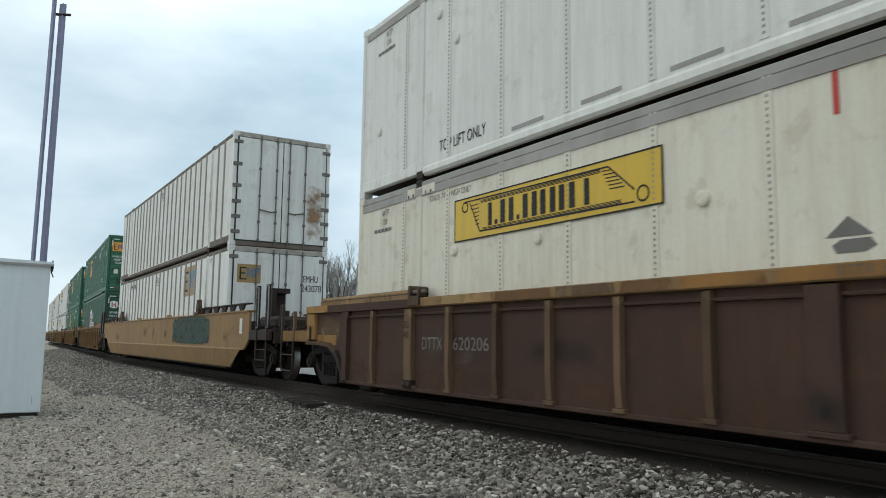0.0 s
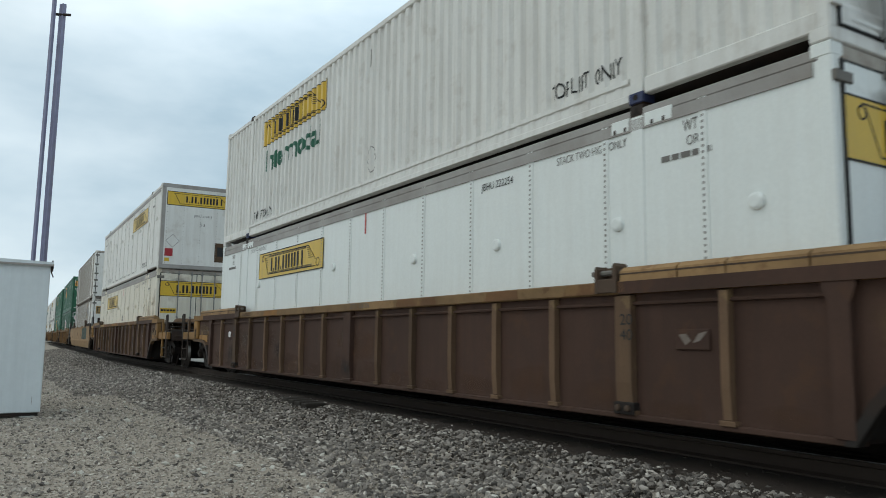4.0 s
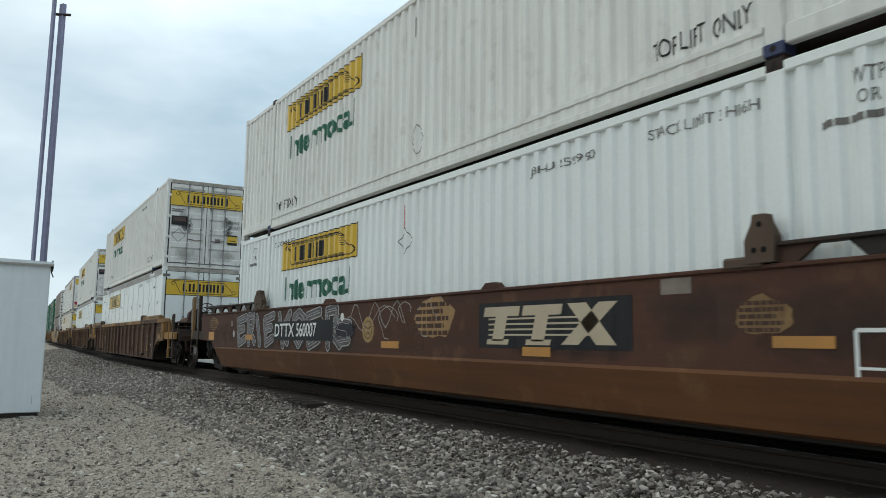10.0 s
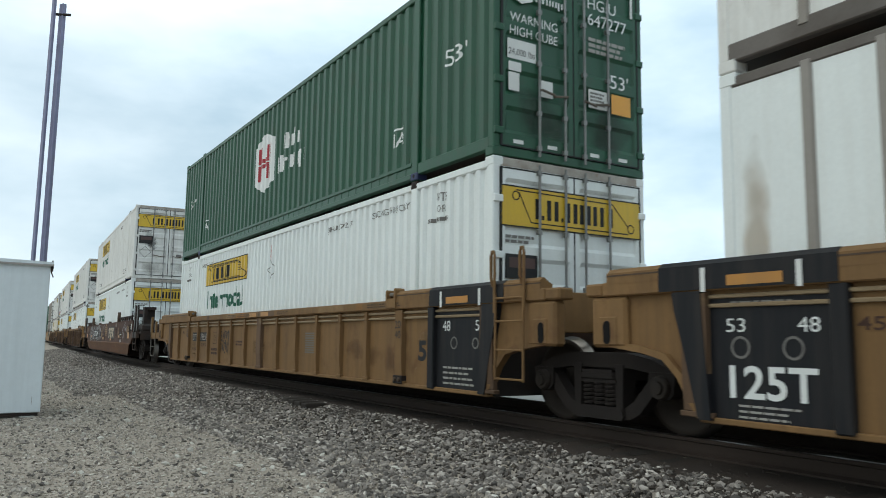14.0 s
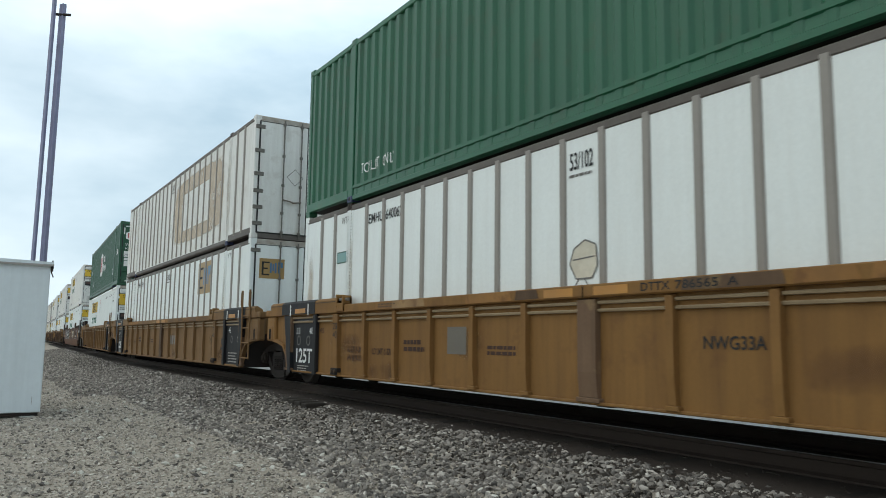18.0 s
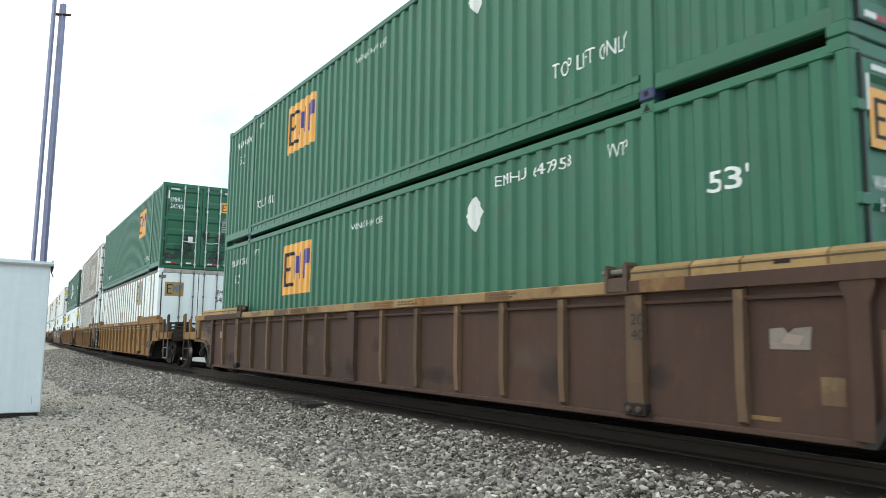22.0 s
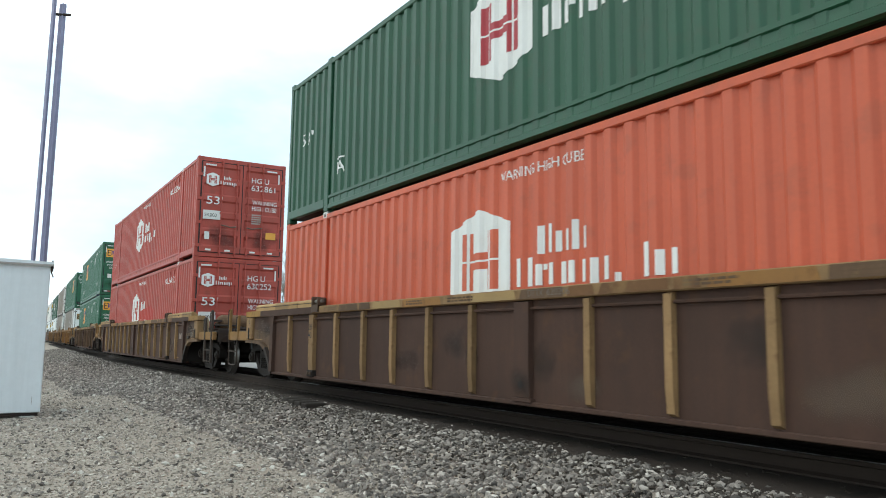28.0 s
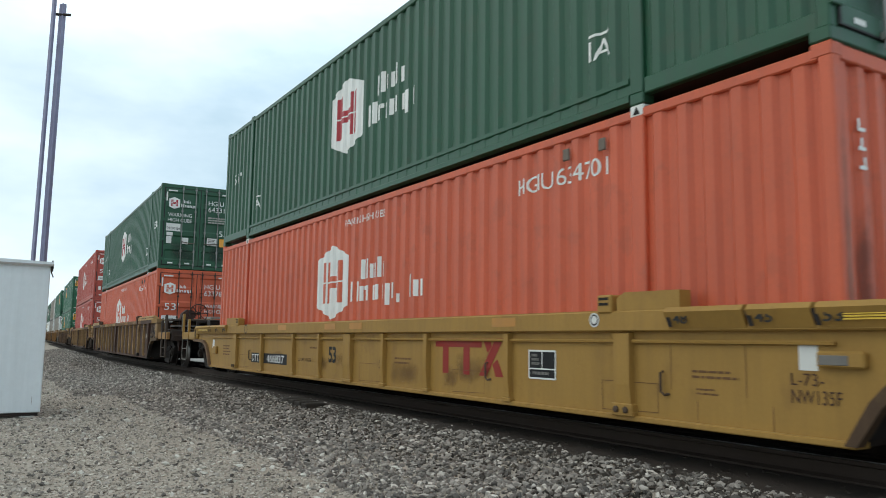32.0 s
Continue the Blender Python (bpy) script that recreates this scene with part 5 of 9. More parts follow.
def wagon_sides(car, st, ends):
    """Side plates with arched ends, chords, ribs. ends: 'bogie' or 'joint' at the tail and at the head."""
    top, chord, base = st["top"], st["chord"], st["base"]
    plates = []
    lim = [(-9.52 if ends[0] == "bogie" else -9.32), (9.52 if ends[1] == "bogie" else 9.32)]
    over = st.get("over", 0.0)

    def arch(e):
        if ends[0 if e < 0 else 1] == "bogie":
            return [(e * 8.2, base + 0.01), (e * 8.38, 0.48), (e * 8.58, 0.69), (e * 8.84, 0.785), (e * 9.2, 0.81), (e * 9.52, 0.82)]
        return [(e * 8.2, base + 0.02), (e * 8.36, base + 0.30), (e * 8.56, base + 0.52), (e * 8.85, 0.80), (e * 9.32, 0.86)]
    outline = arch(-1)[::-1] + arch(1) + [(lim[1], top - chord), (lim[0], top - chord)]
    key = (st["top"], tuple(ends), over, base)
    foot = st.get("foot", True)
    for s in (-1, 1):
        p = part("side_plate", stored(("side_plate", s) + key, lambda: prism(outline, s * 1.40, s * 1.435, "x")), st["panel"], car)
        plates.append(p)
        part("top_chord", stored(("top_chord", s) + key, lambda: box(*sorted((s * 1.30, s * 1.51)), lim[0] - (over if ends[0] == "bogie" else 0), lim[1] + (over if ends[1] == "bogie" else 0), top - chord, top, 0.012)), st["trim"], car)
        part("bottom_chord", stored(("bottom_chord", s) + key, lambda: box(*sorted((s * 1.30, s * 1.475)), -8.22, 8.22, base - (0.012 if base > 0.28 else 0.03), base + 0.02, 0.008)), st["panel"], car)
        if st["pipe"]:
            for dz in st.get("pipes", (0.09,)):
                part("side_pipe", stored(("side_pipe", s, dz) + key, lambda: tube([(s * 1.46, -8.1, top - chord - dz), (s * 1.46, 8.1, top - chord - dz)], 0.018, 6)), st.get("pipe_paint", st["trim"]), car)
        spin = pose(0, 0, 0) if s < 0 else pose(0, 0, 0, 0, 0, 180)
        for y in sorted({e * v for v in st["ribs"] for e in (-1, 1)}):
            if abs(y) > 7 and ends[0 if y < 0 else 1] == "joint":
                continue
            part("rib", stored(("rib", top, foot, base), lambda: rib_shape(0.085, base, top - chord, foot)), st.get("rib", st["trim"]), car, at=pose(0, y, 0) @ spin)
        for y in sorted({e * v for v in st["wide"] for e in (-1, 1)}):
            part("rib", stored(("wide_rib", top, foot, base), lambda: rib_shape(0.20, base, top - chord, foot)), st.get("rib", st["trim"]), car, at=pose(0, y, 0) @ spin)
            if s < 0:
                foot_ = part("foot_plate", stored(("foot_plate", top, base), lambda: box(-1.512, -1.43, -0.13, 0.13, base + 0.012, base + 0.125, 0.008)), st.get("foot_paint", bogie_iron), p, "" if "foot_paint" in st else "dark bolted foot plate", pose(0, y, 0))
                for k in (-0.06, 0.06):
                    part("bolt", stored(("bolt",), lambda: lathe([(-0.025, 0.02), (-0.02, 0.03), (0.01, 0.032)], 8)), latch_iron, foot_, at=pose(-1.512, k, base + 0.07))
        for y in st.get("posts", (-8.24, 0.02, 8.24)):
            part("rib", stored(("panel_rib", top, base), lambda: rib_shape(0.26, base, top - chord)), st.get("post_paint", st["panel"]), car, at=pose(0, y, 0) @ spin)
        if s < 0 and "gussets" in st:
            side_film("jacking_stain", [rect(0, 0, 0.46, 0.42)], 0.26, base + 0.02, soot_side, p, -1.506, None, 0.003, "dark greasy jacking pad")
            side_film("jacking_hole", [disc(0, 0, 0.045, 12)], 0.02, base + 0.20, bogie_iron, p, -1.506, None, 0.005)
        for y in st.get("gussets", ()):
            part("gusset_post", stored(("gusset_post", top), lambda: gusset_post(base, top - chord)), st["panel"], car, at=pose(0, y, 0) @ spin)
    return plates


def wagon_core(car, st, ends):
    """Floor, bulkheads, decks over the bogies, drawgear."""
    low = st["base"] - 0.02
    part("well_floor", stored(("well_floor", low), lambda: boxes((-1.28, 1.28, -8.2, 8.2, low, 0.262), *[(-1.3, 1.3, y - 0.1, y + 0.1, low - 0.02, low + 0.01) for y in (-6.1, -3, 0, 3, 6.1)])), steel_dark, car)
    for i, e in enumerate((-1, 1)):
        part("bulkhead", stored(("bulkhead", e), lambda: box(-1.39, 1.39, *sorted((e * 8.22, e * 8.28)), 0.24, 1.14)), steel_dark, car)
        if ends[i] == "bogie":
            part("end_deck", stored(("end_deck", e), lambda: box(-1.30, 1.30, *sorted((e * 8.3, e * 11.2)), 1.00, 1.07, 0.01)), steel_dark, car)
            part("centre_sill", stored(("centre_sill", e), lambda: box(-0.33, 0.33, *sorted((e * 8.3, e * 11.45)), 0.70, 0.995, 0.02)), steel_dark, car)
            bm = box(-0.13, 0.13, *sorted((e * 11.4, e * 11.72)), 0.74, 0.94, 0.02)
            prism([(-0.17, e * 11.70), (0.20, e * 11.70), (0.20, e * 11.86), (0.02, e * 11.93), (-0.16, e * 11.84)], 0.70, 0.98, "z", bm)
            part("coupler", bm, wheel_iron, car, "rust-brown knuckle coupler")
            part("air_hose", tube([(-0.4, e * 11.4, 0.72), (-0.42, e * 11.55, 0.6), (-0.36, e * 11.72, 0.42), (-0.2, e * 11.85, 0.40)], 0.022, 6), steel_dark, car)
        else:
            part("joint_casting", box(-0.5, 0.5, *sorted((e * 8.3, e * 9.55)), 0.80, 1.2, 0.04), steel_dark, car)


def end_clutter(car, e, off=0.0, tank=False):
    """End sill, draft gear, brake pipes, hoses and the uncoupling lever between two wagons."""
    a = 11.2 + off
    part("end_sill", stored(("end_sill", e, off), lambda: box(-1.33, 1.33, *sorted((e * (a - 0.02), e * (a + 0.05))), 0.78, 1.10, 0.01)), steel_dark, car)
    part("draft_gear", stored(("draft_gear", e, off), lambda: boxes((-0.42, 0.42, *sorted((e * (a - 0.9), e * (a + 0.16))), 0.60, 0.98), (-0.62, 0.62, *sorted((e * (a - 0.7), e * (a - 0.45))), 0.52, 0.80))), bogie_iron, car)
    part("uncoupling_lever", stored(("uncoupling_lever", e, off), lambda: tube([(-1.3, e * (a + 0.1), 0.72), (-1.22, e * (a + 0.12), 0.92), (-0.2, e * (a + 0.14), 0.98), (-0.12, e * (a + 0.34), 0.92)], 0.013, 6)), steel_dark, car, "bent uncoupling lever")
    part("brake_hose", stored(("brake_hose", e, off), lambda: tube([(-0.5, e * (a + 0.05), 0.82), (-0.52, e * (a + 0.16), 0.62), (-0.46, e * (a + 0.3), 0.40), (-0.34, e * (a + 0.42), 0.36)], 0.024, 8)), ink, car, "black rubber brake hose")
    part("train_pipe", stored(("train_pipe", e, off), lambda: tube([(-0.9, e * (a - 1.3), 0.92), (-0.9, e * (a - 0.2), 0.88), (-0.52, e * (a + 0.02), 0.84)], 0.025, 6)), bogie_iron, car)
    part("pipe_run", stored(("pipe_run", e, off), lambda: tube([(-1.2, e * (a - 1.25), 1.15), (-1.2, e * (a - 0.75), 1.2), (-0.7, e * (a - 0.6), 1.2), (-0.7, e * (a - 0.1), 1.14)], 0.022, 6)), steel_dark, car)
    if tank:
        part("air_reservoir", stored(("air_reservoir", e), lambda: lathe([(-1.12, 0.0), (-1.11, 0.09), (-1.06, 0.16), (-0.98, 0.20), (0.2, 0.20), (0.3, 0.0)], 20)), rusty_tank, car, "rusty tan air reservoir with a domed end", pose(0, e * (a - 1.02), 1.27))
        for y, z in ((1.20, 1.20), (0.88, 1.12)):
            part("tank_strap", stored(("tank_strap", e, y), lambda: boxes((-1.17, -1.13, *sorted((e * (a - y - 0.03), e * (a - y + 0.03))), 1.03, z + 0.1), (-1.18, -1.12, *sorted((e * (a - y - 0.06), e * (a - y + 0.06))), z + 0.06, z + 0.14))), latch_iron, car)
        part("bent_pipe", stored(("bent_pipe", e), lambda: tube([(-1.3, e * (a - 1.02), 1.03), (-1.3, e * (a - 1.04), 1.22), (-1.3, e * (a - 1.12), 1.34), (-1.3, e * (a - 1.26), 1.40)], 0.02, 7)), worn_ochre, car, "dusty bent air pipe")
        return
    part("valve_block", stored(("valve_block", e, off), lambda: box(-1.05, -0.6, *sorted((e * (a - 1.3), e * (a - 0.95))), 1.06, 1.36, 0.02)), steel_dark, car)


def arch_lip(s, e, steps):
    """Pressed flange along the arch over the bogie."""
    low = [(8.24, 0.19), (8.42, 0.46), (8.62, 0.65), (8.86, 0.75), (9.2, 0.775), (9.84, 0.785)]
    high = [(8.15, 0.19), (8.34, 0.50), (8.54, 0.705), (8.82, 0.812), (9.19, 0.838), (9.84, 0.845)]
    bm = bmesh.new()
    for k in steps:
        prism([(e * low[k][0], low[k][1]), (e * low[k + 1][0], low[k + 1][1]), (e * high[k + 1][0], high[k + 1][1]), (e * high[k][0], high[k][1])], s * 1.40, s * 1.50, "x", bm)
    return bm


def bogie_end(car, st, e, brake="", posts=1.55, equipment=True):
    """Everything beyond the well at an end that rides on its own bogie."""
    trim, top = st["trim"], st["top"]
    pipe = dark_pipe if trim is car_tan else worn_rod
    end_paint = end_ochre if trim is car_tan else trim
    bogie(car, -9.55 if e < 0 else 9.67)
    for s in (-1, 1):
        c = part("end_casting", stored(("end_casting", s, e, top), lambda: box(*sorted((s * 1.2, s * 1.503)), *sorted((e * 9.44, e * 9.80)), 0.855, top - st["chord"] - 0.004, 0.025)), st.get("casting", end_paint), car)
        part("slot_plate", stored(("slot_plate", s, e), lambda: box(*sorted((s * 1.45, s * 1.512)), *sorted((e * 9.49, e * 9.69)), 0.87, 1.13, 0.01)), st.get("casting", end_paint), c)
        part("casting_slot", stored(("casting_slot", s, e), lambda: prism([(e * 9.58 + 0.052 * math.cos(a * math.pi / 6), 0.985 + (0.06 if a < 6 else -0.06) + 0.06 * math.sin(a * math.pi / 6)) for a in range(12)], s * 1.5, s * 1.5145, "x")), hole_shade, c)
        part("end_stringer", stored(("end_stringer", s, e), lambda: box(*sorted((s * 1.36, s * 1.455)), *sorted((e * 9.80, e * 11.24)), 0.83, 1.03, 0.012)), end_paint, car)
        part("arch_lip", stored(("arch_lip", s, e), lambda: arch_lip(s, e, (2, 3, 4))), st.get("lip", st.get("rib", trim)), car)
        part("arch_leg", stored(("arch_leg", s, e), lambda: arch_lip(s, e, (0, 1))), rib_tan if trim is car_yellow else steel_dark, car)
        for y in (10.53, 11.17) if e > 0 else (10.47, 11.10):
            early, outer = st.get("hoops"), y > 11
            tint = (end_paint if not outer else dark_pipe) if early and e < 0 else ((dark_pipe if outer else rib_tan) if early else (dark_pipe if e < 0 and trim is not car_yellow else end_paint))
            low = 0.28 if e < 0 and trim is car_tan else 0.84
            part("end_post", stored(("end_post", s, e, y, posts, low), lambda: box(*sorted((s * 1.415, s * 1.475)), e * y - 0.032, e * y + 0.032, low, posts if outer else posts - 0.16, 0.01)), tint, car)
            hand_loop(car, e * y, 1.06, (posts if outer else posts - 0.16) - 0.03, 0.085, pipe, s)
        if e < 0 and trim is car_tan:
            for z in (0.31, 0.58):
                part("rung", stored(("rung", s, z), lambda: tube([(s * 1.46, -11.10, z), (s * 1.46, -10.47, z)], 0.014, 6)), pipe, car)
        else:
            part("ladder", stored(("ladder", s, e), lambda: tube([(s * 1.46, e * 10.55, 0.90), (s * 1.46, e * 10.55, 0.36), (s * 1.46, e * 10.58, 0.30), (s * 1.46, e * 10.64, 0.28), (s * 1.46, e * 11.08, 0.28), (s * 1.46, e * 11.14, 0.30), (s * 1.46, e * 11.17, 0.36), (s * 1.46, e * 11.17, 0.90)], 0.017, 7)), pipe, car)
            part("rung", stored(("rung", s, e), lambda: tube([(s * 1.46, e * 10.55, 0.58), (s * 1.46, e * 11.17, 0.58)], 0.014, 6)), pipe, car)
    if st.get("hoops"):
        a_, b_ = (9.86, 11.1) if e < 0 else (9.86, 10.46)
        part("end_platform", stored(("end_platform", e, "low"), lambda: box(-1.31, 1.31, *sorted((e * a_, e * b_)), 1.30, 1.34, 0.008)), dark_pipe, car, "raised dark chequer plate platform")
        part("step_plate", stored(("step_plate", e), lambda: box(-1.24, 1.24, *sorted((e * a_, e * b_)), 1.18, 1.205, 0.006)), steel_dark, car)
        for x in (-1.22, 1.22):
            part("platform_prop", stored(("platform_prop", "low"), lambda: box(-0.04, 0.04, -0.04, 0.04, 1.06, 1.30)), steel_dark, car, at=pose(x, e * 9.95, 0))
    for y in (10.35, 10.47, 10.59, 10.71, 10.83, 10.95, 11.07):
        part("walkway_slat", stored(("walkway_slat",), lambda: box(-1.34, 1.34, -0.04, 0.04, 1.09, 1.125)), steel_dark, car, at=pose(0, e * y, 0))
    end_clutter(car, e, tank=e < 0 and trim is car_tan)
    if equipment:
        part("brake_valve", stored(("brake_valve", e), lambda: boxes((-0.2, 0.25, *sorted((e * 9.1, e * 9.6)), 1.07, 1.30), (-0.75, -0.45, *sorted((e * 9.3, e * 9.75)), 1.07, 1.22))), steel_dark, car)
        part("air_tank", stored(("air_tank", e), lambda: tube([(0.3, e * 9.0, 1.24), (0.3, e * 10.2, 1.24)], 0.16, 14)), steel_dark, car, "dark round air tank")
        part("guard_rail", stored(("guard_rail", e), lambda: boxes((-1.30, 1.30, *sorted((e * 10.28, e * 10.36)), 1.28, 1.34), (-1.3, -1.22, *sorted((e * 10.28, e * 10.36)), 1.07, 1.28), (1.22, 1.3, *sorted((e * 10.28, e * 10.36)), 1.07, 1.28))), steel_dark, car)
    if brake == "near":
        hand_brake(car, -0.55, e * 10.63, 1.60, e)
    elif brake == "far":
        hand_brake(car, 0.75, e * 10.3, 1.55, -e, housing=False)
        part("brake_stand", box(0.7, 0.9, *sorted((e * 10.25, e * 10.35)), 1.05, 1.55, 0.01), trim, car)


def raised_guides(car, st, ends, mat):
    """Tilted container guides on the top chord, with their latch brackets."""
    top = st["top"]
    for s in (-1, 1):
        for i, e in enumerate((-1, 1)):
            far_ = 9.47 if ends[i] == "bogie" else 9.25
            for k, (a, b) in enumerate(st.get("guides", ((5.98, 7.05), (7.07, 8.1), (8.12, far_)))):
                part("container_guide", stored(("container_guide", s, e, a, b, top), lambda: prism([(s * 1.512, top - 0.02), (s * 1.512, top + 0.085), (s * 1.46, top + 0.125), (s * 1.335, top + 0.05), (s * 1.335, top + 0.004)], *sorted((e * a, e * b)), "y")), mat, car)
                if s < 0:
                    part("guide_groove", stored(("guide_groove", s, e, a, b, top), lambda: box(*sorted((s * 1.50, s * 1.5145)), *sorted((e * a, e * b)), top + 0.052, top + 0.066)), latch_iron, car)
            iron = latch_iron if st["trim"] is car_tan else st["trim"]
            latch = part("guide_latch", stored(("guide_latch", s, e, top), lambda: latch_bracket(s, e, top)), iron, car, "bracket with a sliding pin")
            part("latch_pin", stored(("latch_pin", s, e, top), lambda: tube([(s * 1.47, e * 5.66, top + 0.085), (s * 1.47, e * 6.03, top + 0.085)], 0.028, 8)), worn_rod, latch)
        if st["trim"] is car_tan and s < 0:
            for y0, w in ((9.55, 3.5), (-6.02, 3.5)) if "guides" not in st else ((8.84, 2.8), (-6.04, 2.8)):
                side_film("dark_chord", [rect(0, 0, w, 0.115)], y0, top - 0.125, car_brown, car, -1.512, None, 0.003)


def latch_bracket(s, e, top):
    """Two cheeks on a foot, with an eye at one end."""
    bm = bmesh.new()
    for a, b, z in ((5.74, 5.78, 0.15), (5.98, 6.03, 0.17)):
        prism([(e * a, top - 0.11), (e * b, top - 0.11), (e * b, top + z - 0.03), (e * (a + b) / 2, top + z), (e * a, top + z - 0.03)], s * 1.38, s * 1.535, "x", bm)
    box(*sorted((s * 1.37, s * 1.532)), *sorted((e * 5.74, e * 6.03)), top - 0.11, top + 0.025, 0.008, bm)
    box(*sorted((s * 1.37, s * 1.42)), *sorted((e * 5.74, e * 6.03)), top + 0.02, top + 0.14, 0.008, bm)
    return bm


def wagon_words(car, plate, text, y0, z0, w, h, mat=None, bold=0.0):
    side_film("lettering", written(text, w, h, bold), y0, z0, mat or white_ink, plate, -1.435, None, 0.006)


def wagon_film(plate, name, polys, y0, z0, mat, label="", plane=-1.435, lift=0.004):
    side_film(name, polys, y0, z0, mat, plate, plane, None, lift, label)


def chord_patches(plate, top, seed, mat, trim2):
    """Touched-up, rusty and dusty lengths along the top chord."""
    rnd = random.Random(seed)
    y = 5.6
    while y > -5.6:
        w = rnd.uniform(0.25, 1.1)
        if rnd.random() < 0.75:
            wagon_film(plate, "chord_patch", [[(0, 0.004 * rnd.random()), (w, 0.01 * rnd.random()), (w - 0.04 * rnd.random(), 0.105), (0.05 * rnd.random(), 0.105)]], y, top - 0.115, rnd.choice((mat, trim2, trim2, worn_orange, car_tan, rib_tan)), "", -1.512, 0.003)
        if rnd.random() < 0.3:
            wagon_film(plate, "small_print", lines_of_print(0.6, 0.07, 2, seed + int(y * 7)), y - 0.1, top - 0.10, rib_tan, "", -1.512, 0.005)
        y -= w + 0.06


def late_wagon_marks(car, pl, st, seed):
    """Torn placards, dusty end panels, ochre chord ends and the raised end platforms."""
    top = st["top"]
    wagon_film(pl, "placard_board", [rect(0, 0, 0.36, 0.20)], -7.41, 0.825, soot_side, "", -1.435, 0.003)
    wagon_film(pl, "placard", [[(0, 0), (0.33, 0.0), (0.35, 0.17), (0.2, 0.155), (0.16, 0.12), (0.12, 0.165), (0, 0.155)]], -7.43, 0.84, torn_paper, "torn weathered paper placard", -1.435, 0.006)
    wagon_film(pl, "placard_tear", [[(0.10, 0.05), (0.25, 0.03), (0.29, 0.10), (0.15, 0.12)]], -7.43, 0.84, faded_label, "", -1.435, 0.009)
    wagon_film(pl, "paint_patch", [rect(0, 0, 0.18, 0.2)], -7.83, 0.45, rib_tan, "brown repainted square", -1.435, 0.003)
    for y_ in (-6.05, -6.14, -6.22):
        wagon_film(pl, "bolt_stain", [rect(0, 0, 0.05, 0.05)], y_, 0.215, bogie_iron, "", -1.48, 0.004)
    wagon_film(pl, "chalk_bar", [rect(0, 0, 0.29, 0.035)], -7.21, 0.30, car_tan)
    side_film("chord_patch", [rect(0, 0, 0.52, 0.115)], -6.17, top - 0.12, rust_tan, pl, -1.512, None, 0.0055)
    side_film("guide_slot", [rect(0, 0, 0.14, 0.035)], -7.54, top + 0.03, bogie_iron, pl, -1.512, None, 0.003)
    for e in (-1, 1):
        low = [(8.28, 0.42), (8.40, 0.60), (8.56, 0.73), (8.84, 0.815), (9.43, 0.845)]
        high = [(8.28, 0.98), (8.40, 0.985), (8.56, 1.0), (8.84, 1.02), (9.43, 1.08)]
        quads = [[(-e * low[k][0], low[k][1]), (-e * low[k + 1][0], low[k + 1][1]), (-e * high[k + 1][0], high[k + 1][1]), (-e * high[k][0], high[k][1])] for k in range(4)]
        wagon_film(pl, "end_wash", quads, 0.0, 0.0, rib_tan, "dusty tan end panel", -1.435, 0.003)
        wagon_film(pl, "weather_stain", [rect(0, 0, 1.1, 0.55)], 9.43 if e > 0 else -8.32, 0.78, dust_side, "", -1.435, 0.005)
        wagon_film(pl, "weather_stain", [rect(0, 0, 0.7, 0.4)], 8.95 if e > 0 else -8.32, 0.85, soot_side, "", -1.435, 0.006)
        wagon_film(pl, "lip_stripe", [rect(0, 0, 0.55, 0.022)], 9.42 if e > 0 else -8.87, 0.85, car_tan, "", -1.435, 0.007)
        side_film("chord_end", [rect(0, 0, 0.94, 0.118)], 9.80 if e > 0 else -8.86, top - 0.12, end_gold, pl, -1.51, None, 0.004, "ochre painted chord end")
        side_film("small_print", lines_of_print(0.07, 0.1, 3, seed), e * 9.58 + 0.035, 1.18, ink, pl, -1.503, None, 0.004)
        if e < 0 and seed != 9:
            continue
        far_ = 11.14 if e < 0 else 10.42
        part("end_platform", stored(("end_platform", e), lambda: box(-1.31, 1.31, *sorted((e * 9.86, e * far_)), 1.375, 1.425, 0.008)), dark_pipe, car, "raised dark chequer plate platform")
        for x in (-1.22, 1.22):
            part("platform_prop", stored(("platform_prop",), lambda: box(-0.04, 0.04, -0.04, 0.04, 1.06, 1.376)), steel_dark, car, at=pose(x, e * 9.95, 0))
        if e < 0:
            part("step_plate", stored(("step_plate",), lambda: box(-1.22, 1.2, -11.1, -9.98, 1.20, 1.245, 0.006)), grey_dirty, car, "grey step plate")
    part("release_valve", stored(("release_valve",), lambda: box(-1.475, -1.435, -8.75, -8.5, 0.855, 0.935, 0.012)), steel_dark, pl)


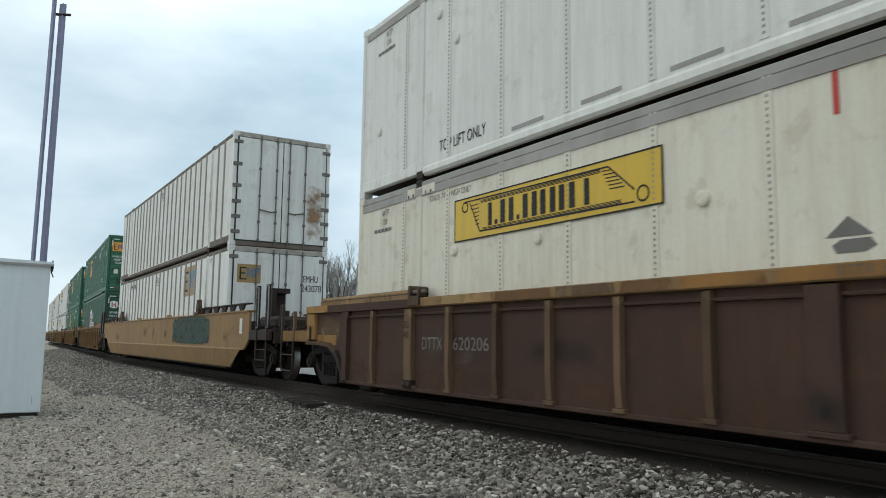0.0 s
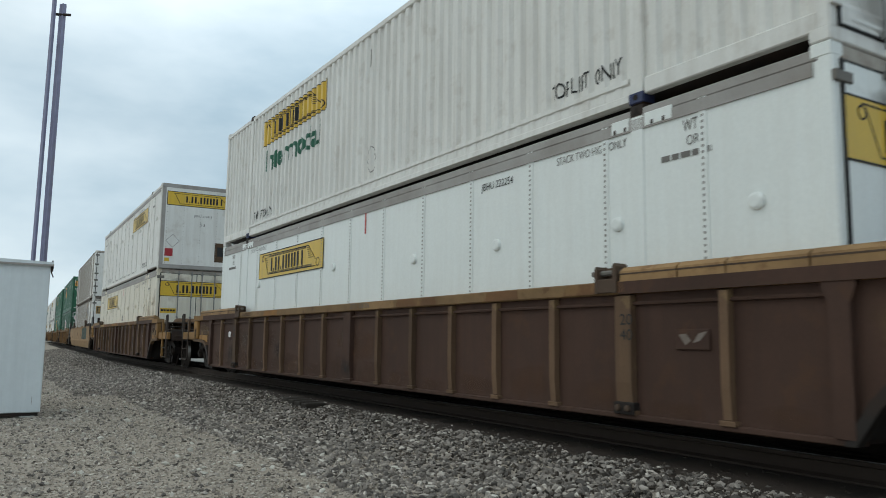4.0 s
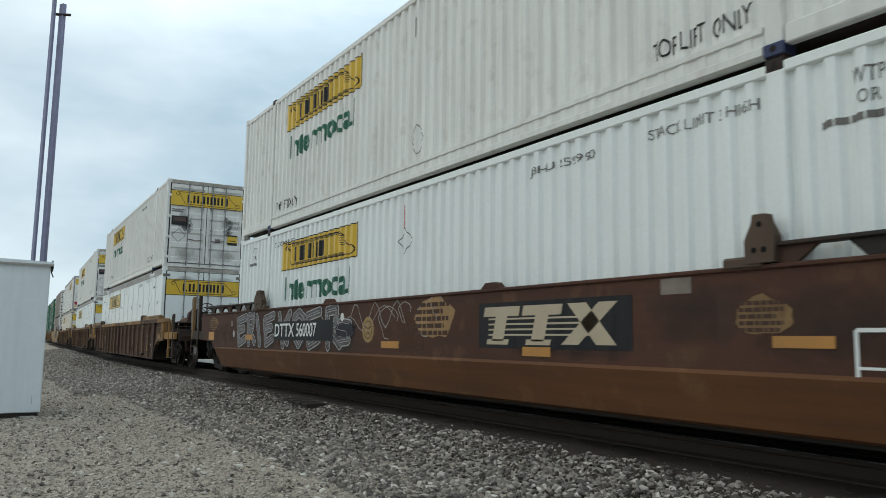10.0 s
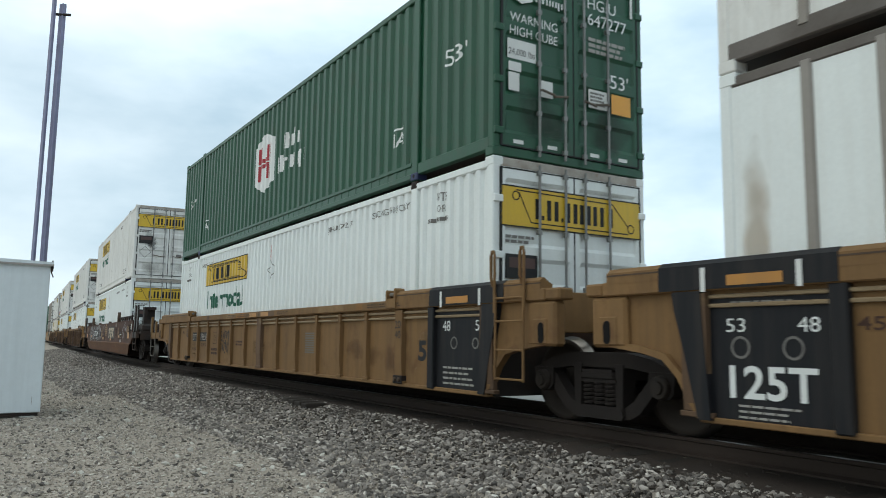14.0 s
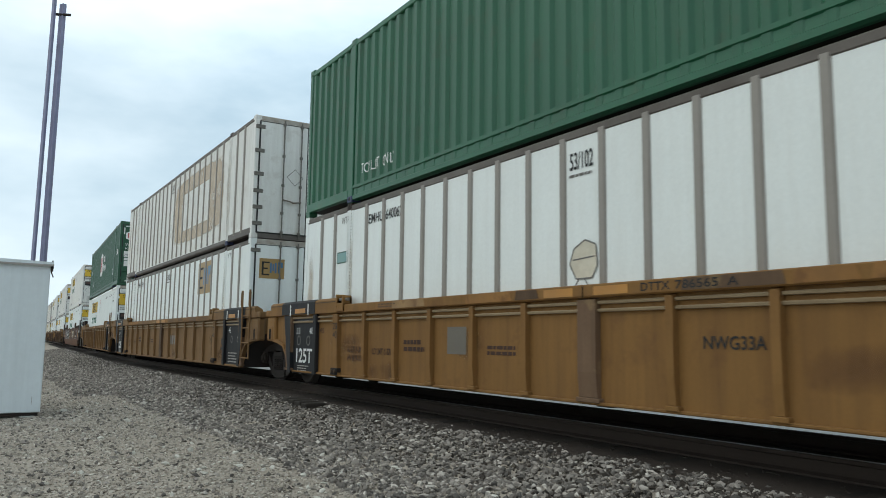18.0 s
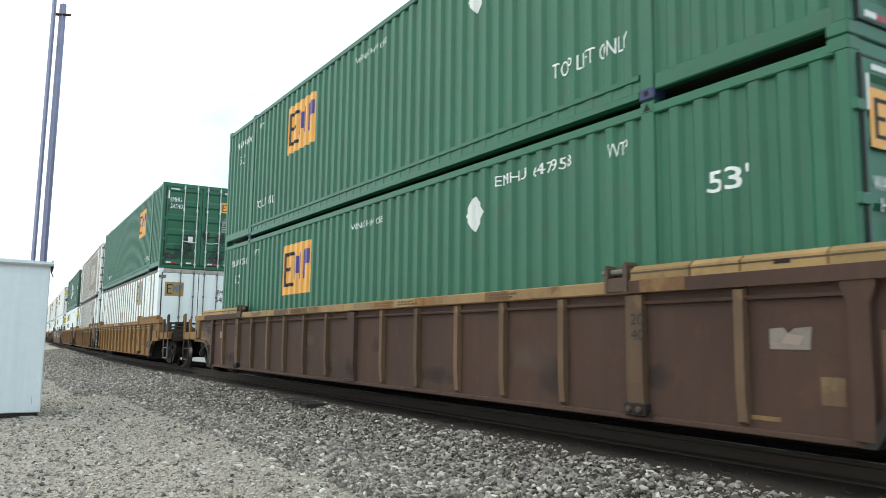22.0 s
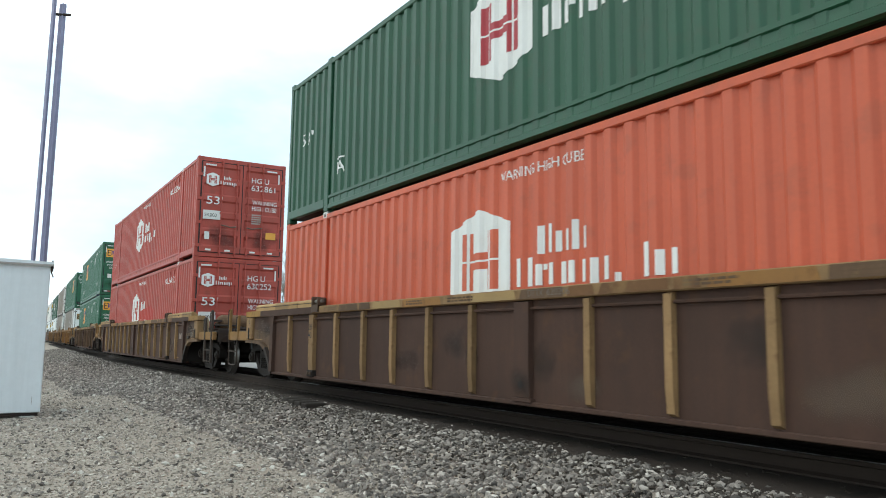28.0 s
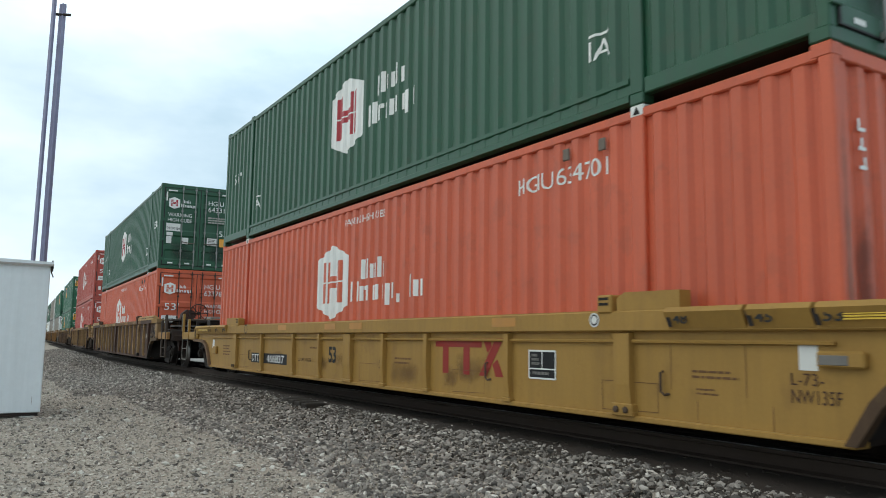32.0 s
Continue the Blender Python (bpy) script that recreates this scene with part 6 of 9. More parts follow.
def brown_wagon(number, brake_tail="", seed=1, brake_head=""):
    st, ends = dict(STYLES["brown"]), ("bogie", "bogie")
    late = seed >= 7
    # the brown pipe here is added for the dark shadow line under the chord
    st.update(hoops=not late, over=0.30, posts=(0.02,), gussets=(-8.165, 8.165), pipe=True, pipe_paint=car_brown)
    if late:
        st.update(rib=rib_tan if seed == 7 else car_tan, lip=rib_tan, casting=car_tan, foot=False)
    st.update(guides=((6.06, 6.73), (6.75, 7.23), (7.25, 7.96), (7.98, 9.14)))
    car = thing("well_wagon", "dirty brown ribbed steel well wagon with dusty tan edges", "railway wagon", "wagons of the train")
    plates = wagon_sides(car, st, ends)
    wagon_core(car, st, ends)
    raised_guides(car, st, ends, guide_tan if late else car_tan)
    bogie_end(car, st, -1, brake_tail)
    bogie_end(car, st, 1, brake_head)
    pl = plates[0]
    if seed in (1, 3) or seed > 30:
        wagon_words(car, pl, "DTTX", 5.78, 0.76, 0.52, 0.16, faded_ink)
        wagon_words(car, pl, number, 5.0, 0.76, 0.78, 0.16, faded_ink)
    if seed == 2:
        wagon_film(pl, "label", [[(0, 0.02), (0.16, 0), (0.2, 0.12), (0.08, 0.14), (0, 0.12)]], 6.78, 0.9, label_paper, "torn white label")
        wagon_film(pl, "weather_stain", [rect(0, 0, 0.5, 0.3)], 6.88, 0.76, soot_side, "", -1.435, 0.003)
    if seed == 9:
        wagon_film(pl, "label", [rect(0, 0, 0.24, 0.13)], -6.70, 0.78, stencil_tan, "tan label")
    side_film("lettering", written("DTTX", 0.26, 0.07), -0.12, st["top"] - 0.09, dirty_frame, pl, -1.512, None, 0.006)
    side_film("lettering", written("620752" if seed == 7 else number, 0.36, 0.07), -0.44, st["top"] - 0.09, dirty_frame, pl, -1.512, None, 0.006)
    rnd = random.Random(seed)
    if late:
        late_wagon_marks(car, pl, st, seed)
    else:
        part("junction_box", stored(("junction_box",), lambda: box(-1.458, -1.435, -7.02, -6.66, 0.82, 1.0, 0.008)), car_brown, pl, "brown placard holder")
        wagon_film(pl, "placard_scrap", [[(0.03, 0.12), (0.10, 0.03), (0.16, 0.07), (0.11, 0.13)], [(0.18, 0.05), (0.26, 0.07), (0.33, 0.15), (0.24, 0.13)]], -6.67, 0.83, torn_paper, "scraps of torn white paper", -1.458, 0.004)
    if seed == 3:
        wagon_film(pl, "primer_patch", [rect(0, 0, 0.40, 0.36)], -6.68, 0.43, stencil_tan, "tan repainted patch")
        wagon_film(pl, "data_box", [rect(0, 0, 0.22, 0.17)], -7.29, 0.54, black_panel, "black data box")
        wagon_film(pl, "small_print", lines_of_print(0.09, 0.11, 4, seed), -7.34, 0.57, white_ink, "", -1.435, 0.006)
        wagon_film(pl, "stencil_box", [rect(0, 0, 0.18, 0.26)], -7.66, 0.42, stencil_tan, "tan stencil plate")
        wagon_film(pl, "stencil_line", stroke([(0.03, 0.03), (0.15, 0.03), (0.15, 0.23), (0.03, 0.23), (0.03, 0.03)], 0.015) + lines_of_print(0.08, 0.1, 3, seed + 4), -7.66, 0.42, car_brown, "", -1.435, 0.006)
    if seed == 7:
        wagon_film(pl, "label", [rect(0, 0, 0.22, 0.15)], 7.62, 0.88, faded_label, "small pinkish label")
    for y0 in (9.80, -8.86) if not late else ():
        side_film("chord_end", [rect(0, 0, 0.94, 0.118)], y0, st["top"] - 0.12, end_ochre, pl, -1.51, None, 0.004, "ochre painted chord end")
    for e in (-1, 1) if not late else ():
        side_film("end_wash", [rect(0, 0, 1.35, 0.62)], 9.5 if e > 0 else -8.15, 0.70, tan_wash, pl, -1.435, None, 0.003)
    for y0 in (9.44, -8.62) if not late else ():
        wagon_film(pl, "end_patch", [rect(0, 0, 0.82, 0.17)], y0, 0.78, end_ochre, "ochre end patch", -1.435, 0.004)
    for k in range(16 if seed < 7 else 0):
        wagon_film(pl, "rust_foot", [rect(0, 0, rnd.uniform(0.8, 1.1), rnd.uniform(0.2, 0.5))], 8.1 - 1.02 * k, 0.2, rust_side, "", -1.435, 0.0026)
    for k in range(9 if seed < 30 else 0):
        y, z, w, h = rnd.uniform(-6.5, 7.6), rnd.uniform(0.2, 0.7), rnd.uniform(0.5, 1.5), rnd.uniform(0.3, 0.6)
        wagon_film(pl, "weather_stain", [rect(0, 0, w, h)], y, z, (rust_side, dust_side, rust_side, soot_side)[k % 4] if not late else (soot_side, dust_side, soot_side)[k % 3], "", -1.435, 0.002)
    side_film("lettering", written("20", 0.15, 0.10), 6.19, 1.04, ink, pl, -1.506, None, 0.004)
    side_film("lettering", written("40", 0.15, 0.10), 6.19, 0.90, ink, pl, -1.506, None, 0.004)
    side_film("lettering", written("20", 0.15, 0.10), -6.05, 1.04, ink, pl, -1.506, None, 0.004)
    side_film("lettering", written("40", 0.15, 0.10), -6.05, 0.90, ink, pl, -1.506, None, 0.004)
    if seed < 30:
        chord_patches(pl, st["top"], seed, stencil_tan, rust_tan)
    return car


def ochre_wagon(ends, number="", tail=False, head=False, seed=1):
    paint = car_ochre if seed == 6 else dusty_ochre
    st = dict(STYLES["ochre"], over=0.30, panel=paint, trim=paint, post_paint=rib_tan)
    if seed == 6:
        st.update(base=0.288)
    car = thing("well_wagon", "ochre ribbed steel well wagon unit with black end panels" if "joint" in ends else "ochre ribbed well wagon", "railway wagon", "wagons of the train")
    plates = wagon_sides(car, st, ends)
    wagon_core(car, st, ends)
    raised_guides(car, st, ends, paint)
    pl = plates[0]
    for i, e in enumerate((-1, 1)):
        if ends[i] == "bogie":
            bogie_end(car, st, e, "far" if e > 0 else "")
            continue
        for s in (-1, 1):
            part("black_panel", box(*sorted((s * 1.436, s * 1.448)), *sorted((e * 6.98, e * 8.24)), 0.26, 1.28), black_panel, pl)
            part("black_chord", box(*sorted((s * 1.512, s * 1.520)), *sorted((e * 6.95, e * 8.6)), 1.32, 1.46), black_panel, pl)
            cast = part("end_casting", box(*sorted((s * 1.34, s * 1.50)), *sorted((e * 9.02, e * 9.48)), 0.83, 1.305, 0.03), paint, car)
            part("slot_plate", box(*sorted((s * 1.46, s * 1.509)), *sorted((e * 9.13, e * 9.36)), 0.85, 1.12, 0.01), paint, cast)
            part("casting_slot", prism([(e * 9.26 + 0.05 * math.cos(a * math.pi / 6), 0.97 + (0.06 if a < 6 else -0.06) + 0.05 * math.sin(a * math.pi / 6)) for a in range(12)], s * 1.5, s * 1.512, "x"), hole_shade, cast)
            part("chord_end", box(*sorted((s * 1.30, s * 1.508)), *sorted((e * 9.32, e * 9.56)), 1.312, 1.438, 0.02), paint, car)
            part("black_guide", prism([(s * 1.516, 1.425), (s * 1.516, 1.528), (s * 1.46, 1.570), (s * 1.40, 1.536), (s * 1.40, 1.50), (s * 1.50, 1.425)], *sorted((e * 6.95, e * 8.6)), "y"), black_panel, car)
            part("black_post", box(*sorted((s * 1.436, s * 1.512)), *sorted((e * 6.90, e * 7.04)), 0.26, 1.31, 0.012), black_panel, pl)
            part("black_post", prism([(e * 8.08, 0.26), (e * 8.21, 0.26), (e * 8.34, 0.80), (e * 8.44, 1.16), (e * 8.46, 1.31), (e * 8.16, 1.31), (e * 8.14, 1.0)], s * 1.436, s * 1.512, "x"), black_panel, pl)
            rim = bmesh.new()
            low_ = [(8.24, 0.265), (8.33, 0.40), (8.44, 0.58), (8.60, 0.73), (8.84, 0.785), (9.32, 0.845)]
            high_ = [(8.18, 0.28), (8.27, 0.43), (8.39, 0.62), (8.57, 0.785), (8.83, 0.845), (9.32, 0.90)]
            for k in range(5):
                prism([(e * low_[k][0], low_[k][1]), (e * low_[k + 1][0], low_[k + 1][1]), (e * high_[k + 1][0], high_[k + 1][1]), (e * high_[k][0], high_[k][1])], s * 1.40, s * 1.49, "x", rim)
            part("arch_lip", rim, paint, car)
        part("well_end", box(-1.3, 1.3, *sorted((e * 9.06, e * 9.12)), 0.98, 1.43, 0.01), paint, car)
        for y in (7.25, 8.12):
            wagon_film(pl, "tape", [rect(0, 0, 0.05, 0.2)], e * y + 0.02, 1.30, label_paper, "", -1.522, 0.003)
        wagon_film(pl, "reflector", [rect(0, 0, 0.5, 0.085)], e * 7.63 + 0.25, 1.34, orange_patch, "", -1.522, 0.003)
        if e < 0:
            ladder(car, e * 8.48, e * 9.0, 0.44, 1.40, 3, paint, -1.54)
            for s in (-1, 1):
                part("rung", tube([(s * 1.54, e * 8.46, 1.36), (s * 1.54, e * 9.01, 1.36)], 0.013, 6), paint, car)
                for y in (8.46, 9.01):
                    part("grab_iron", tube([(s * 1.54, e * y, 1.2), (s * 1.54, e * y, 1.86), (s * 1.54, e * (y - 0.02), 1.91), (s * 1.54, e * (y - 0.05), 1.91), (s * 1.54, e * (y - 0.07), 1.86), (s * 1.54, e * (y - 0.07), 1.6), (s * 1.52, e * (y - 0.06), 1.5)], 0.018, 6), paint, car)
        pane = -1.45
        if e > 0:
            for txt, y0, z0, w, h in (("53", 7.95, 0.97, 0.18, 0.11), ("48", 7.32, 0.97, 0.18, 0.11), ("125T", 7.93, 0.45, 0.76, 0.26)):
                side_film("lettering", written(txt, w, h, 0.02 if h > 0.2 else 0.0), y0, z0, white_ink, pl, pane, None, 0.004)
            side_film("stencil_ring", ring(0.16, 0.1, 0.09, 0.02) + ring(0.62, 0.1, 0.09, 0.02), 7.98, 0.75, faded_ink, pl, pane, None, 0.004)
            side_film("small_print", lines_of_print(0.6, 0.13, 3, 5, 0.4), 7.85, 0.28, dull_ink, pl, pane, None, 0.004)
            side_film("small_print", lines_of_print(0.7, 0.05, 1, 7), 7.9, 1.17, faded_ink, pl, pane, None, 0.004)
        else:
            for txt, y0, z0, w, h in (("48", -7.2, 1.0, 0.18, 0.13), ("53", -7.95, 1.0, 0.18, 0.13)):
                side_film("lettering", written(txt, w, h), y0, z0, white_ink, pl, pane, None, 0.004)
            side_film("stencil_ring", ring(0.12, 0.1, 0.08, 0.02) + ring(0.6, 0.1, 0.07, 0.02), -7.35, 0.75, faded_ink, pl, pane, None, 0.004)
            side_film("small_print", lines_of_print(0.8, 0.26, 4, 9, 0.38), -7.22, 0.3, dull_ink, pl, pane, None, 0.004)
    if tail == "joint_bogie":
        bogie(car, -9.67)
    for y in (6.16, -6.0):
        side_film("lettering", written("20", 0.16, 0.11), y, 1.04, ink, pl, -1.506, None, 0.004)
        side_film("lettering", written("40", 0.16, 0.11), y, 0.90, ink, pl, -1.506, None, 0.004)
    wagon_words(car, pl, "53", -6.55, 0.60, 0.46, 0.28, ink, 0.035)
    if number:
        y0 = 5.74 if head else -3.5
        wagon_film(pl, "number_panel", [rect(0, 0, 0.66, 0.23), rect(0.70, 0, 1.57, 0.23)], y0, 0.79, black_panel, "black number panel")
        side_film("lettering", written("DTTX", 0.5, 0.15), y0 - 0.06, 0.83, dull_ink, pl, -1.435, None, 0.008)
        side_film("lettering", written(number, 0.74, 0.17), y0 - 0.82, 0.82, dull_ink, pl, -1.435, None, 0.008)
    if head:
        rnd = random.Random(12)
        scrawl = []
        for row in range(2):
            for k in range(6):
                u, v = 0.135 * k, 0.25 * (1 - row)
                shape = rnd.choice((((0, 0), (0.1, 1), (0.9, 0.7), (0.8, 0.2), (0, 0)), ((0, 1), (0.9, 0.95), (0.1, 0.1), (1, 0)), ((0.1, 0), (0, 1), (0.9, 0.1), (0.9, 1)), ((0.9, 0.9), (0.1, 1), (0.05, 0.5), (0.7, 0.5), (0.05, 0.45), (0.1, 0), (0.9, 0.1)),
                                    ((0.5, 0), (0.05, 0.4), (0.4, 1), (0.95, 0.6), (0.5, 0)), ((0.1, 1), (0.15, 0), (0.15, 0.5), (0.9, 1), (0.2, 0.5), (0.95, 0))))
                scrawl += stroke([(u + 0.115 * p + rnd.uniform(-0.035, 0.035), v + 0.2 * q + rnd.uniform(-0.05, 0.05)) for p, q in shape], 0.026)
        wagon_film(pl, "scrawl", [[(u * 1.05 + v * 0.06, v * 1.15 + 0.05 * math.sin(4 * u)) for u, v in p] for p in scrawl], 3.05, 0.52, ink, "black spray-paint scrawl")
        wagon_film(pl, "badge_outline", stroke([(0, 0), (0.3, 0), (0.3, 0.28), (0, 0.28), (0, 0)], 0.012) + ring(0.15, 0.14, 0.07, 0.012), 3.7, 0.74, car_brown)
        wagon_film(pl, "paint_patch", [rect(0, 0.042 * k, 0.44, 0.042 * k + 0.027) for k in range(9)], -2.43, 0.63, grey_patch, "grey stencilled square of fine lines")
        part("grab_handle", box(-1.475, -1.435, 5.41, 5.65, 0.46, 0.49, 0.008), paint, pl)
    if tail is True:
        wagon_film(pl, "small_print", lines_of_print(0.95, 0.17, 3, 77), -8.42, 1.08, car_brown)
        for txt, y0 in (("45", -6.62), ("48", -7.3), ("53", -7.9)):
            wagon_words(car, pl, txt, y0, 1.15, 0.16, 0.09, car_brown, 0.01)
        wagon_film(pl, "paint_patch", [rect(0, 0, 0.44, 0.34)], 2.69, 0.71, grey_patch, "grey touched-up square")
        wagon_words(car, pl, "NWG33A", -1.34, 0.83, 0.60, 0.11, ink, 0.015)
        side_film("lettering", written("DTTX", 0.34, 0.075, 0.01), -0.72, st["top"] - 0.10, ink, pl, -1.512, None, 0.006)
        side_film("lettering", written("786565  A", 0.64, 0.075, 0.01), -1.12, st["top"] - 0.10, ink, pl, -1.512, None, 0.006)
        wagon_film(pl, "data_box", [rect(0, 0, 0.38, 0.27)], -7.38, 0.52, black_panel, "black data box with pale outline")
        wagon_film(pl, "data_box_line", stroke([(0, 0), (0.38, 0), (0.38, 0.27), (0, 0.27), (0, 0)], 0.018) + stroke([(0.19, 0), (0.19, 0.27)], 0.014), -7.38, 0.52, dull_ink, "", -1.435, 0.007)
        wagon_film(pl, "label", [rect(0, 0, 0.10, 0.14)], -8.5, 0.80, faded_label)
    if number == "" and seed == 5:
        wagon_film(pl, "word_bar", bars("111", 0.9, 0.26, 0.4), -0.95, 0.68, faded_ink)
    for y0, z0, w, h in ((1.8, 0.7, 0.6, 0.13),):
        wagon_film(pl, "small_print", lines_of_print(w, h, 2, seed + int(y0 * 10)), y0, z0, car_brown)
    for txt, y0, z0, w in (("IL 53' 1-3/4", 5.70, 0.68, 0.54), ("IW 8' 9-7/8", 5.70, 0.54, 0.54), ("LD LMT 118300", 4.82, 0.66, 0.68), ("45", 6.88, 0.98, 0.2)):
        wagon_words(car, pl, txt, y0, z0, w, 0.095, car_brown, 0.012)
    wagon_film(pl, "small_print", lines_of_print(0.66, 0.19, 2, seed + 60), 3.84, 0.45 if head else 0.70, car_brown)
    for k in range(7 if seed < 30 else 0):
        rnd = random.Random(seed * 40 + k)
        y, z, w, h = rnd.uniform(-6.5, 6.8), rnd.uniform(0.2, 0.75), rnd.uniform(0.4, 1.4), rnd.uniform(0.3, 0.6)
        wagon_film(pl, "weather_stain", [rect(0, 0, w, h)], y, z, (rust_side, ochre_dust)[k % 2], "", -1.435, 0.002)
    if seed < 30:
        chord_patches(pl, st["top"], seed, worn_orange, paint)
        for y0 in (0.66, -0.10):
            side_film("chord_patch", [rect(0, 0, 0.46, 0.085)], y0, st["top"] - 0.11, orange_patch, pl, -1.512, None, 0.005)
        side_film("chord_gap", [rect(0, 0, 0.015, 0.125)], 0.06, st["top"] - 0.13, hole_shade, pl, -1.512, None, 0.006)
    return car


def yellow_wagon(number):
    st, ends = dict(STYLES["yellow"], posts=(0.02,), lip=rib_tan, foot_paint=car_yellow), ("bogie", "bogie")
    car = thing("well_wagon", "clean yellow low-sided well wagon with a red emblem patch", "railway wagon", "wagons of the train")
    plates = wagon_sides(car, st, ends)
    wagon_core(car, st, ends)
    top = st["top"]
    bogie_end(car, st, -1)
    bogie_end(car, st, 1, "far")
    pl = plates[0]
    for s in (-1, 1):
        for e in (-1, 1):
            for k, (a, b) in enumerate(((6.64, 7.42), (7.46, 7.99), (8.03, 9.35))):
                part("container_guide", prism([(s * 1.513, top - 0.17), (s * 1.585, top - 0.03), (s * 1.55, top + 0.012), (s * 1.33, top + 0.012), (s * 1.33, top + 0.004), (s * 1.513, top + 0.004)], *sorted((e * a, e * b)), "y"), car_yellow, car)
            part("guide_block", prism([(e * 6.0, top), (e * 6.75, top), (e * 6.75, top + 0.165), (e * 6.1, top + 0.17), (e * 6.0, top + 0.12)], s * 1.36, s * 1.5, "x"), car_yellow, car)
            latch = part("latch_box", box(*sorted((s * 1.38, s * 1.53)), *sorted((e * 5.76, e * 5.95)), top - 0.02, top + 0.155, 0.015), car_yellow, car)
            for z in (0.055, 0.105):
                part("latch_slot", box(*sorted((s * 1.5, s * 1.534)), *sorted((e * 5.79, e * 5.92)), top + z, top + z + 0.025), bogie_iron, latch)
        part("trough_rail", box(*sorted((s * 1.22, s * 1.30)), -10.1, 10.1, top, top + 0.02), car_yellow, car)
        part("end_walkway", boxes(*[(s * 0.2 - 0.9, s * 0.2 + 0.9, e * y - 0.05, e * y + 0.05, 1.40, 1.45) for e in (-1, 1) for y in (9.7, 9.85, 10.0)]), grey_rail, car)
    wagon_film(pl, "number_panel", [rect(0, 0, 0.72, 0.2), rect(0.80, 0, 2.15, 0.2)], 5.0, 0.38, black_panel, "black number panel")
    side_film("lettering", written("DTTX", 0.6, 0.14), 4.94, 0.41, white_ink, pl, -1.435, None, 0.008)
    side_film("lettering", written(number, 1.0, 0.15), 4.0, 0.405, white_ink, pl, -1.435, None, 0.008)
    wagon_words(car, pl, "53", 0.86, 0.49, 0.30, 0.27, ink, 0.03)
    for txt, y0, z0, w, h in (("LD LMT 165,200", 2.26, 0.47, 0.63, 0.07), ("L-73-", -7.73, 0.58, 0.26, 0.09), ("NW135F", -7.73, 0.45, 0.39, 0.10)):
        wagon_words(car, pl, txt, y0, z0, w, h, car_brown)
    for e, y in ((1, -0.35), (1, 5.85), (-1, -5.73), (-1, -3.05)):
        wagon_film(pl, "hatch_line", stroke([(0, 0), (0, 0.27), (0.70, 0.27), (0.70, 0.02), (0, 0)], 0.006), y, 0.25, rust_tan, "seam of an access hatch")
        part("hatch_handle", tube([(-1.437, y - 0.76, 0.63), (-1.47, y - 0.76, 0.62), (-1.47, y - 0.76, 0.46), (-1.47, y - 0.80, 0.43), (-1.437, y - 0.83, 0.44)], 0.012, 6), latch_iron, pl)
    for k in range(6):
        rnd = random.Random(900 + k)
        wagon_film(pl, "weather_stain", [rect(0, 0, rnd.uniform(0.4, 1.2), rnd.uniform(0.2, 0.5))], rnd.uniform(-7, 7.5), rnd.uniform(0.2, 0.5), rust_side, "", -1.435, 0.002)
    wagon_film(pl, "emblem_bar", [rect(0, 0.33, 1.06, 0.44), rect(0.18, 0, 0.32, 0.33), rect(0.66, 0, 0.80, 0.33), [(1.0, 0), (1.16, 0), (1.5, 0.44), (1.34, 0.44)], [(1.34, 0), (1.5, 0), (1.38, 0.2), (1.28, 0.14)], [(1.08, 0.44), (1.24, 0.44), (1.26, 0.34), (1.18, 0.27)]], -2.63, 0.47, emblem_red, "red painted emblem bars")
    wagon_film(pl, "data_box", [rect(0, 0, 0.44, 0.29)], -4.6, 0.49, black_panel, "black data box with pale outline")
    wagon_film(pl, "data_box_line", stroke([(0, 0), (0.44, 0), (0.44, 0.29), (0, 0.29), (0, 0)], 0.018) + stroke([(0.22, 0.1), (0.22, 0.29)], 0.014) + stroke([(0, 0.1), (0.44, 0.1)], 0.014), -4.6, 0.49, white_ink, "", -1.435, 0.007)
    wagon_film(pl, "small_print", lines_of_print(0.14, 0.13, 3, 31), -4.64, 0.62, faded_ink, "", -1.435, 0.007)
    wagon_film(pl, "small_print", lines_of_print(0.3, 0.05, 1, 37), -4.66, 0.515, faded_ink, "", -1.435, 0.007)
    wagon_film(pl, "label", [rect(0, 0, 0.17, 0.22)], 8.1, 0.62, label_paper)
    part("junction_box", box(-1.50, -1.435, 7.6, 7.85, 0.5, 0.68, 0.015), car_yellow, pl)
    jb = part("junction_box", box(-1.50, -1.435, -8.32, -7.97, 0.715, 0.835, 0.015), car_yellow, pl)
    part("socket_plate", box(-1.505, -1.49, -8.21, -7.99, 0.735, 0.805, 0.004), faded_ink, jb)
    wagon_film(pl, "label", [rect(0, 0, 0.15, 0.2)], -7.8, 0.69, label_paper)
    for y0, z0, w, h, n in ((7.15, 0.46, 0.62, 0.26, 4), (1.7, 0.68, 0.5, 0.07, 1), (-1.5, 0.52, 0.5, 0.12, 2), (-6.81, 0.57, 0.47, 0.09, 2), (-6.85, 0.44, 0.23, 0.07, 2)):
        wagon_film(pl, "small_print", lines_of_print(w, h, n, int(y0 * 10) + 200, 0.42), y0, z0, rust_tan)
    for txt, y0, z0 in (("48", -6.73, 1.04), ("45", -7.53, 1.04), ("53", -8.08, 1.04), ("48", 6.80, 1.04), ("45", 7.42, 1.04), ("53", 8.02, 1.04)):
        side_film("guide_gap", [[(0.0, 0.12), (0.05, 0.12), (0.09, 0.0), (0.05, 0.0)]], y0 + 0.10, 1.015, bogie_iron, pl, -1.558, None, 0.004)
        side_film("lettering", written(txt, 0.15, 0.085, 0.012), y0, z0, ink, pl, -1.56, None, 0.006)
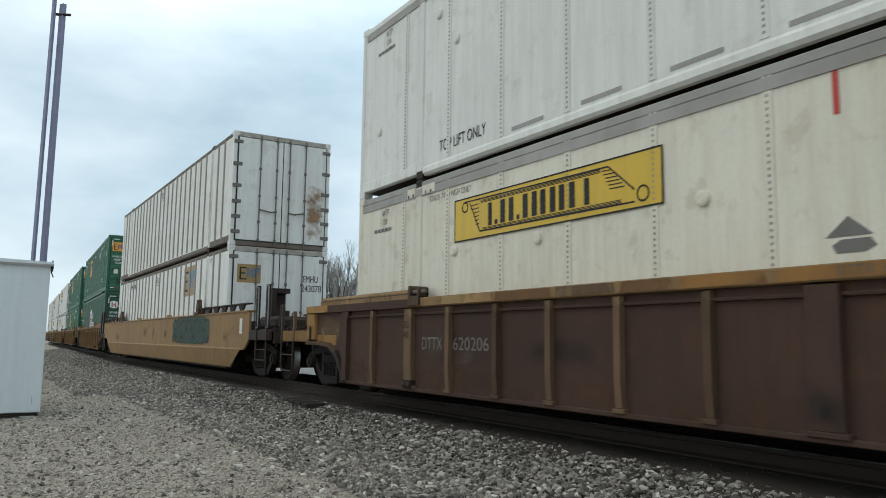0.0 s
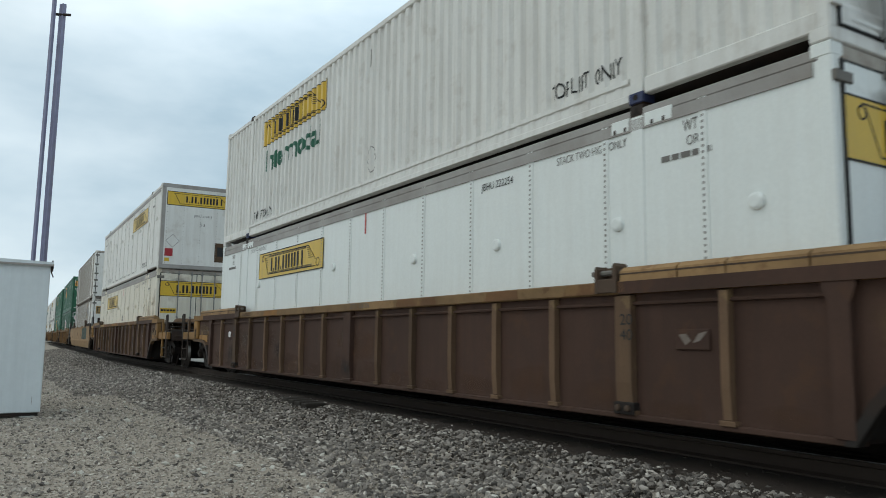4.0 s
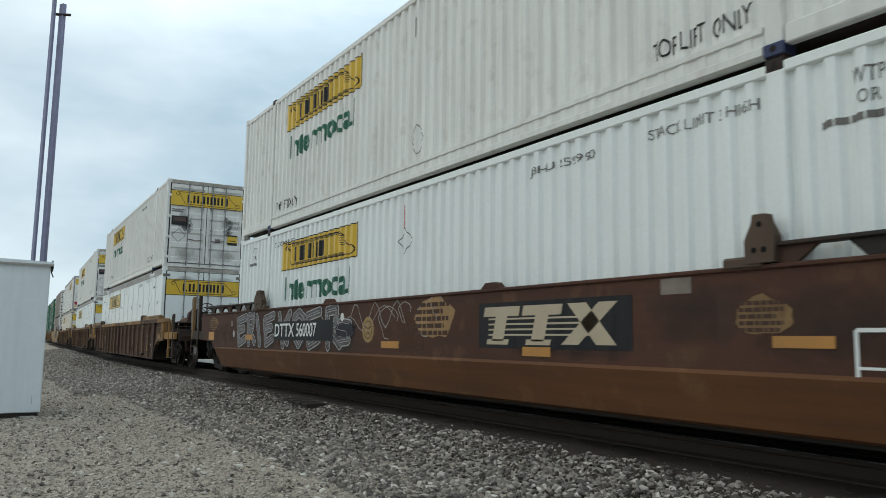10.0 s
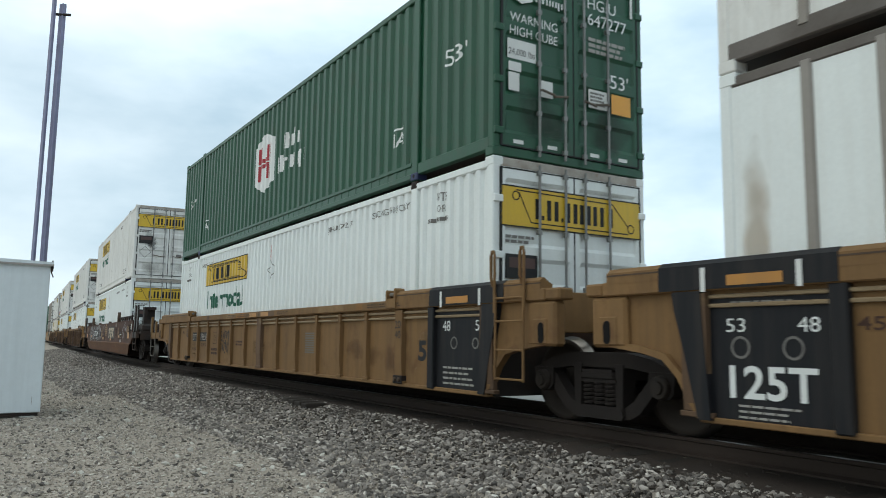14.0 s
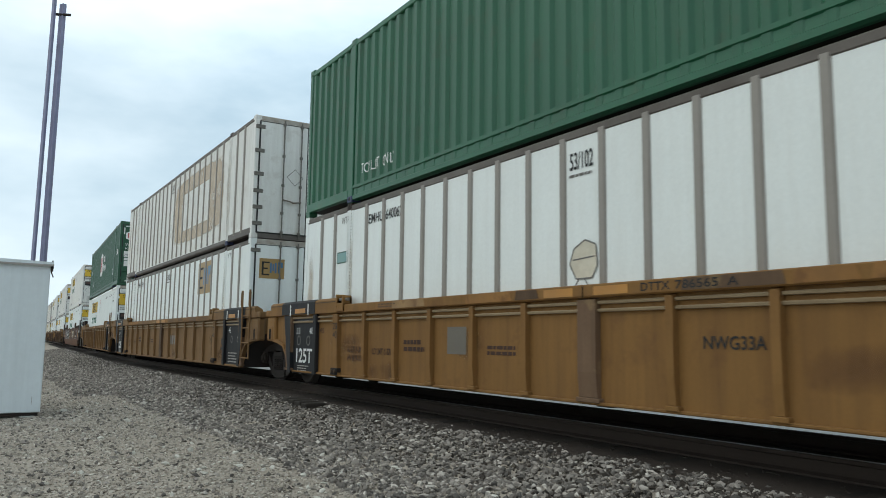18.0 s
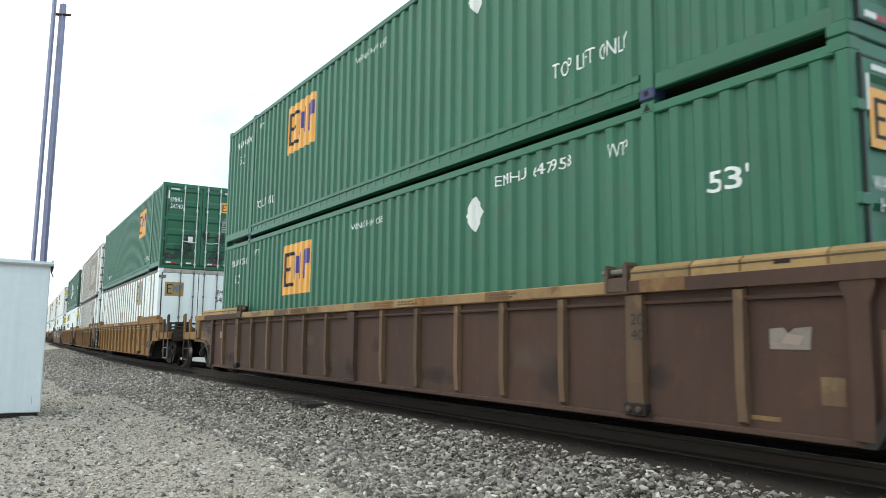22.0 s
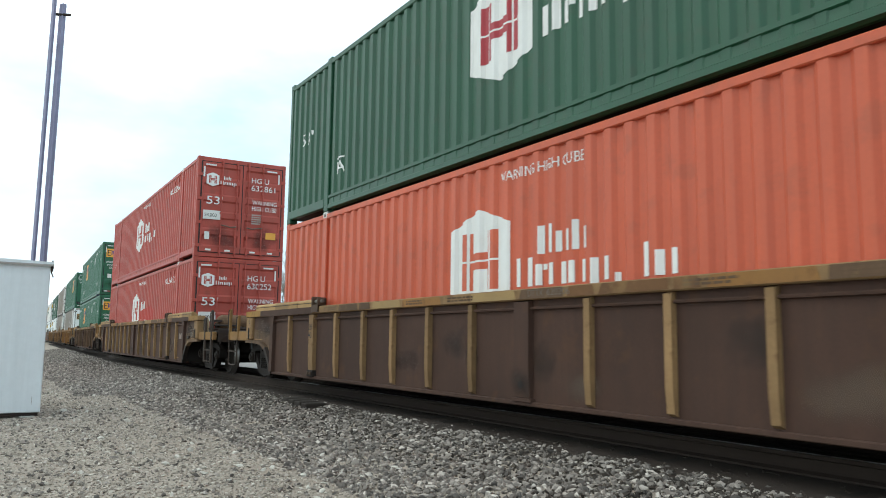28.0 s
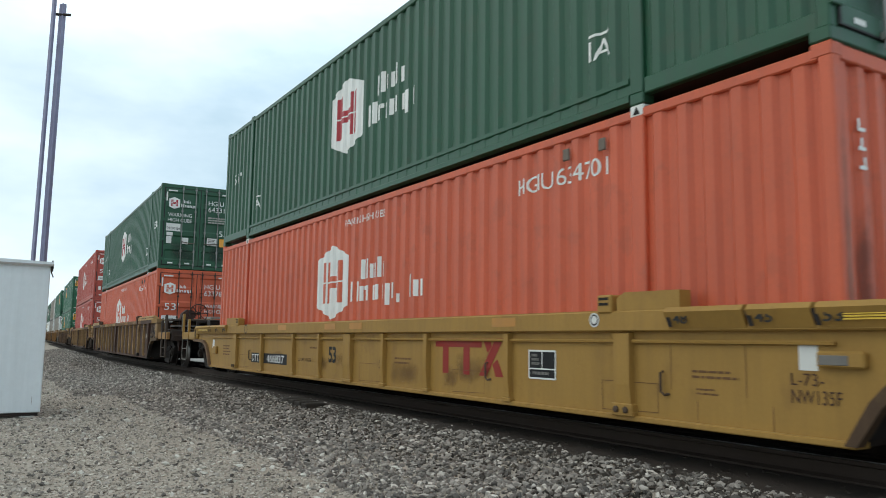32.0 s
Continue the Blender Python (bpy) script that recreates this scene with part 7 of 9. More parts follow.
    for y0 in (3.2, 0.9, -0.1, -4.0):
        side_film("chord_patch", [rect(0, 0, 0.45, 0.10)], y0, 1.04, orange_patch, pl, -1.512, None, 0.003)
    for e in (-1, 1):
        side_film("gold_patch", [rect(0, 0.019 * k, 0.9, 0.019 * k + 0.012) for k in range(5)], -8.22 if e < 0 else 9.12, 1.05, yellow_sign, pl, -1.556, None, 0.006)
    for y0, z0, h in ((-6.58, 0.48, 0.42), (-7.34, 0.46, 0.42), (-7.57, 0.21, 0.2), (-6.86, 0.21, 0.2)):
        wagon_film(pl, "seam", [rect(0, 0, 0.006, h)], y0, z0, rust_tan)
    side_film("stencil_disc", ring(0.07, 0.07, 0.07, 0.07, 14), -5.64, 1.02, label_paper, pl, -1.512, None, 0.004)
    side_film("stencil_ring", ring(0.07, 0.07, 0.055, 0.015, 14), -5.64, 1.02, ink, pl, -1.512, None, 0.006)
    side_film("stencil_ring", ring(0.12, 0.1, 0.1, 0.02), 5.35, 0.98, ink, pl, -1.512, None, 0.004)
    return car


def smooth_wagon(paint, number, graffiti):
    """A well wagon with smooth pressed sides."""
    car = thing("well_wagon", "smooth-sided %s well wagon covered in spray paint" % ("rust-brown" if graffiti else "faded yellow"), "railway wagon", "wagons of the train")
    plates = []
    for s in (-1, 1):
        outline = [(-10.42, 0.86), (-10.15, 0.67), (-10.03, 0.62), (9.40, 0.62), (9.7, 0.80), (10.68, 0.83), (10.68, 1.48), (-10.42, 1.48)]
        pl = part("side_plate", prism(outline, s * 1.40, s * 1.45, "x"), paint, car)
        plates.append(pl)
        fold = bmesh.new()
        rims = [[fold.verts.new((s * x, y, z)) for x, y, z in ((1.452, e * (9.98 if e < 0 else 9.36), 0.665), (1.478, e * (9.92 if e < 0 else 9.32), 0.632), (1.385, e * 8.9, 0.225), (1.35, e * 8.88, 0.20), (1.30, e * 8.9, 0.30), (1.40, e * 9.3, 0.66))] for e in (-1, 1)]
        for k in range(6):
            fold.faces.new((rims[0][k], rims[0][(k + 1) % 6], rims[1][(k + 1) % 6], rims[1][k]))
        fold.faces.new(rims[0]), fold.faces.new(rims[1])
        bmesh.ops.recalc_face_normals(fold, faces=fold.faces[:])
        part("side_fold", fold, car_rust_low if graffiti else paint, car)
        part("top_lip", box(*sorted((s * 1.30, s * 1.475)), -10.42, 10.42, 1.45, 1.49, 0.01), paint, car)
        for e in (-1, 1):
            rail = part("guide_rail", box(*sorted((s * 1.34, s * 1.47)), *sorted((e * 5.95, e * 10.3)), 1.62, 1.655, 0.008), steel_dark, car)
            for k, y in enumerate((6.25, 6.95, 7.65, 8.35, 9.05, 9.75)):
                part("stanchion", prism([(e * (y - 0.10), 1.49), (e * (y + 0.06), 1.49), (e * (y + 0.24), 1.62), (e * (y - 0.24), 1.62)], s * 1.39, s * 1.43, "x"), steel_dark if k % 3 else car_brown, rail)
            latch = part("guide_latch", box(*sorted((s * 1.36, s * 1.49)), *sorted((e * 5.68, e * 6.06)), 1.46, 1.56, 0.02), latch_iron, car, "dark brown latch bracket")
            wide = 1.0 if e > 0 else 0.55
            plate = part("latch_plate", prism([(e * (6.04 + wide * u), v) for u, v in ((-0.24, 1.50), (0.23, 1.50), (0.25, 1.70), (0.14, 1.82), (0.11, 1.88), (-0.09, 1.88), (-0.12, 1.81), (-0.24, 1.68))], s * 1.40, s * 1.50, "x"), latch_iron, latch, "rusty latch plate with a pinched top")
            for y, z in ((6.05, 1.80), (6.04 - 0.08 * wide, 1.60), (6.04 + 0.08 * wide, 1.60)):
                part("bolt_hole", prism([(e * y + 0.025 * math.cos(a * math.pi / 4), z + 0.025 * math.sin(a * math.pi / 4)) for a in range(8)], s * 1.49, s * 1.503, "x"), hole_shade, plate)
        for e in (-1, 1):
            part("bump_stop", prism([(e * 2.2, 1.49), (e * 2.6, 1.49), (e * 2.5, 1.56), (e * 2.3, 1.56)], s * 1.38, s * 1.47, "x"), paint, car)
            for y in (10.96, 11.6):
                part("end_post", box(*sorted((s * 1.40, s * 1.475)), e * y - 0.05, e * y + 0.05, 0.84, 1.98, 0.01), car_tan if (y > 11.5 and e > 0 and graffiti) else steel_dark, car)
                hand_loop(car, e * y, 1.1, 1.95, e * 0.09, rod_steel, s)
            part("end_stringer", box(*sorted((s * 1.36, s * 1.455)), *sorted((e * 10.43, e * 11.68)), 0.84, 1.05, 0.012), steel_dark, car)
    for e in (-1, 1):
        bogie(car, e * 10.2)
        ladder(car, e * 10.98, e * 11.62, 0.42, 0.84, 2, dark_pipe)
        end_clutter(car, e, 0.45)
        part("end_deck", box(-1.3, 1.3, *sorted((e * 8.3, e * 11.7)), 1.0, 1.07, 0.01), steel_dark, car)
        part("centre_sill", box(-0.33, 0.33, *sorted((e * 8.3, e * 11.85)), 0.70, 0.995, 0.02), steel_dark, car)
        bm = box(-0.13, 0.13, *sorted((e * 11.8, e * 12.0)), 0.74, 0.94, 0.02)
        prism([(-0.17, e * 11.98), (0.20, e * 11.98), (0.20, e * 12.1), (0.02, e * 12.16), (-0.16, e * 12.08)], 0.70, 0.98, "z", bm)
        part("coupler", bm, wheel_iron, car, "rust-brown knuckle coupler")
        if e > 0:
            part("air_tank", tube([(-0.55, e * 10.5, 1.30), (-0.55, e * 11.6, 1.30)], 0.2, 14), steel_dark, car, "dark round air tank")
        part("bulkhead", box(-1.39, 1.39, *sorted((e * 8.22, e * 8.28)), 0.24, 1.3), steel_dark, car)
    part("well_floor", stored(("well_floor",), lambda: boxes((-1.28, 1.28, -8.2, 8.2, 0.16, 0.23))), steel_dark, car)
    part("brake_housing", boxes((-1.15, -1.05, -10.98, -10.58, 1.34, 1.95), (-1.15, -0.75, -10.68, -10.58, 1.34, 1.95), (-1.15, -0.75, -10.98, -10.58, 1.85, 1.95), (-1.15, -0.75, -10.98, -10.58, 1.34, 1.48)), steel_dark, car, "dark open brake stand")
    part("top_deck", box(-1.37, 1.37, 9.1, 10.95, 1.66, 1.69, 0.008), steel_dark, car, "dark chequer plate walkway")
    for x in (-1.2, 0.0, 1.2):
        part("deck_prop", box(x - 0.04, x + 0.04, 10.5, 10.58, 1.07, 1.66), steel_dark, car)
    hand_brake(car, -0.38, 9.93, 1.96, 1, housing=False, r=0.2)
    part("brake_stand", prism([(9.6, 1.69), (10.2, 1.69), (10.16, 1.80), (10.04, 1.89), (9.9, 1.94), (9.75, 1.91)], -0.45, -0.15, "x"), steel_dark, car, "dark hand brake stand")
    part("brake_pin", tube([(-0.3, 9.98, 1.85), (-0.3, 9.98, 2.08)], 0.04, 8), steel_dark, car)
    part("valve_box", prism([(9.0, 1.69), (9.5, 1.69), (9.46, 1.88), (9.3, 1.92), (9.05, 1.89)], -0.45, 0.05, "x"), car_brown, car, "brown valve box")
    part("end_box", box(-1.28, 1.28, -11.72, -10.46, 1.075, 1.34, 0.07), steel_dark, car, "dark greasy deck box")
    pl = plates[0]
    pane = -1.45
    rnd = random.Random(7)
    if graffiti:
        side_film("number_panel", [rect(0, 0, 2.92, 0.36)], 5.09, 0.85, black_panel, pl, pane, None, 0.007, "black number panel")
        side_film("lettering", written("DTTX", 1.06, 0.25, 0.012), 5.03, 0.92, white_ink, pl, pane, None, 0.010)
        side_film("lettering", written(number, 0.96, 0.25, 0.012), 3.86, 0.92, white_ink, pl, pane, None, 0.010)
        glyphs = {
            "E": [[(1, 1), (0, 0.86), (0.22, 0), (0.95, 0.2)], [(0.1, 0.5), (0.75, 0.58)]],
            "R": [[(0.2, 0), (0.1, 0.95), (0.75, 1), (0.7, 0.55), (0.2, 0.5), (1, 0.05)]],
            "I": [[(0.1, 1), (0.7, 0)]],
            "K": [[(0.0, 0.95), (0.4, 0)], [(1, 1), (0.25, 0.45), (0.8, 0.1)]],
            "O": [[(0.5, 0), (0, 0.35), (0.05, 0.85), (0.55, 1), (1, 0.8), (0.9, 0.3), (0.5, 0)]],
            "S": [[(1, 0.9), (0.3, 1), (0.1, 0.62), (0.8, 0.5), (0.9, 0.1), (0.2, 0)]],
        }
        for ch, ya, yb, za, zb in (("E", 7.52, 6.92, 0.76, 1.34), ("R", 6.80, 6.30, 0.78, 1.38), ("I", 6.22, 5.84, 0.78, 1.32), ("E", 5.68, 5.14, 0.78, 1.34), ("K", 4.80, 4.22, 0.76, 1.36), ("O", 4.02, 3.48, 0.78, 1.36),
                                   ("E", 3.36, 2.76, 0.76, 1.36), ("R", 2.50, 1.90, 0.76, 1.38), ("S", 2.04, 1.52, 0.84, 1.14)):
            lines = [[(u * (ya - yb), v * (zb - za)) for u, v in g] for g in glyphs[ch]]
            letter = side_film("sprayed_letter", sum((sprayed(g, 0.185) for g in lines), []), ya, za, spray_white, pl, pane, None, 0.0040, "silver-edged sprayed letter")
            side_film("letter_fill", sum((sprayed(g, 0.148) for g in lines), []), ya, za, spray_fill, letter, pane, None, 0.0055)
            side_film("letter_shade", sum((sprayed([(u + 0.05, v - 0.04) for u, v in g], 0.27) for g in lines), []), ya, za, spray_shade, letter, pane, None, 0.0024)
            for k, (off, wide) in enumerate(((0.025, 0.011), (-0.03, 0.008))):
                side_film("letter_gleam", sum((stroke([(u + off + 0.012 * math.sin(5 * n_), v - off * 0.6) for n_, (u, v) in enumerate(g)], wide) for g in lines), []), ya, za, spray_white, letter, pane, None, 0.0065 + 0.0004 * k)
        side_film("number_panel_end", [rect(0, 0, 0.95, 0.26)], 2.16, 0.90, navy_spray, pl, pane, None, 0.0068)
        thin = []
        for cx, cz, r in ((3.4, 0.28, 0.30), (3.9, 0.42, 0.18), (4.5, 0.30, 0.28), (4.75, 0.5, 0.16)):
            thin += stroke([(cx + r * (0.9 + 0.25 * math.sin(3 * a)) * math.cos(a), cz + r * 0.8 * math.sin(a)) for a in (k * 0.4 for k in range(13))], 0.013)
        thin += stroke([(1.75 + 0.17 * k, 0.2 + 0.16 * math.sin(k * 0.9) + 0.02 * k) for k in range(12)], 0.012)
        side_film("spray_scrawl", thin, 3.6, 0.85, dull_ink, pl, pane, None, 0.005, "thin silver spray lines")
        side_film("spray_scrawl", stroke([(1.82 + 0.12 * k, 0.25 + 0.2 * math.sin(k * 1.1)) for k in range(16)], 0.014) + stroke([(0.2 * k, 0.1 + 0.28 * abs(math.sin(k * 0.8))) for k in range(9)], 0.012), 3.3, 1.0, dull_ink, pl, pane, None, 0.005)
        side_film("spray_dot", ring(0.0, 0.0, 0.07, 0.07, 12), 1.81, 1.24, label_paper, pl, pane, None, 0.006)
        side_film("lettering", written("28", 0.16, 0.11), 8.05, 1.16, dull_ink, pl, pane, None, 0.006)
        side_film("spray_dot", ring(0.0, 0.0, 0.08, 0.08, 12), 7.80, 0.98, spray_white, pl, pane, None, 0.006)
        thin = []
        for k in range(9):
            a, b = rnd.uniform(0, 1.6), rnd.uniform(0.1, 0.5)
            thin += stroke([(a + rnd.uniform(-0.15, 0.2), b + rnd.uniform(-0.2, 0.25)) for j in range(5)], 0.014)
        side_film("spray_scrawl", thin, -7.4, 0.85, spray_white, pl, pane, None, 0.005)
        side_film("stencil_ring", [disc(0.2, 0.19, 0.20, 16)], 1.05, 0.84, stencil_tan, pl, pane, None, 0.005)
        side_film("stencil_line", ring(0.2, 0.19, 0.14, 0.014) + stroke([(0.1, 0.24), (0.2, 0.2), (0.3, 0.24)], 0.016) + stroke([(0.14, 0.12), (0.2, 0.15), (0.26, 0.12)], 0.016), 1.05, 0.84, car_brown, pl, pane, None, 0.007)
        side_film("emblem_panel", [rect(0, 0, 2.5, 0.52)], -2.15, 0.80, black_panel, pl, pane, None, 0.004)
        side_film("label", [rect(0, 0, 0.34, 0.14)], -5.0, 1.30, torn_paper, pl, pane, None, 0.005, "small pale stencil label")
        for y0, z0, w, h in ((9.6, 0.7, 2.4, 0.6), (7.9, 0.66, 2.0, 0.5), (5.6, 0.66, 2.4, 0.35), (-4.6, 0.8, 1.6, 0.66), (-5.6, 0.66, 2.2, 0.7), (-7.8, 0.66, 2.2, 0.75), (0.6, 0.66, 1.8, 0.6), (-2.4, 0.66, 2.6, 0.3)):
            side_film("weather_stain", [rect(0, 0, w, h)], y0, z0, soot_side if y0 < 0 else rust_side, pl, pane, None, 0.0015)
        em = [rect(0.10, 0.36, 0.78, 0.47, 0.03), rect(0.27, 0.08, 0.49, 0.36, 0.08), rect(0.16, 0.04, 0.58, 0.10, 0.02), rect(0.84, 0.36, 1.50, 0.47, 0.03), rect(1.0, 0.08, 1.22, 0.36, 0.08), rect(0.90, 0.04, 1.32, 0.10, 0.02), rect(1.50, 0.05, 1.76, 0.47, 0.56), rect(2.02, 0.05, 2.30, 0.47, -0.42)]
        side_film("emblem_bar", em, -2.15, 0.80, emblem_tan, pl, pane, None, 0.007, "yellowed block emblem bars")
        side_film("emblem_line", [rect(0.2 + 0.0 * k, 0.14 + 0.06 * k, 1.95, 0.16 + 0.06 * k) for k in range(4)], -2.15, 0.80, emblem_tan, pl, pane, None, 0.0055)
        for y0, z0, w, h in ((-3.0, 0.72, 0.48, 0.1), (-9.1, 0.83, 0.5, 0.22), (6.92, 0.85, 0.5, 0.11), (0.4, 0.76, 0.55, 0.1), (9.92, 0.83, 0.48, 0.2), (-6.1, 0.85, 0.5, 0.09)):
            side_film("reflector", [rect(0, 0, w, h)], y0, z0, orange_patch, pl, pane, None, 0.009, "orange reflector patch")
        for y0, z0, w, h in ((-0.5, 0.86, 1.15, 0.62), (-5.75, 0.92, 0.55, 0.35), (-8.6, 1.0, 0.9, 0.3), (9.95, 1.05, 0.85, 0.36)):
            blot = [[(w / 2 + w / 2 * rnd.uniform(0.8, 1.0) * math.cos(a), h / 2 + h / 2 * rnd.uniform(0.75, 1.0) * math.sin(a)) for a in (k * math.pi / 10 for k in range(20))]]
            side_film("tan_patch", blot, y0, z0, car_tan, pl, pane, None, 0.0035)
            side_film("small_print", lines_of_print(w * 0.8, h * 0.75, 5, int(y0 * 10) + 300), y0 - w * 0.1, z0 + h * 0.1, car_brown, pl, pane, None, 0.006)
        side_film("data_box", stroke([(0, 0), (0.46, 0), (0.46, 0.34), (0, 0.34), (0, 0)], 0.03) + stroke([(0, 0.08), (0.46, 0.08)], 0.02), -6.75, 0.64, white_ink, pl, pane, None, 0.006)
        side_film("label", [rect(0, 0, 0.22, 0.2)], -10.0, 1.15, label_paper, pl, pane, None, 0.006)
        for k in range(2):
            side_film("weather_stain", [rect(0, 0, 1.5, 0.62)], -9.0 - 0.1 * k, 0.84, soot_side, pl, pane, None, 0.0018 + 0.0004 * k)
    else:
        # a sprayed block of dark letters on dull ochre, and a dark cut over the bogie
        side_film("sprayed_patch", [rect(0, 0, 4.2, 0.78)], -3.0, 0.69, spray_side, pl, pane, None, 0.004, "dark green-black sprayed patch")
        for k in range(8):
            side_film("sprayed_patch", [rect(0, 0, 0.46, 0.66)], -3.1 - 0.52 * k, 0.72, spray_side, pl, pane, None, 0.007)
        side_film("label", [rect(0, 0, 0.2, 0.34)], -9.75, 0.98, label_paper, pl, pane, None, 0.006)
        for k in range(8):
            y, z, w, h = rnd.uniform(-9, 8), rnd.uniform(0.68, 0.85), rnd.uniform(0.5, 1.6), rnd.uniform(0.3, 0.6)
            side_film("weather_stain", [rect(0, 0, w, h)], y, z, (rust_side, dust_side, soot_side)[k % 3], pl, pane, None, 0.003)
    return car

# ---------------------------------------------------------------- the ground
gravel_ground = material("grey_gravel_ground", (0.455, 0.395, 0.332), 0.9, dirt=(0.345, 0.29, 0.238), dirt_amount=0.6, vary=0.25, grain=55, bump=0.9, big=0.5, stain=(0.33, 0.31, 0.28), stain_amount=0.4)
ballast_stone = material("crushed_ballast_stone", (0.22, 0.215, 0.20), 0.85, grain=40, bump=0.3,
                         island=[(0.0, (0.060, 0.051, 0.046)), (0.3, (0.152, 0.130, 0.114)), (0.62, (0.263, 0.228, 0.20)), (0.88, (0.39, 0.345, 0.305)), (1.0, (0.68, 0.62, 0.555))])
fine_stone = material("fine_lot_gravel", (0.30, 0.28, 0.25), 0.85, grain=40, bump=0.3,
                      island=[(0.0, (0.178, 0.15, 0.125)), (0.35, (0.364, 0.315, 0.263)), (0.8, (0.54, 0.475, 0.406)), (1.0, (0.66, 0.615, 0.54))])
pale_stone = material("pale_limestone_lump", (0.62, 0.59, 0.53), 0.85, dirt=(0.4, 0.37, 0.32), dirt_amount=0.5, grain=30)
# oily stones; their near-black also carries the shade beside the train
oily_shaded_stone = material("oily_ballast_with_painted_shade", (0.05, 0.043, 0.037), 0.8, grain=40, bump=0.3, island=[(0.0, (0.026, 0.021, 0.017)), (0.7, (0.058, 0.046, 0.037)), (1.0, (0.11, 0.09, 0.07))])
tie_wood = material("creosoted_tie_wood", (0.034, 0.028, 0.023), 0.85, dirt=(0.055, 0.045, 0.037), dirt_amount=0.6, grain=25, bump=0.6, random_value=0.3)
rail_side = material("rusted_rail_side", (0.046, 0.032, 0.025), 0.85, 0.0, dirt=(0.044, 0.032, 0.026), dirt_amount=0.5, grain=50)
pale_lot = material("pale_limestone_lot", (0.36, 0.345, 0.32), 0.9, dirt=(0.28, 0.265, 0.24), dirt_amount=0.6, vary=0.15, grain=30, bump=0.5)
far_grass = material("dull_winter_grass", (0.16, 0.15, 0.085), 0.95, dirt=(0.11, 0.10, 0.06), dirt_amount=0.6, vary=0.2, big=0.08, grain=3)


def ground_z(x, y):
    """Ballast shoulders beside the line, a flat gravel lot on the near side."""
    d = x - line_x(y)
    a = abs(d)
    if a < 1.65:
        z = -0.205
    elif d < 0:
        z = -0.205 - 0.17 * min(1.0, (a - 1.65) / 1.7)
    else:
        z = -0.205 - 0.12 * min(1.0, (a - 1.65) / 0.6)
    if d < -1.3:
        z += 0.018 * noise.noise((x * 1.3, y * 1.3, 0.0)) + 0.03 * noise.noise((x * 0.35, y * 0.35, 4.0)) * min(1.0, (a - 1.3) / 2)
    return z


def grid_mesh(xs, ys):
    me = bpy.data.meshes.new("ground")
    verts = [(x, y, ground_z(x, y)) for y in ys for x in xs]
    n = len(xs)
    faces = [(j * n + i, j * n + i + 1, (j + 1) * n + i + 1, (j + 1) * n + i) for j in range(len(ys) - 1) for i in range(n - 1)]
    me.from_pydata(verts, [], faces)
    return me


xs = [-2500, -900, -300, -120, -60, -30, -18, -12, -8, -6, -5] + [-4 + 0.2 * k for k in range(80)] + [12, 13, 15, 20, 30, 45, 60, 90, 150, 400, 1000, 2500]
ys = [-2500, -800, -300, -100, -50, -25, -12, -6, -3, -1] + [0.25 * k for k in range(120)] + [30 + 1.0 * k for k in range(60)] + [90, 100, 115, 140, 180, 250, 400, 800, 2500]
ground = tagged(new("ground", grid_mesh(xs, ys)), "grey gravel ground with a ballast shoulder along the line", "ground", kind="structure")
ground.data.materials.append(gravel_ground)
for p in ground.data.polygons:
    p.use_smooth = True

lot = tagged(new("pavement", to_mesh("pavement", box(TRACK_X + 2.35, TRACK_X + 16, -30, 70, -0.34, -0.285))), "pale crushed limestone lot across the line", "pavement", kind="structure")
lot.data.materials.append(pale_lot)
meadow = tagged(new("far_meadow", to_mesh("far_meadow", box(TRACK_X + 16.0, 900, -200, 900, -0.42, -0.30))), "dull winter grass beyond the lot", "grass", kind="structure")
meadow.data.materials.append(far_grass)


# oily dirt between and beside the rails, darkened further in colour for wagon shade
bed_dirt_and_shade = material("oily_track_dirt_with_painted_shade", (0.052, 0.038, 0.030), 0.9, dirt=(0.028, 0.0205, 0.017), dirt_amount=0.7, vary=0.3, grain=45, bump=0.9, big=1.2)
bed_us = [-2.0, -1.8, -1.6, -1.4, -1.2, -1.0, -0.82, -0.6, -0.3, 0.0, 0.3, 0.6, 0.82, 1.1, 1.4, 1.7, 2.0]
bed_ys = [-40.0, -10.0] + [0.2 * k for k in range(0, 150)] + [30 + 1.0 * k for k in range(90)]
bed = bpy.data.meshes.new("track_bed")
bed.from_pydata([(line_x(y) + u, y, -0.176 - 0.10 * max(0.0, abs(u) - 1.55) / 0.45 + 0.014 * noise.noise((u * 5.0, y * 5.0, 2.0)) + 0.01 * noise.noise((u * 1.3, y * 1.3, 7.0))) for y in bed_ys for u in bed_us], [],
                [(j * len(bed_us) + i, j * len(bed_us) + i + 1, (j + 1) * len(bed_us) + i + 1, (j + 1) * len(bed_us) + i) for j in range(len(bed_ys) - 1) for i in range(len(bed_us) - 1)])
bed.materials.append(bed_dirt_and_shade)
tagged(new("track_bed", bed), "oily brown dirt packed between the ties, darkened for the train's shade", "track bed", kind="structure")


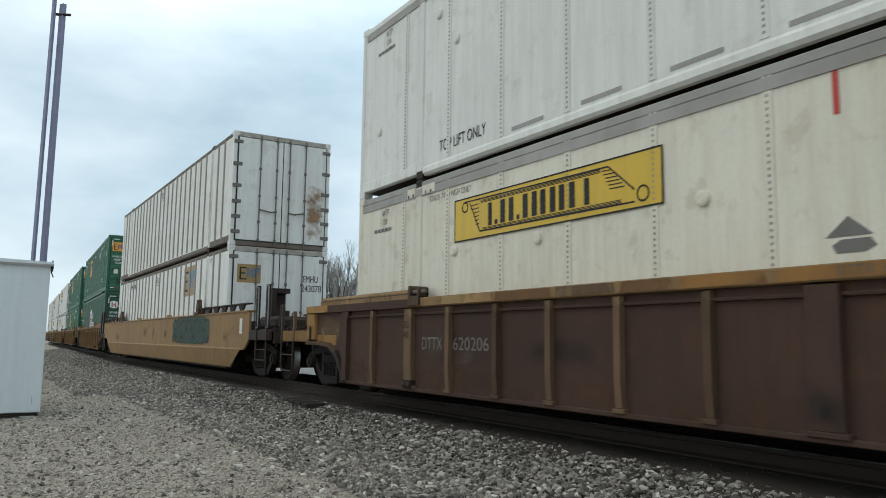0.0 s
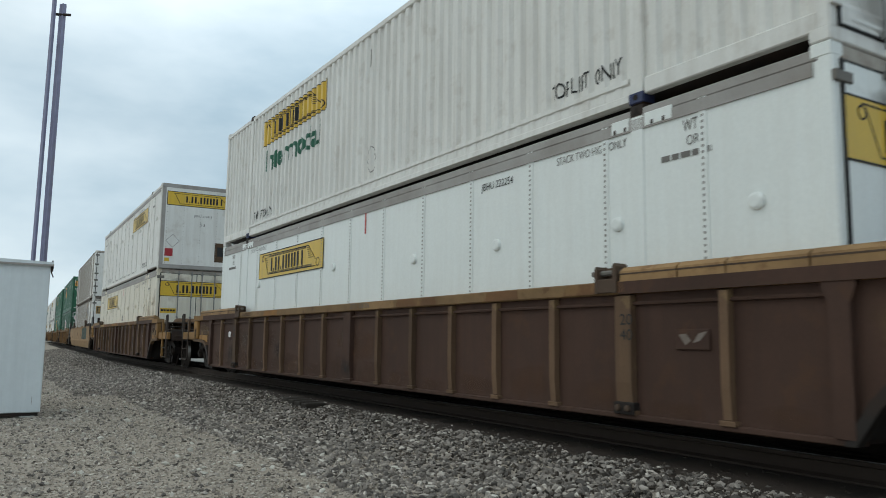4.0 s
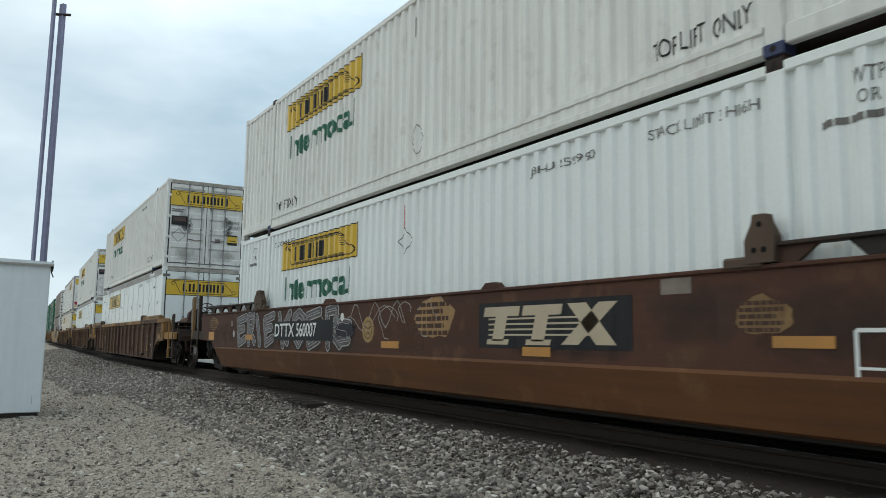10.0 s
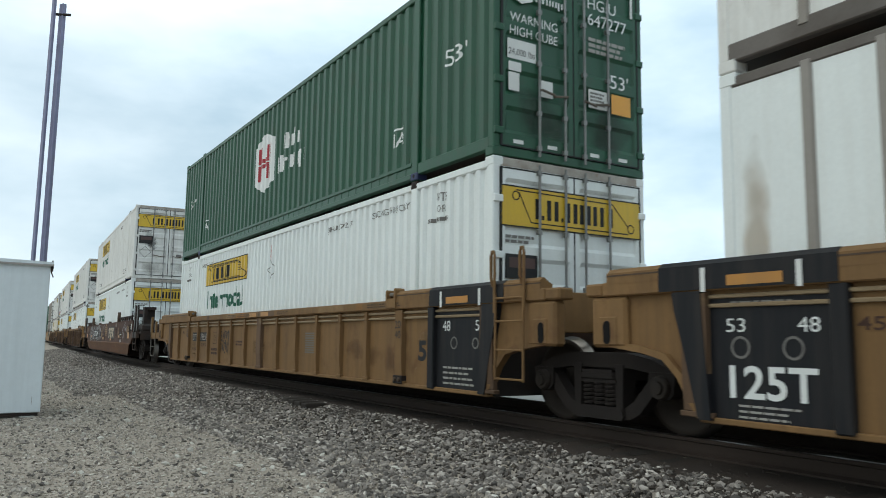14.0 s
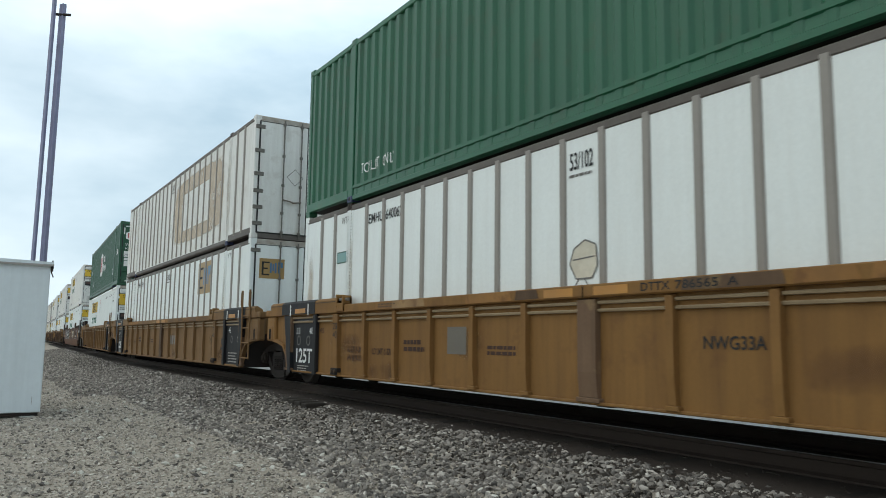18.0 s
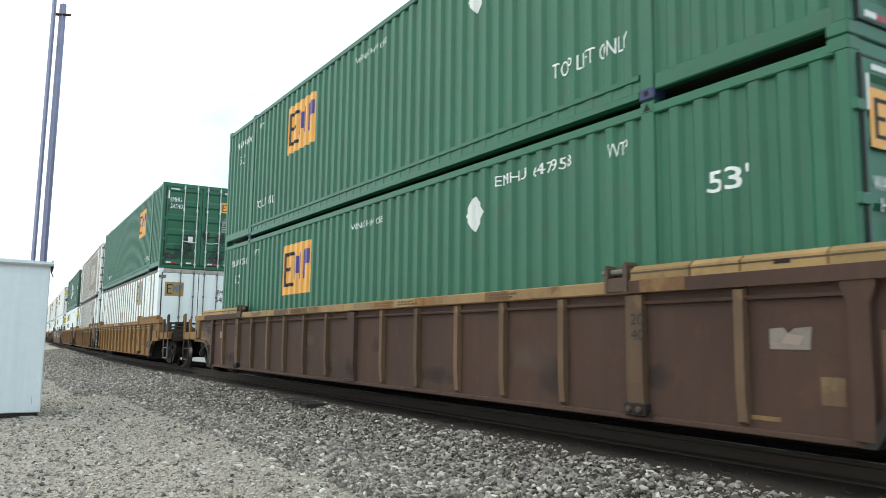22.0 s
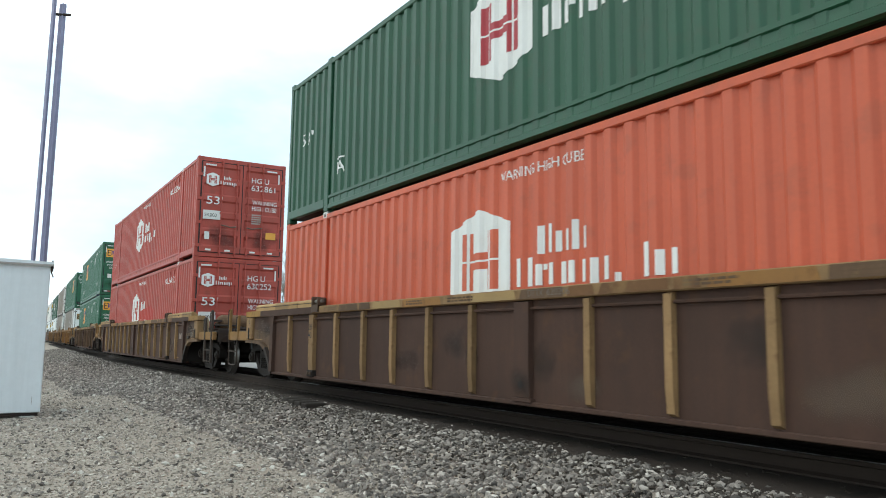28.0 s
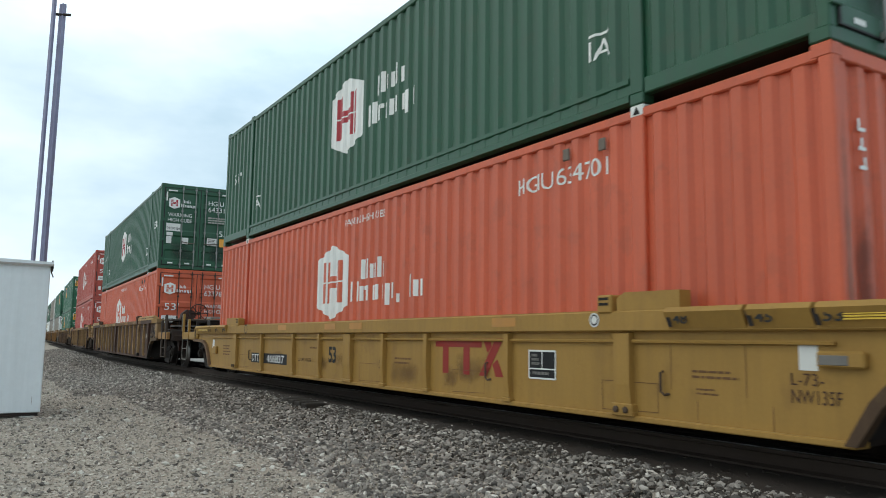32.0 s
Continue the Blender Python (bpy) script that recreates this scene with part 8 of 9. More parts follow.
# loose stones
def rocks(name, count, place, size, mat, label, seed, tall=0.7, chip=False):
    """A scatter of angular stones, joined."""
    rng = np.random.default_rng(seed)
    phi = (1 + 5 ** 0.5) / 2
    ico = np.array([(-1, phi, 0), (1, phi, 0), (-1, -phi, 0), (1, -phi, 0), (0, -1, phi), (0, 1, phi), (0, -1, -phi), (0, 1, -phi), (phi, 0, -1), (phi, 0, 1), (-phi, 0, -1), (-phi, 0, 1)]) / 1.9
    tri = np.array([(0, 11, 5), (0, 5, 1), (0, 1, 7), (0, 7, 10), (0, 10, 11), (1, 5, 9), (5, 11, 4), (11, 10, 2), (10, 7, 6), (7, 1, 8), (3, 9, 4), (3, 4, 2), (3, 2, 6), (3, 6, 8), (3, 8, 9), (4, 9, 5), (2, 4, 11), (6, 2, 10), (8, 6, 7), (9, 8, 1)])
    if chip:
        ico = np.array([(1, 0, 0), (-1, 0, 0), (0, 1, 0), (0, -1, 0), (0, 0, 1), (0, 0, -1)]) * 1.05
        tri = np.array([(0, 2, 4), (2, 1, 4), (1, 3, 4), (3, 0, 4), (2, 0, 5), (1, 2, 5), (3, 1, 5), (0, 3, 5)])
    nv, nf = len(ico), len(tri)
    pos = place(rng, count)
    n = len(pos)
    kinds = ico[None] * rng.uniform(0.6, 1.35, (24, nv, 1)) * rng.uniform(0.45, 1.3, (24, 1, 3))
    v = kinds[rng.integers(0, 24, n)]
    ang = rng.uniform(0, 2 * np.pi, n)
    tilt = rng.uniform(-0.6, 0.6, n)
    ca, sa, ct, st_ = np.cos(ang), np.sin(ang), np.cos(tilt), np.sin(tilt)
    s = rng.uniform(size[0], size[1], n) * rng.choice([0.7, 1.0, 1.0, 1.35], n)
    x, y, z = v[..., 0], v[..., 1], v[..., 2] * tall
    y, z = y * ct[:, None] - z * st_[:, None], y * st_[:, None] + z * ct[:, None]
    x, y = x * ca[:, None] - y * sa[:, None], x * sa[:, None] + y * ca[:, None]
    co = np.stack([x, y, z], -1) * s[:, None, None] * 0.5
    gz = np.array([ground_z(a, b) for a, b in pos])
    co[..., 0] += pos[:, 0, None]
    co[..., 1] += pos[:, 1, None]
    co[..., 2] += (gz + s * 0.16)[:, None]
    faces = (tri[None] + (np.arange(n) * nv)[:, None, None]).reshape(-1)
    me = bpy.data.meshes.new(name)
    me.vertices.add(n * nv)
    me.vertices.foreach_set("co", co.reshape(-1).astype(np.float32))
    me.loops.add(len(faces))
    me.loops.foreach_set("vertex_index", faces.astype(np.int32))
    me.polygons.add(n * nf)
    me.polygons.foreach_set("loop_start", np.arange(0, n * nf * 3, 3, dtype=np.int32))
    me.polygons.foreach_set("use_smooth", np.zeros(n * nf, dtype=bool))
    me.update(calc_edges=True)
    me.materials.append(mat)
    ob = tagged(new(name, me), label, "gravel", kind="stuff")
    return ob


def strip(d0, d1, y0, y1, power):
    """Places beside the line between two distances from its middle, denser near the eye."""
    def place(rng, n):
        u = rng.uniform(0, 1, n) ** power
        y = y0 + (y1 - y0) * u
        x = np.array([line_x(v) for v in y]) + rng.uniform(d0, d1, n)
        return np.stack([x, y], -1)
    return place


rocks("ballast_stones", 36000, strip(-3.9, -1.42, 1.6, 30, 1.7), (0.028, 0.066), ballast_stone, "grey crushed ballast stones beside the track", 3)
rocks("ballast_stones", 30000, strip(-4.6, -1.42, 18, 75, 1.4), (0.035, 0.085), ballast_stone, "grey crushed ballast stones along the far track", 4, chip=True)
# two dark strips: oily ballast plus the train's shade, put in the stone colour
rocks("ballast_stones", 14000, strip(-2.0, -0.8, 1.6, 40, 1.6), (0.03, 0.065), oily_shaded_stone, "oily ballast between the tie ends, darkened for the train's shade", 5, chip=True)
rocks("ballast_stones", 9000, strip(-2.9, -1.7, 1.6, 45, 1.6), (0.03, 0.062), oily_shaded_stone, "oily ballast on the shoulder, darkened for the train's shade", 6, chip=True)
rocks("ballast_stones", 9000, strip(-3.9, -1.42, -9, 1.7, 1.0), (0.03, 0.068), ballast_stone, "grey crushed ballast stones behind the eye", 13, chip=True)
rocks("lot_gravel", 14000, strip(-9.5, -3.1, -6, 2.5, 1.0), (0.016, 0.04), fine_stone, "fine grey gravel of the near lot", 14, chip=True)
rocks("lot_gravel", 95000, strip(-7.6, -3.1, 2.4, 27, 1.75), (0.012, 0.036), fine_stone, "fine grey gravel of the lot", 8, chip=True)
rocks("scattered_stones", 5000, strip(-7.4, -3.2, 3, 26, 1.5), (0.03, 0.06), ballast_stone, "single ballast stones strewn over the lot", 9, chip=True)
rocks("scattered_stones", 180, strip(-6.0, -3.0, 2.4, 20, 1.5), (0.04, 0.075), pale_stone, "single pale stones strewn over the lot", 10)


# ---------------------------------------------------------------- the track
def rail_profile():
    return [(-0.07, -0.172), (0.07, -0.172), (0.07, -0.155), (0.012, -0.135), (0.012, -0.045), (0.036, -0.034), (0.036, -0.006), (0.028, 0.0), (-0.028, 0.0), (-0.036, -0.006), (-0.036, -0.034), (-0.012, -0.045), (-0.012, -0.135), (-0.07, -0.155)]


track = thing("railway_track", "worn railway track with rusty rails on dark ties", "track", kind="structure")
rail_ys = [-60, -20] + [2.5 * k for k in range(-4, 60)]
for s in (-1, 1):
    bm = bmesh.new()
    prof = rail_profile()
    rings_ = [[bm.verts.new((line_x(y) + s * 0.7535 + a, y, b)) for a, b in prof] for y in rail_ys]
    for q, r in zip(rings_, rings_[1:]):
        for k in range(len(prof)):
            j = (k + 1) % len(prof)
            f = bm.faces.new((q[k], q[j], r[j], r[k]))
            f.material_index = 1 if k in (7,) else 0
    bmesh.ops.recalc_face_normals(bm, faces=bm.faces[:])
    rail = part("rail", bm, rail_side, track, "rusty rail with a bright worn head")
    rail.data.materials.append(tread_steel)
rnd = random.Random(2)
for k in range(150):
    y = -8 + 0.54 * k
    part("tie", stored(("tie",), lambda: box(-1.30, 1.30, -0.115, 0.115, -0.36, -0.176, 0.012)), tie_wood, track, at=line_pose(y) @ pose(rnd.uniform(-0.06, 0.06), 0, 0, 0, 0, rnd.uniform(-1, 1)))
old_ties = [(4.98 - 0.05 * k, 13.05 - 0.42 * k) for k in range(4)]
for x, y in old_ties:
    t_ = tagged(new("timber_stub", stored(("timber_stub",), lambda: box(-0.18, 0.18, -0.10, 0.10, -0.12, 0.10, 0.015))), "short dark timber stub in the ballast", "timber", "timber stubs")
    if not t_.data.materials:
        t_.data.materials.append(tie_wood)
    t_.matrix_basis = pose(x, y, -0.24, 0, 0, 4)

# ---------------------------------------------------------------- signal hut and masts beside it
hut_paint = material("white_hut_enamel", (0.74, 0.80, 0.83), 0.45, dirt=(0.55, 0.60, 0.62), dirt_amount=0.4, streak=True, vary=0.05, grain=8, bump=0.0)
mast_paint = material("grey_violet_galvanised_mast", (0.27, 0.27, 0.40), 0.5, 0.1, dirt=(0.15, 0.16, 0.22), dirt_amount=0.6, vary=0.2, grain=12, big=2.0)
concrete = material("pale_concrete_block", (0.48, 0.47, 0.44), 0.9, vary=0.15, grain=30, bump=0.4)
hut = thing("signal_hut", "white enamelled steel signal hut on concrete blocks", "hut")
HUT_AT = pose(1.04, 13.36, -0.385, 0, 0, 0)
part("wall", box(-2.0, 0.0, 0.0, 1.7, 0.10, 2.35, 0.012), hut_paint, hut)
part("base_frame", box(-1.97, -0.03, 0.03, 1.67, 0.045, 0.10), steel_dark, hut)
part("roof", prism([(-2.05, 2.45), (-2.05, 2.37), (0.035, 2.345), (0.035, 2.395)], -0.05, 1.75, "y"), hut_paint, hut, "white sheet roof with a small overhang")
part("drip_edge", box(-2.05, 0.04, -0.056, -0.05, 2.33, 2.36), grey_rail, hut)
for x in (-0.28, -1.85):
    part("block", box(x, x + 0.22, 0.02, 0.4, -0.02, 0.05, 0.01), concrete, hut, "pale concrete block")
    part("block", box(x, x + 0.22, 1.3, 1.68, -0.02, 0.05, 0.01), concrete, hut, "pale concrete block")
part("latch", boxes((0.0, 0.035, -0.03, 0.0, 2.25, 2.33)), steel_dark, hut)
part("cable", tube([(0.02, -0.03, 2.42), (0.03, -0.035, 2.30), (0.01, -0.03, 2.24), (0.04, -0.03, 2.16)], 0.010, 5), steel_dark, hut, "loose dark cable end at the roof corner")
part("scratch", box(-0.13, -0.125, -0.003, 0.0, 0.22, 0.34), grey_rail, hut)
hut.matrix_basis = HUT_AT


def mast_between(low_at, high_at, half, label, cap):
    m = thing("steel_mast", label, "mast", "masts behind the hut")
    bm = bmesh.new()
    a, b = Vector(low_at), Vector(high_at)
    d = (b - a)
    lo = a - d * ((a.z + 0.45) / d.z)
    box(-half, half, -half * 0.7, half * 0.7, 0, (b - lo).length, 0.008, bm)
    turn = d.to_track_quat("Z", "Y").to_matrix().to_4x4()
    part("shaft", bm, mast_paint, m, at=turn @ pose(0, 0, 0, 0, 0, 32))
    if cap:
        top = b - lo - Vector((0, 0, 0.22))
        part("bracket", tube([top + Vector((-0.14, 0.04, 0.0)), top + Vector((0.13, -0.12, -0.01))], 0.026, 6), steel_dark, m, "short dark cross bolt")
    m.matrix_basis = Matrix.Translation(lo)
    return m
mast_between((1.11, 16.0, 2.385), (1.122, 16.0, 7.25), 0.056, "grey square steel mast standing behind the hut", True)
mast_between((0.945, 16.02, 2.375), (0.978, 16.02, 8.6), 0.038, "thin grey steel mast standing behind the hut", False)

# ---------------------------------------------------------------- beyond the line
bark = material("grey_winter_bark", (0.16, 0.135, 0.115), 0.9, dirt=(0.07, 0.058, 0.05), dirt_amount=0.6, grain=18, bump=0.5, random_value=0.2)
twig_bark = material("pale_twig_bark", (0.32, 0.285, 0.25), 0.9, grain=10, bump=0.0, random_value=0.2)


def bare_tree(x, y, height, seed, stems=1, spread=0.55, label="leafless winter tree with a fine crown", depth=5, trunk=0.013, thin=0.012):
    """A tapered trunk that forks again and again into bare twigs."""
    rnd = random.Random(seed)
    tree = thing("bare_tree", label, "tree", "leafless trees beyond the line")
    limbs, twigs = bmesh.new(), bmesh.new()

    def grow(p, d, length, r, level):
        bm = limbs if level < 3 else twigs
        pts, q = [p.copy()], p.copy()
        steps = 3 if level < 4 else 2
        dd = d.copy()
        for _ in range(steps):
            dd = (dd + Vector((rnd.gauss(0, 0.13), rnd.gauss(0, 0.13), rnd.gauss(0.04, 0.09)))).normalized()
            q = q + dd * (length / steps)
            pts.append(q.copy())
        r = max(r, thin)
        tube(pts, r, 6 if level < 2 else (4 if level < 4 else 3), bm, end_radius=max(r * 0.6, thin * 0.7))
        if level >= depth:
            return
        n = rnd.choice((2, 3, 3)) if level < 3 else rnd.choice((3, 4))
        for k in range(n):
            a = rnd.uniform(0, 2 * math.pi)
            side = dd.cross(Vector((math.cos(a), math.sin(a), 0.3))).normalized()
            nd = (dd + side * rnd.uniform(spread * 0.6, spread * 1.4)).normalized()
            nd = (nd + Vector((0, 0, 0.13))).normalized()
            i = rnd.choice((-1, -1, -2)) if level else -1
            grow(pts[i], nd, length * rnd.uniform(0.62, 0.86), r * rnd.uniform(0.5, 0.68), level + 1)

    for k in range(stems):
        off = Vector((rnd.uniform(-0.05, 0.05), rnd.uniform(-0.05, 0.05), 0)) * height * (stems > 1)
        d = Vector((rnd.gauss(0, 0.08 * stems), rnd.gauss(0, 0.08 * stems), 1)).normalized()
        grow(off, d, height * rnd.uniform(0.20, 0.28), height * trunk, 0)
    tip = max(v.co.z for v in twigs.verts)
    for bm in (limbs, twigs):
        bmesh.ops.scale(bm, vec=(1, 1, height / tip), verts=bm.verts)
    part("trunk", limbs, bark, tree)
    part("crown", twigs, twig_bark, tree, "crown of fine bare twigs")
    tree.matrix_basis = pose(x, y, -0.35)
    return tree


bare_tree(33.6, 52.0, 12.0, 11, 2, 0.62, depth=6, trunk=0.017, thin=0.009)
bare_tree(35.6, 50.6, 10.8, 17, 2, 0.6, depth=6, trunk=0.017, thin=0.009)
bare_tree(37.4, 50.4, 9.6, 21, 2, 0.6, depth=6, trunk=0.016, thin=0.009)
for i, (x, y, h) in enumerate(((30.4, 54.6, 7.6), (31.3, 54.0, 8.6), (29.3, 55.0, 6.6), (32.1, 53.6, 8.2))):
    bare_tree(x, y, h, 70 + i, 6, 0.36, "dense thicket of leafless shrubs", depth=5, trunk=0.008, thin=0.014)
bare_tree(65.0, 72.1, 11.2, 14, 1, 0.72, depth=6, trunk=0.018, thin=0.012)
for i, (x, y, h) in enumerate(((43.0, 101.5, 14.4), (45.2, 100.4, 15.2), (48.6, 99.6, 14.0), (46.9, 103.0, 14.6), (54.0, 104.0, 13.5), (58.5, 103.5, 13.5), (63.0, 102.0, 12.5), (41.2, 103.0, 14.0), (39.0, 104.0, 12.5), (36.5, 106.0, 10.5))):
    bare_tree(x, y, h, 30 + i, 3, 0.5, depth=5, thin=0.018)
bare_tree(99.0, 79.5, 11.6, 51, 3, 0.55, depth=5, thin=0.02)
bare_tree(102.6, 77.0, 10.6, 52, 3, 0.55, depth=5, thin=0.02)
bare_tree(81.5, 55.3, 13.5, 53, 2, 0.5, depth=5, thin=0.016)
bare_tree(84.4, 54.6, 11.5, 54, 2, 0.5, depth=5, thin=0.016)
bare_tree(101.0, 52.0, 12.0, 55, 3, 0.5, depth=4, thin=0.02)

# utility pole and its cables
pole_wood = material("weathered_pole_wood", (0.24, 0.215, 0.19), 0.9, dirt=(0.09, 0.08, 0.07), dirt_amount=0.5, grain=10, streak=True)
pole = thing("utility_pole", "weathered leaning wooden utility pole with one top pin", "pole")
part("shaft", tube([(0.32, -0.3, 0), (0, 0, 11.6)], 0.16, 10, end_radius=0.105), pole_wood, pole)
part("insulator_pin", tube([(0, 0, 11.55), (-0.02, 0, 11.95)], 0.05, 8), steel_dark, pole)
part("bracket", box(-0.2, 0.22, -0.1, 0.1, 9.3, 9.5, 0.02), steel_dark, pole)
pole.matrix_basis = pose(43.1, 45.48, -0.35)
for k, (z, sag) in enumerate(((5.95, 0.35), (5.55, 0.3))):
    pts = [(43.1 + 52 * u, 45.5 - 46 * u, z - 0.35 - 4 * sag * u * (1 - u) + 0.6 * u) for u in [i / 14 for i in range(15)]]
    cab = tagged(new("overhead_cable", to_mesh("overhead_cable", tube(pts, 0.018, 5))), "thin sagging overhead cable", "cable", "overhead cables")
    cab.data.materials.append(steel_dark)

# buildings across the lot
sheet_metal = material("pale_grey_sheet_metal", (0.46, 0.48, 0.46), 0.5, 0.2, dirt=(0.33, 0.34, 0.33), dirt_amount=0.5, streak=True, grain=8, vary=0.1)
roof_white = material("white_roof_sheet", (0.72, 0.73, 0.73), 0.5, dirt=(0.55, 0.55, 0.54), dirt_amount=0.4, grain=8)
dark_glass = material("dark_window_glass", (0.03, 0.035, 0.04), 0.1, grain=5, bump=0.0)
tank = thing("farm_shed", "pale grey sheet-metal shed with a rounded roof edge", "shed")
part("wall", prism([(-3.3, 0), (3.3, 0), (3.3, 7.3), (2.9, 7.75), (-2.7, 7.75), (-3.3, 7.1)], -6, 6, "y"), sheet_metal, tank)
part("roof", box(-3.4, 3.4, -6.1, 6.1, 7.75, 7.9), sheet_metal, tank)
part("round_vent", tube([(1.9, -6.0, 6.5), (1.9, -6.15, 6.5)], 0.75, 20), dark_glass, tank, "round dark vent")
for x in (-2.2, -1.1, 0.0, 1.1, 2.2):
    part("seam", box(x - 0.03, x + 0.03, -6.04, -6.0, 0, 7.5), grey_rail, tank)
tank.matrix_basis = pose(74.5, 46.0, -0.35, 0, 0, -58)
for i, (x, y, w, h, rz, lab) in enumerate(((52.0, 60.6, 5.2, 5.0, -42, "low white house with a shallow roof"), (56.5, 57.5, 4.2, 4.6, -42, "low grey outbuilding with a white roof"), (61.5, 54.0, 4.0, 4.3, -42, "low grey outbuilding with a white roof"))):
    hs = thing("house", lab, "house", "low houses beyond the line")
    part("wall", box(-w / 2, w / 2, -2.5, 2.5, 0, h - 0.6), sheet_metal if i else roof_white, hs)
    part("roof", prism([(-w / 2 - 0.25, h - 0.6), (w / 2 + 0.25, h - 0.6), (w / 2 - 0.6, h + 0.35), (-w / 2 + 0.6, h + 0.35)], -2.8, 2.8, "y"), roof_white, hs)
    for k in range(3):
        win = part("window", box(-w / 2 + 0.7 + k * 1.4, -w / 2 + 1.5 + k * 1.4, -2.54, -2.5, h - 1.9, h - 1.0), roof_white, hs)
        part("pane", box(-w / 2 + 0.78 + k * 1.4, -w / 2 + 1.42 + k * 1.4, -2.56, -2.54, h - 1.82, h - 1.08), dark_glass, win)
    part("chimney", box(w / 4, w / 4 + 0.4, -0.2, 0.2, h + 0.2, h + 0.9, 0.02), grey_rail, hs)
    hs.matrix_basis = pose(x, y, -0.35, 0, 0, rz)

# ---------------------------------------------------------------- the train, head to tail
LOW, HIGH = 0.27, 3.17
TRAIN = []


def couple(tail_y, car, low, high, slack=0.0):
    """A wagon with its lower and upper container; tail_y is where their doors stand at the start; slack sets the wagon back."""
    blue = "red" not in low["label"]
    for s_ in (-1, 1):
        for e in (-1, 1):
            if tail_y > 15:
                continue
            if blue:
                lock = part("stacking_lock", stored(("stacking_lock",), lambda: box(-0.088, 0.088, -0.095, 0.095, -0.035, 0.085, 0.014)), lock_blue, high, "blue cast stacking lock", pose(s_ * (HW - 0.077), e * POST_Y, 0.04))
                if s_ < 0:
                    part("lock_hole", stored(("lock_hole",), lambda: prism([(0.03 * math.cos(a * math.pi / 5), 0.03 + 0.03 * math.sin(a * math.pi / 5)) for a in range(10)], -0.0905, 0.0905, "x")), bogie_iron, lock)
            if s_ < 0:
                part("casting_hole", stored(("casting_hole",), lambda: prism([(-0.045, -0.035), (0.045, -0.035), (0.0, 0.04)], -0.084, 0.084, "x")), bogie_iron, low, at=pose(s_ * (HW - 0.077), e * POST_Y, CH - 0.06))
    TRAIN.append((tail_y + HL, slack, car, low, high))


def plain_white(seed):
    c, near, leaves = wavy_container("white corrugated container with a yellow sign, riding in a well wagon", white_paint, "JBHU 2%05d" % (48213 + seed * 731))
    wavy_doors(leaves, "%06d" % (241000 + seed * 911))
    return c


# far ahead
couple(126.0, brown_wagon("620206", seed=31), plain_white(1), plain_white(2))
couple(104.5, brown_wagon("620206", seed=32), plain_white(3), plain_white(4))
couple(82.8, ochre_wagon(("joint", "bogie"), seed=33, tail="joint_bogie"), plate_container("white plate container with a yellow sign", white_paint, "JBHU 220514", 5.28)[0], plain_white(6))
couple(62.6, ochre_wagon(("joint", "joint"), seed=34, tail="joint_bogie"), amber_sign_container("green corrugated container with an amber sign", "647102", 3.88, False)[0], amber_sign_container("green corrugated container with an amber sign on top of the stack", "648231", 3.88, True)[0])
couple(42.0, ochre_wagon(("bogie", "joint"), seed=35, tail=True), badge_container("dark green corrugated container with a pale badge", dark_green_paint, "641077", red_ink)[0], amber_sign_container("green corrugated container with an amber sign on top of the stack", "244810", 3.88, True)[0])
c1 = stake_container("dirty white container with grey stakes and a bronze sign", white_paint, "243078", dark=True)
c2 = stake_container("dirty white container with grey stakes, rust on one door", white_paint, "241119", sign=False, lower=False, dark=True)
end_film("rust_stain", [rect(0, 0, 0.62, 1.75)], 0.58, 0.12, rust_end, c2[2][1], -HL - 0.014, 0.003)
couple(18.752, smooth_wagon(car_dull, "", False), c1[0], c2[0])

# one by one past the eye
c1 = plate_container("weathered cream plate container with a yellow sign", cream_paint, "JBHU 221034", 5.13)
plate_doors(c1[2], "221034")
end_film("rust_stain", [rect(0, 0, 0.7, 1.5)], 0.2, 0.13, rust_end, c1[2][1], -HL - 0.014, 0.003)
side_film("placard", [[(0, 0.12), (0.18, 0.27), (0.36, 0.12)]], 0.01, 1.27, faded_ink, c1[1], -HW + 0.012, None, 0.004, "rubbed black diamond placard")
side_film("placard", [[(0.05, 0.06), (0.12, 0.1), (0.34, 0.1), (0.38, 0.04), (0.3, 0.0), (0.08, 0.0)]], 0.01, 1.27, faded_ink, c1[1], -HW + 0.012, None, 0.004)
for y, z, w, h in ((-6.3, 0.3, 0.9, 2.3), (-7.3, 0.2, 0.75, 2.4), (-5.9, 0.4, 0.5, 2.0), (-7.0, 0.15, 1.0, 0.9)):
    side_film("rust_streak", [rect(0, 0, w, h)], y, z, rust_wash, c1[1], -HW + 0.012, None, 0.003)
for y, z in ((3.4, 1.76),):
    part("vent_cap", STORE[("vent_cap",)], cream_paint, c1[1], at=pose(0, y, z))
c2 = plate_container("white plate container with a blank riveted end and a yellow sign", white_paint, "JBHU 219415", -1.84, True, doors=False)
blank = part("end_sheet", box(-HW + 0.13, HW - 0.13, -HL - 0.10, -HL - 0.085, 0.14, CH - 0.14, 0.004), white_paint, c2[0], "plain white riveted end sheet")
for x0, x1, z0, z1 in ((-HW + 0.02, HW - 0.02, CH - 0.15, CH - 0.01), (-HW + 0.02, HW - 0.02, 0.01, 0.15), (-HW + 0.02, -HW + 0.14, 0.15, CH - 0.15), (HW - 0.14, HW - 0.02, 0.15, CH - 0.15)):
    part("end_frame", box(x0, x1, -HL - 0.105, -HL - 0.002, z0, z1, 0.01), grey_rail, c2[0])
SHEET = -HL - 0.10
